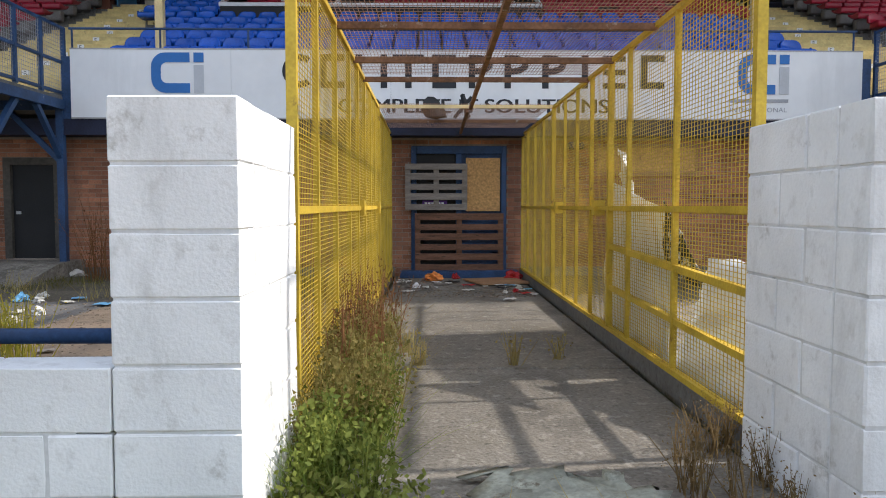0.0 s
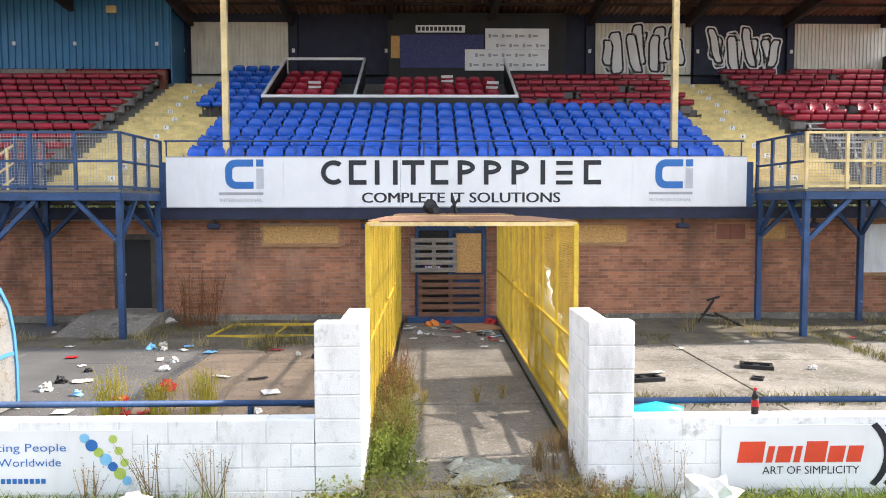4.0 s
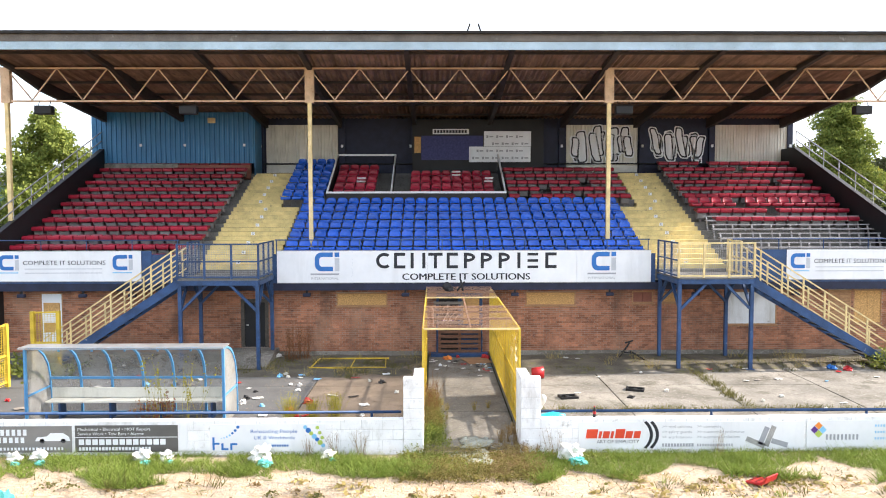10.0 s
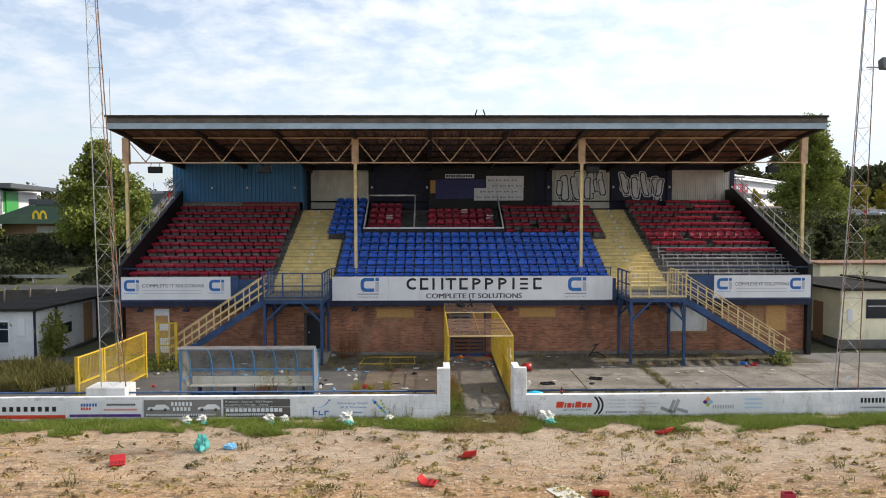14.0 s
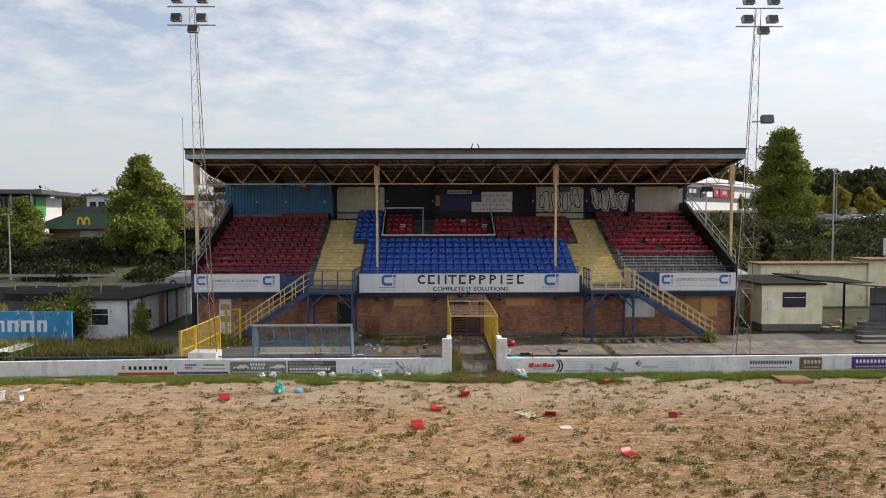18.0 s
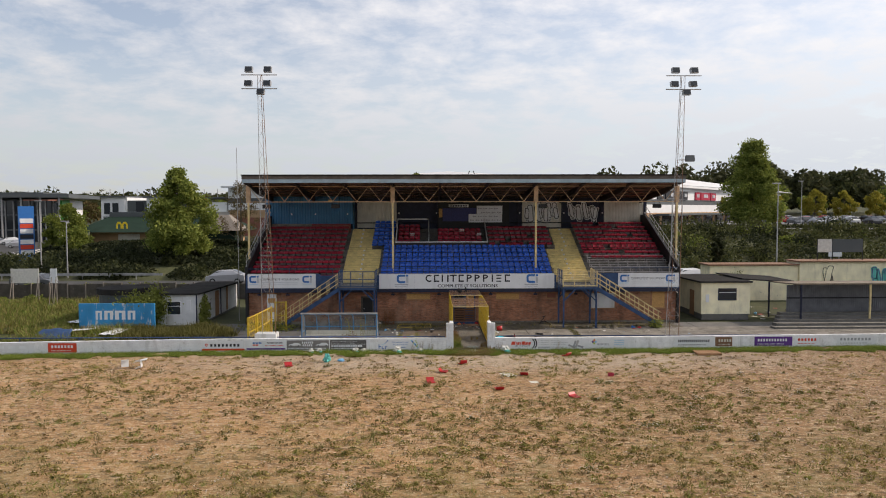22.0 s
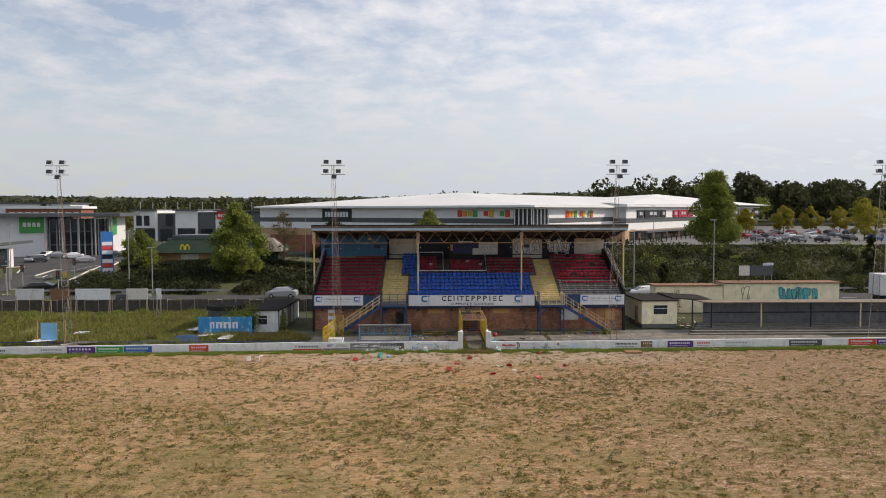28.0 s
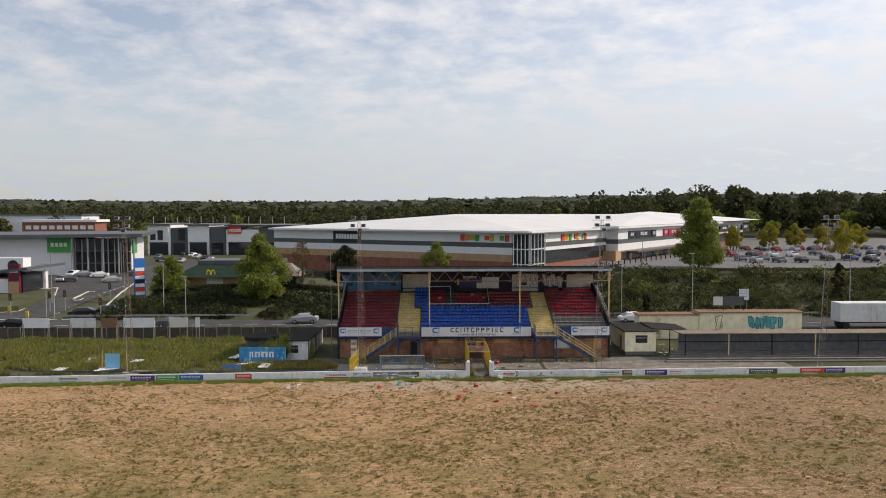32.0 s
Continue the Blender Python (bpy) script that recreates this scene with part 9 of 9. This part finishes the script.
cloth = mat("patterned_cloth", (0.02, 0.02, 0.02), 0.8, var=0.1, scale=8, dirt=(0.6, 0.6, 0.58), dirt_at=0.52)
drape("patterned_cloth", "black cloth with white swirls hung on the tunnel rail", "cloth", ((1.83, 4.95, 0.78), (1.83, 4.2, 0.70), (1.85, 4.3, 0.80), (1.83, 4.95, 1.25)), cloth, 2, 0.04)
drape("green_tarpaulin", "crumpled grey-green tarpaulin at the tunnel mouth", "sheet", ((0.30, 2.95, 0.02), (0.35, 2.3, 0.02), (1.05, 2.25, 0.04), (0.95, 2.8, 0.10)), M["tarp"], 6, 0.22)
t = thing("roof_debris", "black bag and twisted bits on the tunnel roof", "rubbish", at=(0.25, 10.6, TZ + 0.04))
bm = bmesh.new(); bmesh.ops.create_icosphere(bm, subdivisions=2, radius=0.22)
for v in bm.verts:
    v.co *= 0.8 + 0.5 * noise.noise(v.co * 5)
    v.co.z = max(0, v.co.z + 0.12)
part("bag", bm, M["black"], t)
for a, b in (((0.3, 0, 0.0), (0.55, 0, 0.3)), ((0.5, 0, 0.0), (0.42, 0.1, 0.35))):
    bm = bmesh.new(); bar(bm, a, b, 0.05); part("stick", bm, M["black"], t)

lr = random.Random(44)
MATS = ["litter", "litter", "white", "cream", "wood_g", "red_p", "logo_l", "black", "litter"]


def litter(x, y, k):
    m = lr.choice(MATS)
    if lr.random() < 0.6:
        flat_sheet("litter", {"red_p": "red plastic scrap", "logo_l": "blue plastic scrap", "black": "black plastic scrap", "wood_g": "grey wood scrap"}.get(m, "white paper scrap") + " on the ground", "litter", x, y, 0.003, lr.uniform(0.08, 0.24) * k, lr.uniform(0.06, 0.2) * k, lr.uniform(0, 180), M[m], "litter", 0.03, lr.uniform(0, 50))
    else:
        s = lr.uniform(0.05, 0.11) * k
        crumpled("litter", "crumpled " + {"red_p": "red plastic", "logo_l": "blue plastic", "black": "black rag", "wood_g": "grey rag"}.get(m, "white rubbish") + " on the ground", "litter", x, y, 0.0, (s, s, s * 0.8), M[m], lr.uniform(0, 50), 0.4, "litter")


for i in range(26):
    litter(lr.uniform(-0.3, 0.35) if i % 2 else lr.uniform(-0.3, 1.6), lr.uniform(10.0, 11.95), 0.9)
for i in range(14):
    litter(lr.uniform(1.2, 1.65), lr.uniform(8.9, 11.6), 0.8)
for i in range(40):
    litter(lr.uniform(-6.2, -1.2), lr.uniform(3.2, 9.5), 1.3)
for i in range(34):
    litter(lr.uniform(2.2, 16.0), lr.uniform(3.4, 11.8), 1.0)
for i in range(26):
    litter(lr.uniform(-13, -6), lr.uniform(5.6, 11), 1.2)
for i in range(22):
    litter(lr.uniform(22.6, 28), lr.uniform(13.5, 22), 2.2)
for i in range(30):
    litter(lr.uniform(-46, -19), lr.uniform(3.2, 8.5), 3.0)
for x, y, m in ((0.25, 11.6, "logo_o"), (1.55, 11.75, "red_p"), (-3.58, 6.02, "red_p"), (-3.9, 5.1, "red_p"), (-7.4, 6.0, "red_p"), (13.0, 9.7, "red_p"), (12.6, 9.9, "logo_b")):
    crumpled("plastic_bag", "bright crumpled plastic bag on the ground", "litter", x, y, 0.0, (0.2, 0.16, 0.13), M[m], x * 3, 0.4, "bright bags")
crumpled("white_sack", "white sack dumped by the brick wall", "rubbish bag", -5.62, 11.9, 0.0, (0.26, 0.2, 0.14), M["litter"], 3.3, 0.4)

# sheets of paper left on the seats of the directors' box
for x, n, turn in ((-3.35, 8, 8), (0.8, 9, -6), (2.15, 8, 12)):
    t = thing("paper_notice", "white paper notice lying on a red seat", "paper", "seat papers", at=(x, row_y(n) + 0.22, row_z(n) + 0.49))
    t.rotation_euler = (radians(38), 0, radians(turn))
    for k in (0.0, 0.17):
        bm = bmesh.new(); box(bm, -0.19, -0.05, k, 0.19, -0.045, k + 0.09); part("sheet", bm, M["white"], t)

# ---- weeds ----
M["grit"] = island(mat("brown_grit", (0.20, 0.16, 0.12), 0.95, var=0.2), 0.5)
M["vine"] = leaf_mat("red_vine_leaves", (0.20, 0.045, 0.03), (0.24, 0.15, 0.05))
M["stone"] = island(mat("pale_flint", (0.46, 0.40, 0.32), 0.9, var=0.2), 0.45)
rng = np.random.default_rng(12)


def tufts(spots, per, spread, height, width, lean=0.4):
    spots = np.asarray(spots, float)
    n = len(spots)
    off = rng.normal(0, spread, (n, per, 3)); off[:, :, 2] = 0
    pts = (spots[:, None] + off).reshape(-1, 3)
    return blades(rng, pts, height, width, lean)


def scatter(n, x0, x1, y0, y1):
    p = np.stack((rng.uniform(x0, x1, n), rng.uniform(y0, y1, n), np.zeros(n)), 1)
    p[:, 2] = [low(x, y, 0.0) for x, y, z in p]
    return p


def by_noise(pts, scale, thr, off=0.0):
    k = np.array([noise.noise(Vector((p[0] * scale + off, p[1] * scale, off))) for p in pts])
    return pts[k > thr]


# the pitch: dry stubble, low mats of weed, taller seeding weeds and stones
def mats(spots, per, r0, r1, height, leaf, flat=0.55):
    """Low mats of leaves: flattish lumpy cushions, longer along the pitch."""
    out = []
    for x, y, z in spots:
        r = rng.uniform(r0, r1)
        p = rng.normal(0, 0.45, (per, 3)) * np.array((r * 1.5, r, 0))
        q = np.exp(-(p[:, 0] ** 2 / (1.5 * r) ** 2 + p[:, 1] ** 2 / r ** 2))
        p[:, 2] = q * height * rng.uniform(0.25, 1.1, per) * rng.uniform(0.6, 1.4)
        out.append(p + np.array((x, y, z)))
    return leaves(rng, np.concatenate(out), leaf, flat)


def lower(p):
    """Thins the spots out towards the wall."""
    return p[rng.random(len(p)) < np.clip(0.35 - p[:, 1] / 30, 0.3, 1)]


def fading(p):
    """Thins the growth out towards the far end and the sides of the pitch."""
    keep = np.exp(np.minimum(0, p[:, 1] + 30) / 16) * np.exp(np.minimum(0, 44 - np.abs(p[:, 0])) / 10)
    return p[rng.random(len(p)) < keep]


def patchy(n, thr, off):
    """Spots gathered in patches of several sizes."""
    p = fading(scatter(int(n * 1.9), -64, 64, -74, 0.7))
    k = np.array([noise.noise(Vector((q[0] * 0.07 + off, q[1] * 0.12, off))) + 0.7 * noise.noise(Vector((q[0] * 0.28, q[1] * 0.45 + off, 1))) + 0.012 * (-12 - q[1]) for q in p])
    return p[k > thr]


for nm, n, thr, off, per, r0, r1, h, lf, m, lab in (("weed_mats", 5600, 0.05, 3.0, 22, 0.07, 0.30, 0.10, 0.042, "moss", "low olive mats of weed on the bare pitch"),
                                                    ("green_weed_mats", 5200, 0.16, 3.4, 30, 0.08, 0.34, 0.11, 0.041, "moss", "fresh green mats of weed on the pitch"),
                                                    ("dark_weed_mats", 1500, -0.05, 7.0, 40, 0.04, 0.16, 0.14, 0.030, "rough", "small green weed clumps on the pitch"),
                                                    ("brown_weed_mats", 6000, -0.35, 5.0, 16, 0.04, 0.22, 0.08, 0.038, "withered", "withered brown weed clumps on the pitch"),
                                                    ("straw_mats", 5200, -0.25, 9.0, 18, 0.06, 0.30, 0.05, 0.051, "straw", "mats of dry straw on the pitch")):
    stuff(nm, quads_mesh(nm, mats(patchy(n, thr, off), per, r0, r1, h, lf), M[m]), lab, "weeds")
a = by_noise(fading(scatter(32000, -60, 60, -70, 1.4)), 0.11, -0.05, 3.0)
stuff("pitch_weeds", quads_mesh("pitch_weeds", tufts(a, 4, 0.10, 0.07, 0.012, 0.8), M["rough"]), "patchy low green weeds on the bare pitch", "weeds")
a = fading(scatter(30000, -60, 60, -70, 1.4))
stuff("pitch_stubble", quads_mesh("pitch_stubble", tufts(a, 4, 0.12, 0.07, 0.010, 1.0), M["straw"]), "dry straw stubble on the pitch", "weeds")
for nm, cnt, off, m in (("pitch_tufts", 5200, 3.2, "rough"), ("straw_tufts", 3800, 6.1, "straw"), ("green_tufts", 2600, 3.3, "grass")):
    a = patchy(cnt, -0.05, off)
    stuff(nm, quads_mesh(nm, tufts(a, 15, 0.075, 0.15, 0.009, 0.75), M[m]), "standing tufts of weed and grass on the bare pitch", "weeds")
a = by_noise(fading(scatter(800, -60, 60, -70, 0.6)), 0.3, 0.0, 9.0)
stuff("pitch_bushes", quads_mesh("pitch_bushes", tufts(a, 30, 0.09, 0.30, 0.008, 0.45), M["rough"]), "taller thin weeds standing on the pitch", "weeds")
a = scatter(70, -22, 34, -28, -1.5)
stuff("pitch_flowers", quads_mesh("pitch_flowers", leaves(rng, (a[:, None] + rng.normal(0, 0.15, (70, 40, 3)) * np.array((1, 0.7, 0.6)) + np.array((0, 0, 0.17))).reshape(-1, 3), 0.022), M["cream"]), "tall weeds gone to pale seed heads", "weeds")
stuff("seeding_weeds", quads_mesh("seeding_weeds", mats(a, 90, 0.12, 0.26, 0.22, 0.03, 0.2), M["rough"]), "grey-green leaves of the seeding weeds", "weeds")
a = scatter(17000, -40, 40, -26, 1.3)
st = a[rng.random(len(a)) < np.clip((a[:, 1] + 30) / 30, 0.1, 1)]
s = rng.uniform(0.006, 0.026, (len(st), 3)); s[:, 2] *= 0.6
stuff("pitch_stones", boxes_mesh("pitch_stones", st - s, st + s, M["stone"]), "scattered small stones in the pale soil", "stones")
# tunnel
a = np.concatenate((scatter(40, -0.42, -0.2, 3.3, 6.9), scatter(16, -0.42, -0.1, 3.2, 4.4)))
stuff("tunnel_dry_grass", quads_mesh("tunnel_dry_grass", tufts(a, 26, 0.06, 0.34, 0.0022, 0.6), M["straw"]), "tall dry grass along the left tunnel side", "grass")
a = np.concatenate((scatter(34, -0.42, -0.18, 3.2, 6.0), scatter(14, -0.40, -0.05, 2.5, 3.3)))
stuff("tunnel_grass", quads_mesh("tunnel_grass", tufts(a, 26, 0.06, 0.26, 0.003, 0.7), M["grass"]), "green grass at the tunnel mouth", "grass")


def stalks(name, spots, height, material, label, n=16, leaf=0.018, head=70):
    q = []
    for x, y, z in spots:
        h = height * rng.uniform(0.7, 1.2)
        base = np.array((x, y, z))
        for k in range(n):
            base = np.array((x, y, z)) + np.array((*rng.normal(0, 0.10 * h, 2), 0))
            tip = base + np.array((*rng.normal(0, 0.16 * h, 2), h * rng.uniform(0.6, 1.0)))
            side = np.array((0.004, 0.003, 0))
            q.append(np.stack((base - side, base + side, tip + side * 0.4, tip - side * 0.4))[None])
            f = rng.uniform(0.45, 1.0, (head // n + 1, 1))
            q.append(leaves(rng, base + (tip - base) * f + rng.normal(0, 0.03, (len(f), 3)), leaf))
    return stuff(name, quads_mesh(name, np.concatenate(q), material), label, "weeds")


stalks("leafy_weeds", scatter(26, -0.42, -0.06, 3.0, 5.6), 0.50, M["moss"], "bushy olive weeds along the tunnel mesh", 10, 0.013, 260)
stalks("green_leafy_weeds", scatter(20, -0.40, 0.0, 2.6, 4.6), 0.36, M["leaf_t"], "bushy green weeds at the tunnel mouth", 10, 0.015, 240)
stalks("dock_stalks", np.concatenate((scatter(13, -0.42, -0.22, 4.0, 6.6),)), 0.85, M["dock"], "dead brown dock stalks by the tunnel mesh", 9, 0.010, 90)
stalks("dead_weeds", np.concatenate((scatter(16, 1.25, 1.70, 2.3, 3.5), scatter(5, 1.6, 2.05, 1.95, 2.15))), 0.27, M["withered"], "reddish dead weeds at the tunnel mouth", 12, 0.006, 90)
stalks("wall_weeds", np.array(((-1.75, 2.12, -0.1), (-2.3, 2.1, -0.1), (2.35, 2.05, -0.1), (-2.9, 2.1, -0.1), (5.9, 2.1, -0.1))), 0.62, M["withered"], "thin dead weeds standing against the wall", 13, 0.009, 110)
a = leaves(rng, np.concatenate((scatter(600, -0.4, 0.15, 2.3, 2.75), scatter(500, 2.9, 3.6, 1.7, 2.1), scatter(1100, -0.9, 0.0, 1.7, 2.15))) + np.array((0, 0, 0.08)) + rng.normal(0, 0.05, (2200, 3)), 0.02, 0.3)
stuff("brambles", quads_mesh("brambles", a, M["leaf"]), "low green bramble leaves at the tunnel mouth", "weeds")
stalks("crack_weeds", np.array(((1.2, 5.5, 0), (0.83, 5.3, 0), (0.1, 5.3, 0), (0.0, 5.8, 0))), 0.26, M["straw"], "small weeds in the tunnel floor joint", 20, 0.012, 30)
# apron
a = np.concatenate((by_noise(scatter(420, -8, -0.6, 8.9, 11.9), 0.6, 0.1), by_noise(scatter(420, 2, 16, 9.6, 11.9), 0.6, 0.15), scatter(160, 2.2, 16, 5.12, 5.28), scatter(120, 2.2, 9, 2.95, 3.2), scatter(160, -8, -1, 2.9, 3.4), scatter(60, 7.9, 8.1, 5, 10)))
stuff("apron_weeds", quads_mesh("apron_weeds", tufts(a, 14, 0.10, 0.12, 0.008, 0.6), M["rough"]), "weeds growing in the joints of the concrete", "weeds")
a = np.concatenate((by_noise(scatter(90, -8, -0.6, 9.2, 11.9), 0.7, 0.1), by_noise(scatter(90, 2, 16, 10, 11.9), 0.7, 0.1)))
stuff("apron_straw", quads_mesh("apron_straw", tufts(a, 16, 0.08, 0.30, 0.005, 0.4), M["straw"]), "tall dry weeds along the foot of the stand", "weeds")
for i, (x, y) in enumerate(((-3.3, 4.7), (-2.75, 4.8), (-3.85, 4.6))):
    stalks("fennel", np.array(((x, y, 0.0), (x + 0.1, y + 0.1, 0.0))), 0.6, M["leaf_y"], "feathery yellow-green weed", 34, 0.009, 420)
stalks("bare_shrub", np.array(((-4.9, 11.7, 0), (-4.6, 11.8, 0), (-5.1, 11.6, 0))), 1.3, M["dock"], "bare dark shrub against the brick wall", 30, 0.02, 60)
stalks("red_vine", np.array(((-7.0, 4.3, 0), (-6.7, 4.4, 0), (-7.3, 4.4, 0))), 0.7, M["vine"], "reddish vine growing in the dugout", 16, 0.028, 110)
stalks("dugout_vine", np.array(((-6.2, 4.1, 0), (-6.9, 4.2, 0.2))), 1.5, M["leaf_y"], "green vine climbing in the dugout", 10, 0.035, 80)
a = leaves(rng, np.concatenate((rng.normal((-21.4, 10.8, 1.6), (0.35, 0.2, 0.7), (1800, 3)), rng.normal((-18.5, 12.2, 0.8), (0.12, 0.5, 0.5), (1200, 3)), rng.normal((-22.3, 10.2, 1.9), (0.8, 0.6, 0.3), (1600, 3)))), 0.09)
stuff("ivy", quads_mesh("ivy", a, M["leaf"]), "ivy and creeper over the site cabin", "ivy")
a = leaves(rng, np.concatenate((rng.normal((14.2, 9.8, 0.25), (0.25, 0.2, 0.2), (500, 3)), rng.normal((-13.0, 9.6, 0.2), (0.9, 0.5, 0.2), (1500, 3)), rng.normal((26.0, 24.2, 1.6), (0.3, 0.2, 0.7), (900, 3)))), 0.06)
stuff("creeper", quads_mesh("creeper", a, M["leaf"]), "leafy creepers by the stair feet", "weeds")
# overgrown corner at the left: bank and dumped boards
for i in range(14):
    flat_sheet("dumped_board", "pale dumped board in the long grass", "board", lr.uniform(-46, -22), lr.uniform(4, 12), 0.35, lr.uniform(1.0, 2.6), lr.uniform(0.5, 1.2), lr.uniform(0, 180), M[lr.choice(["litter", "cabin_w", "wood_g", "white_b"])], "dumped boards", 0.12, i)
drape("blue_tarpaulin", "dark blue tarpaulin slumped in the long grass", "sheet", ((-27.6, 5.0, 0.1), (-24.8, 4.6, 0.1), (-25.2, 6.0, 0.75), (-27.2, 6.2, 0.7)), M["steel_b"], 4, 0.3)
t = thing("goal_board", "weathered board with blue and white paint on posts", "board", at=(-40.0, 5.5, 0))
bm = bmesh.new(); box(bm, 0.4, 0, 0.4, 1.9, 0.06, 2.0); part("board", bm, M["logo_l"], t)
for x in (0.0, 2.6):
    bm = bmesh.new(); bar(bm, (x, 0.1, 0), (x, 0.1, 2.3), 0.1); part("post", bm, M["wood"], t)

# litter of dry stalks, mud and torn sheet where the tunnel meets the pitch
a = scatter(420, -0.5, 1.9, 0.9, 2.3)
stuff("mouth_straw", quads_mesh("mouth_straw", tufts(a, 12, 0.10, 0.10, 0.005, 1.4), M["straw"]), "trampled dry stalks at the tunnel mouth", "grass")
a = scatter(200, -0.9, 2.0, 0.6, 2.1)
stuff("mouth_weeds", quads_mesh("mouth_weeds", mats(a, 60, 0.08, 0.26, 0.12, 0.022, 0.3), M["moss"]), "dark creeping weeds at the tunnel mouth", "weeds")
a = scatter(160, 0.9, 2.1, 0.9, 2.2)
stuff("mouth_dock", quads_mesh("mouth_dock", mats(a, 50, 0.08, 0.22, 0.14, 0.014, 0.3), M["withered"]), "withered reddish weeds at the tunnel mouth", "weeds")
drape("torn_tarpaulin", "torn grey-green sheet lying in the tunnel mouth", "sheet", ((0.05, 2.25, -0.06), (0.15, 1.55, -0.08), (0.95, 1.45, -0.06), (0.9, 2.2, 0.02)), M["tarp"], 9, 0.2)

# loose gravel and crumbled mortar over the apron
a = np.concatenate((scatter(4500, -5.2, -0.6, 3.2, 9.6), scatter(2600, 2.2, 16, 8.6, 11.8), scatter(1500, -0.3, 1.6, 9.5, 12.0)))
h = rng.uniform(0.004, 0.013, (len(a), 3)); h[:, 2] *= 0.6
stuff("apron_gravel", boxes_mesh("apron_gravel", a - h, a + h, M["grit"]), "loose gravel and crumbled mortar on the concrete", "gravel")
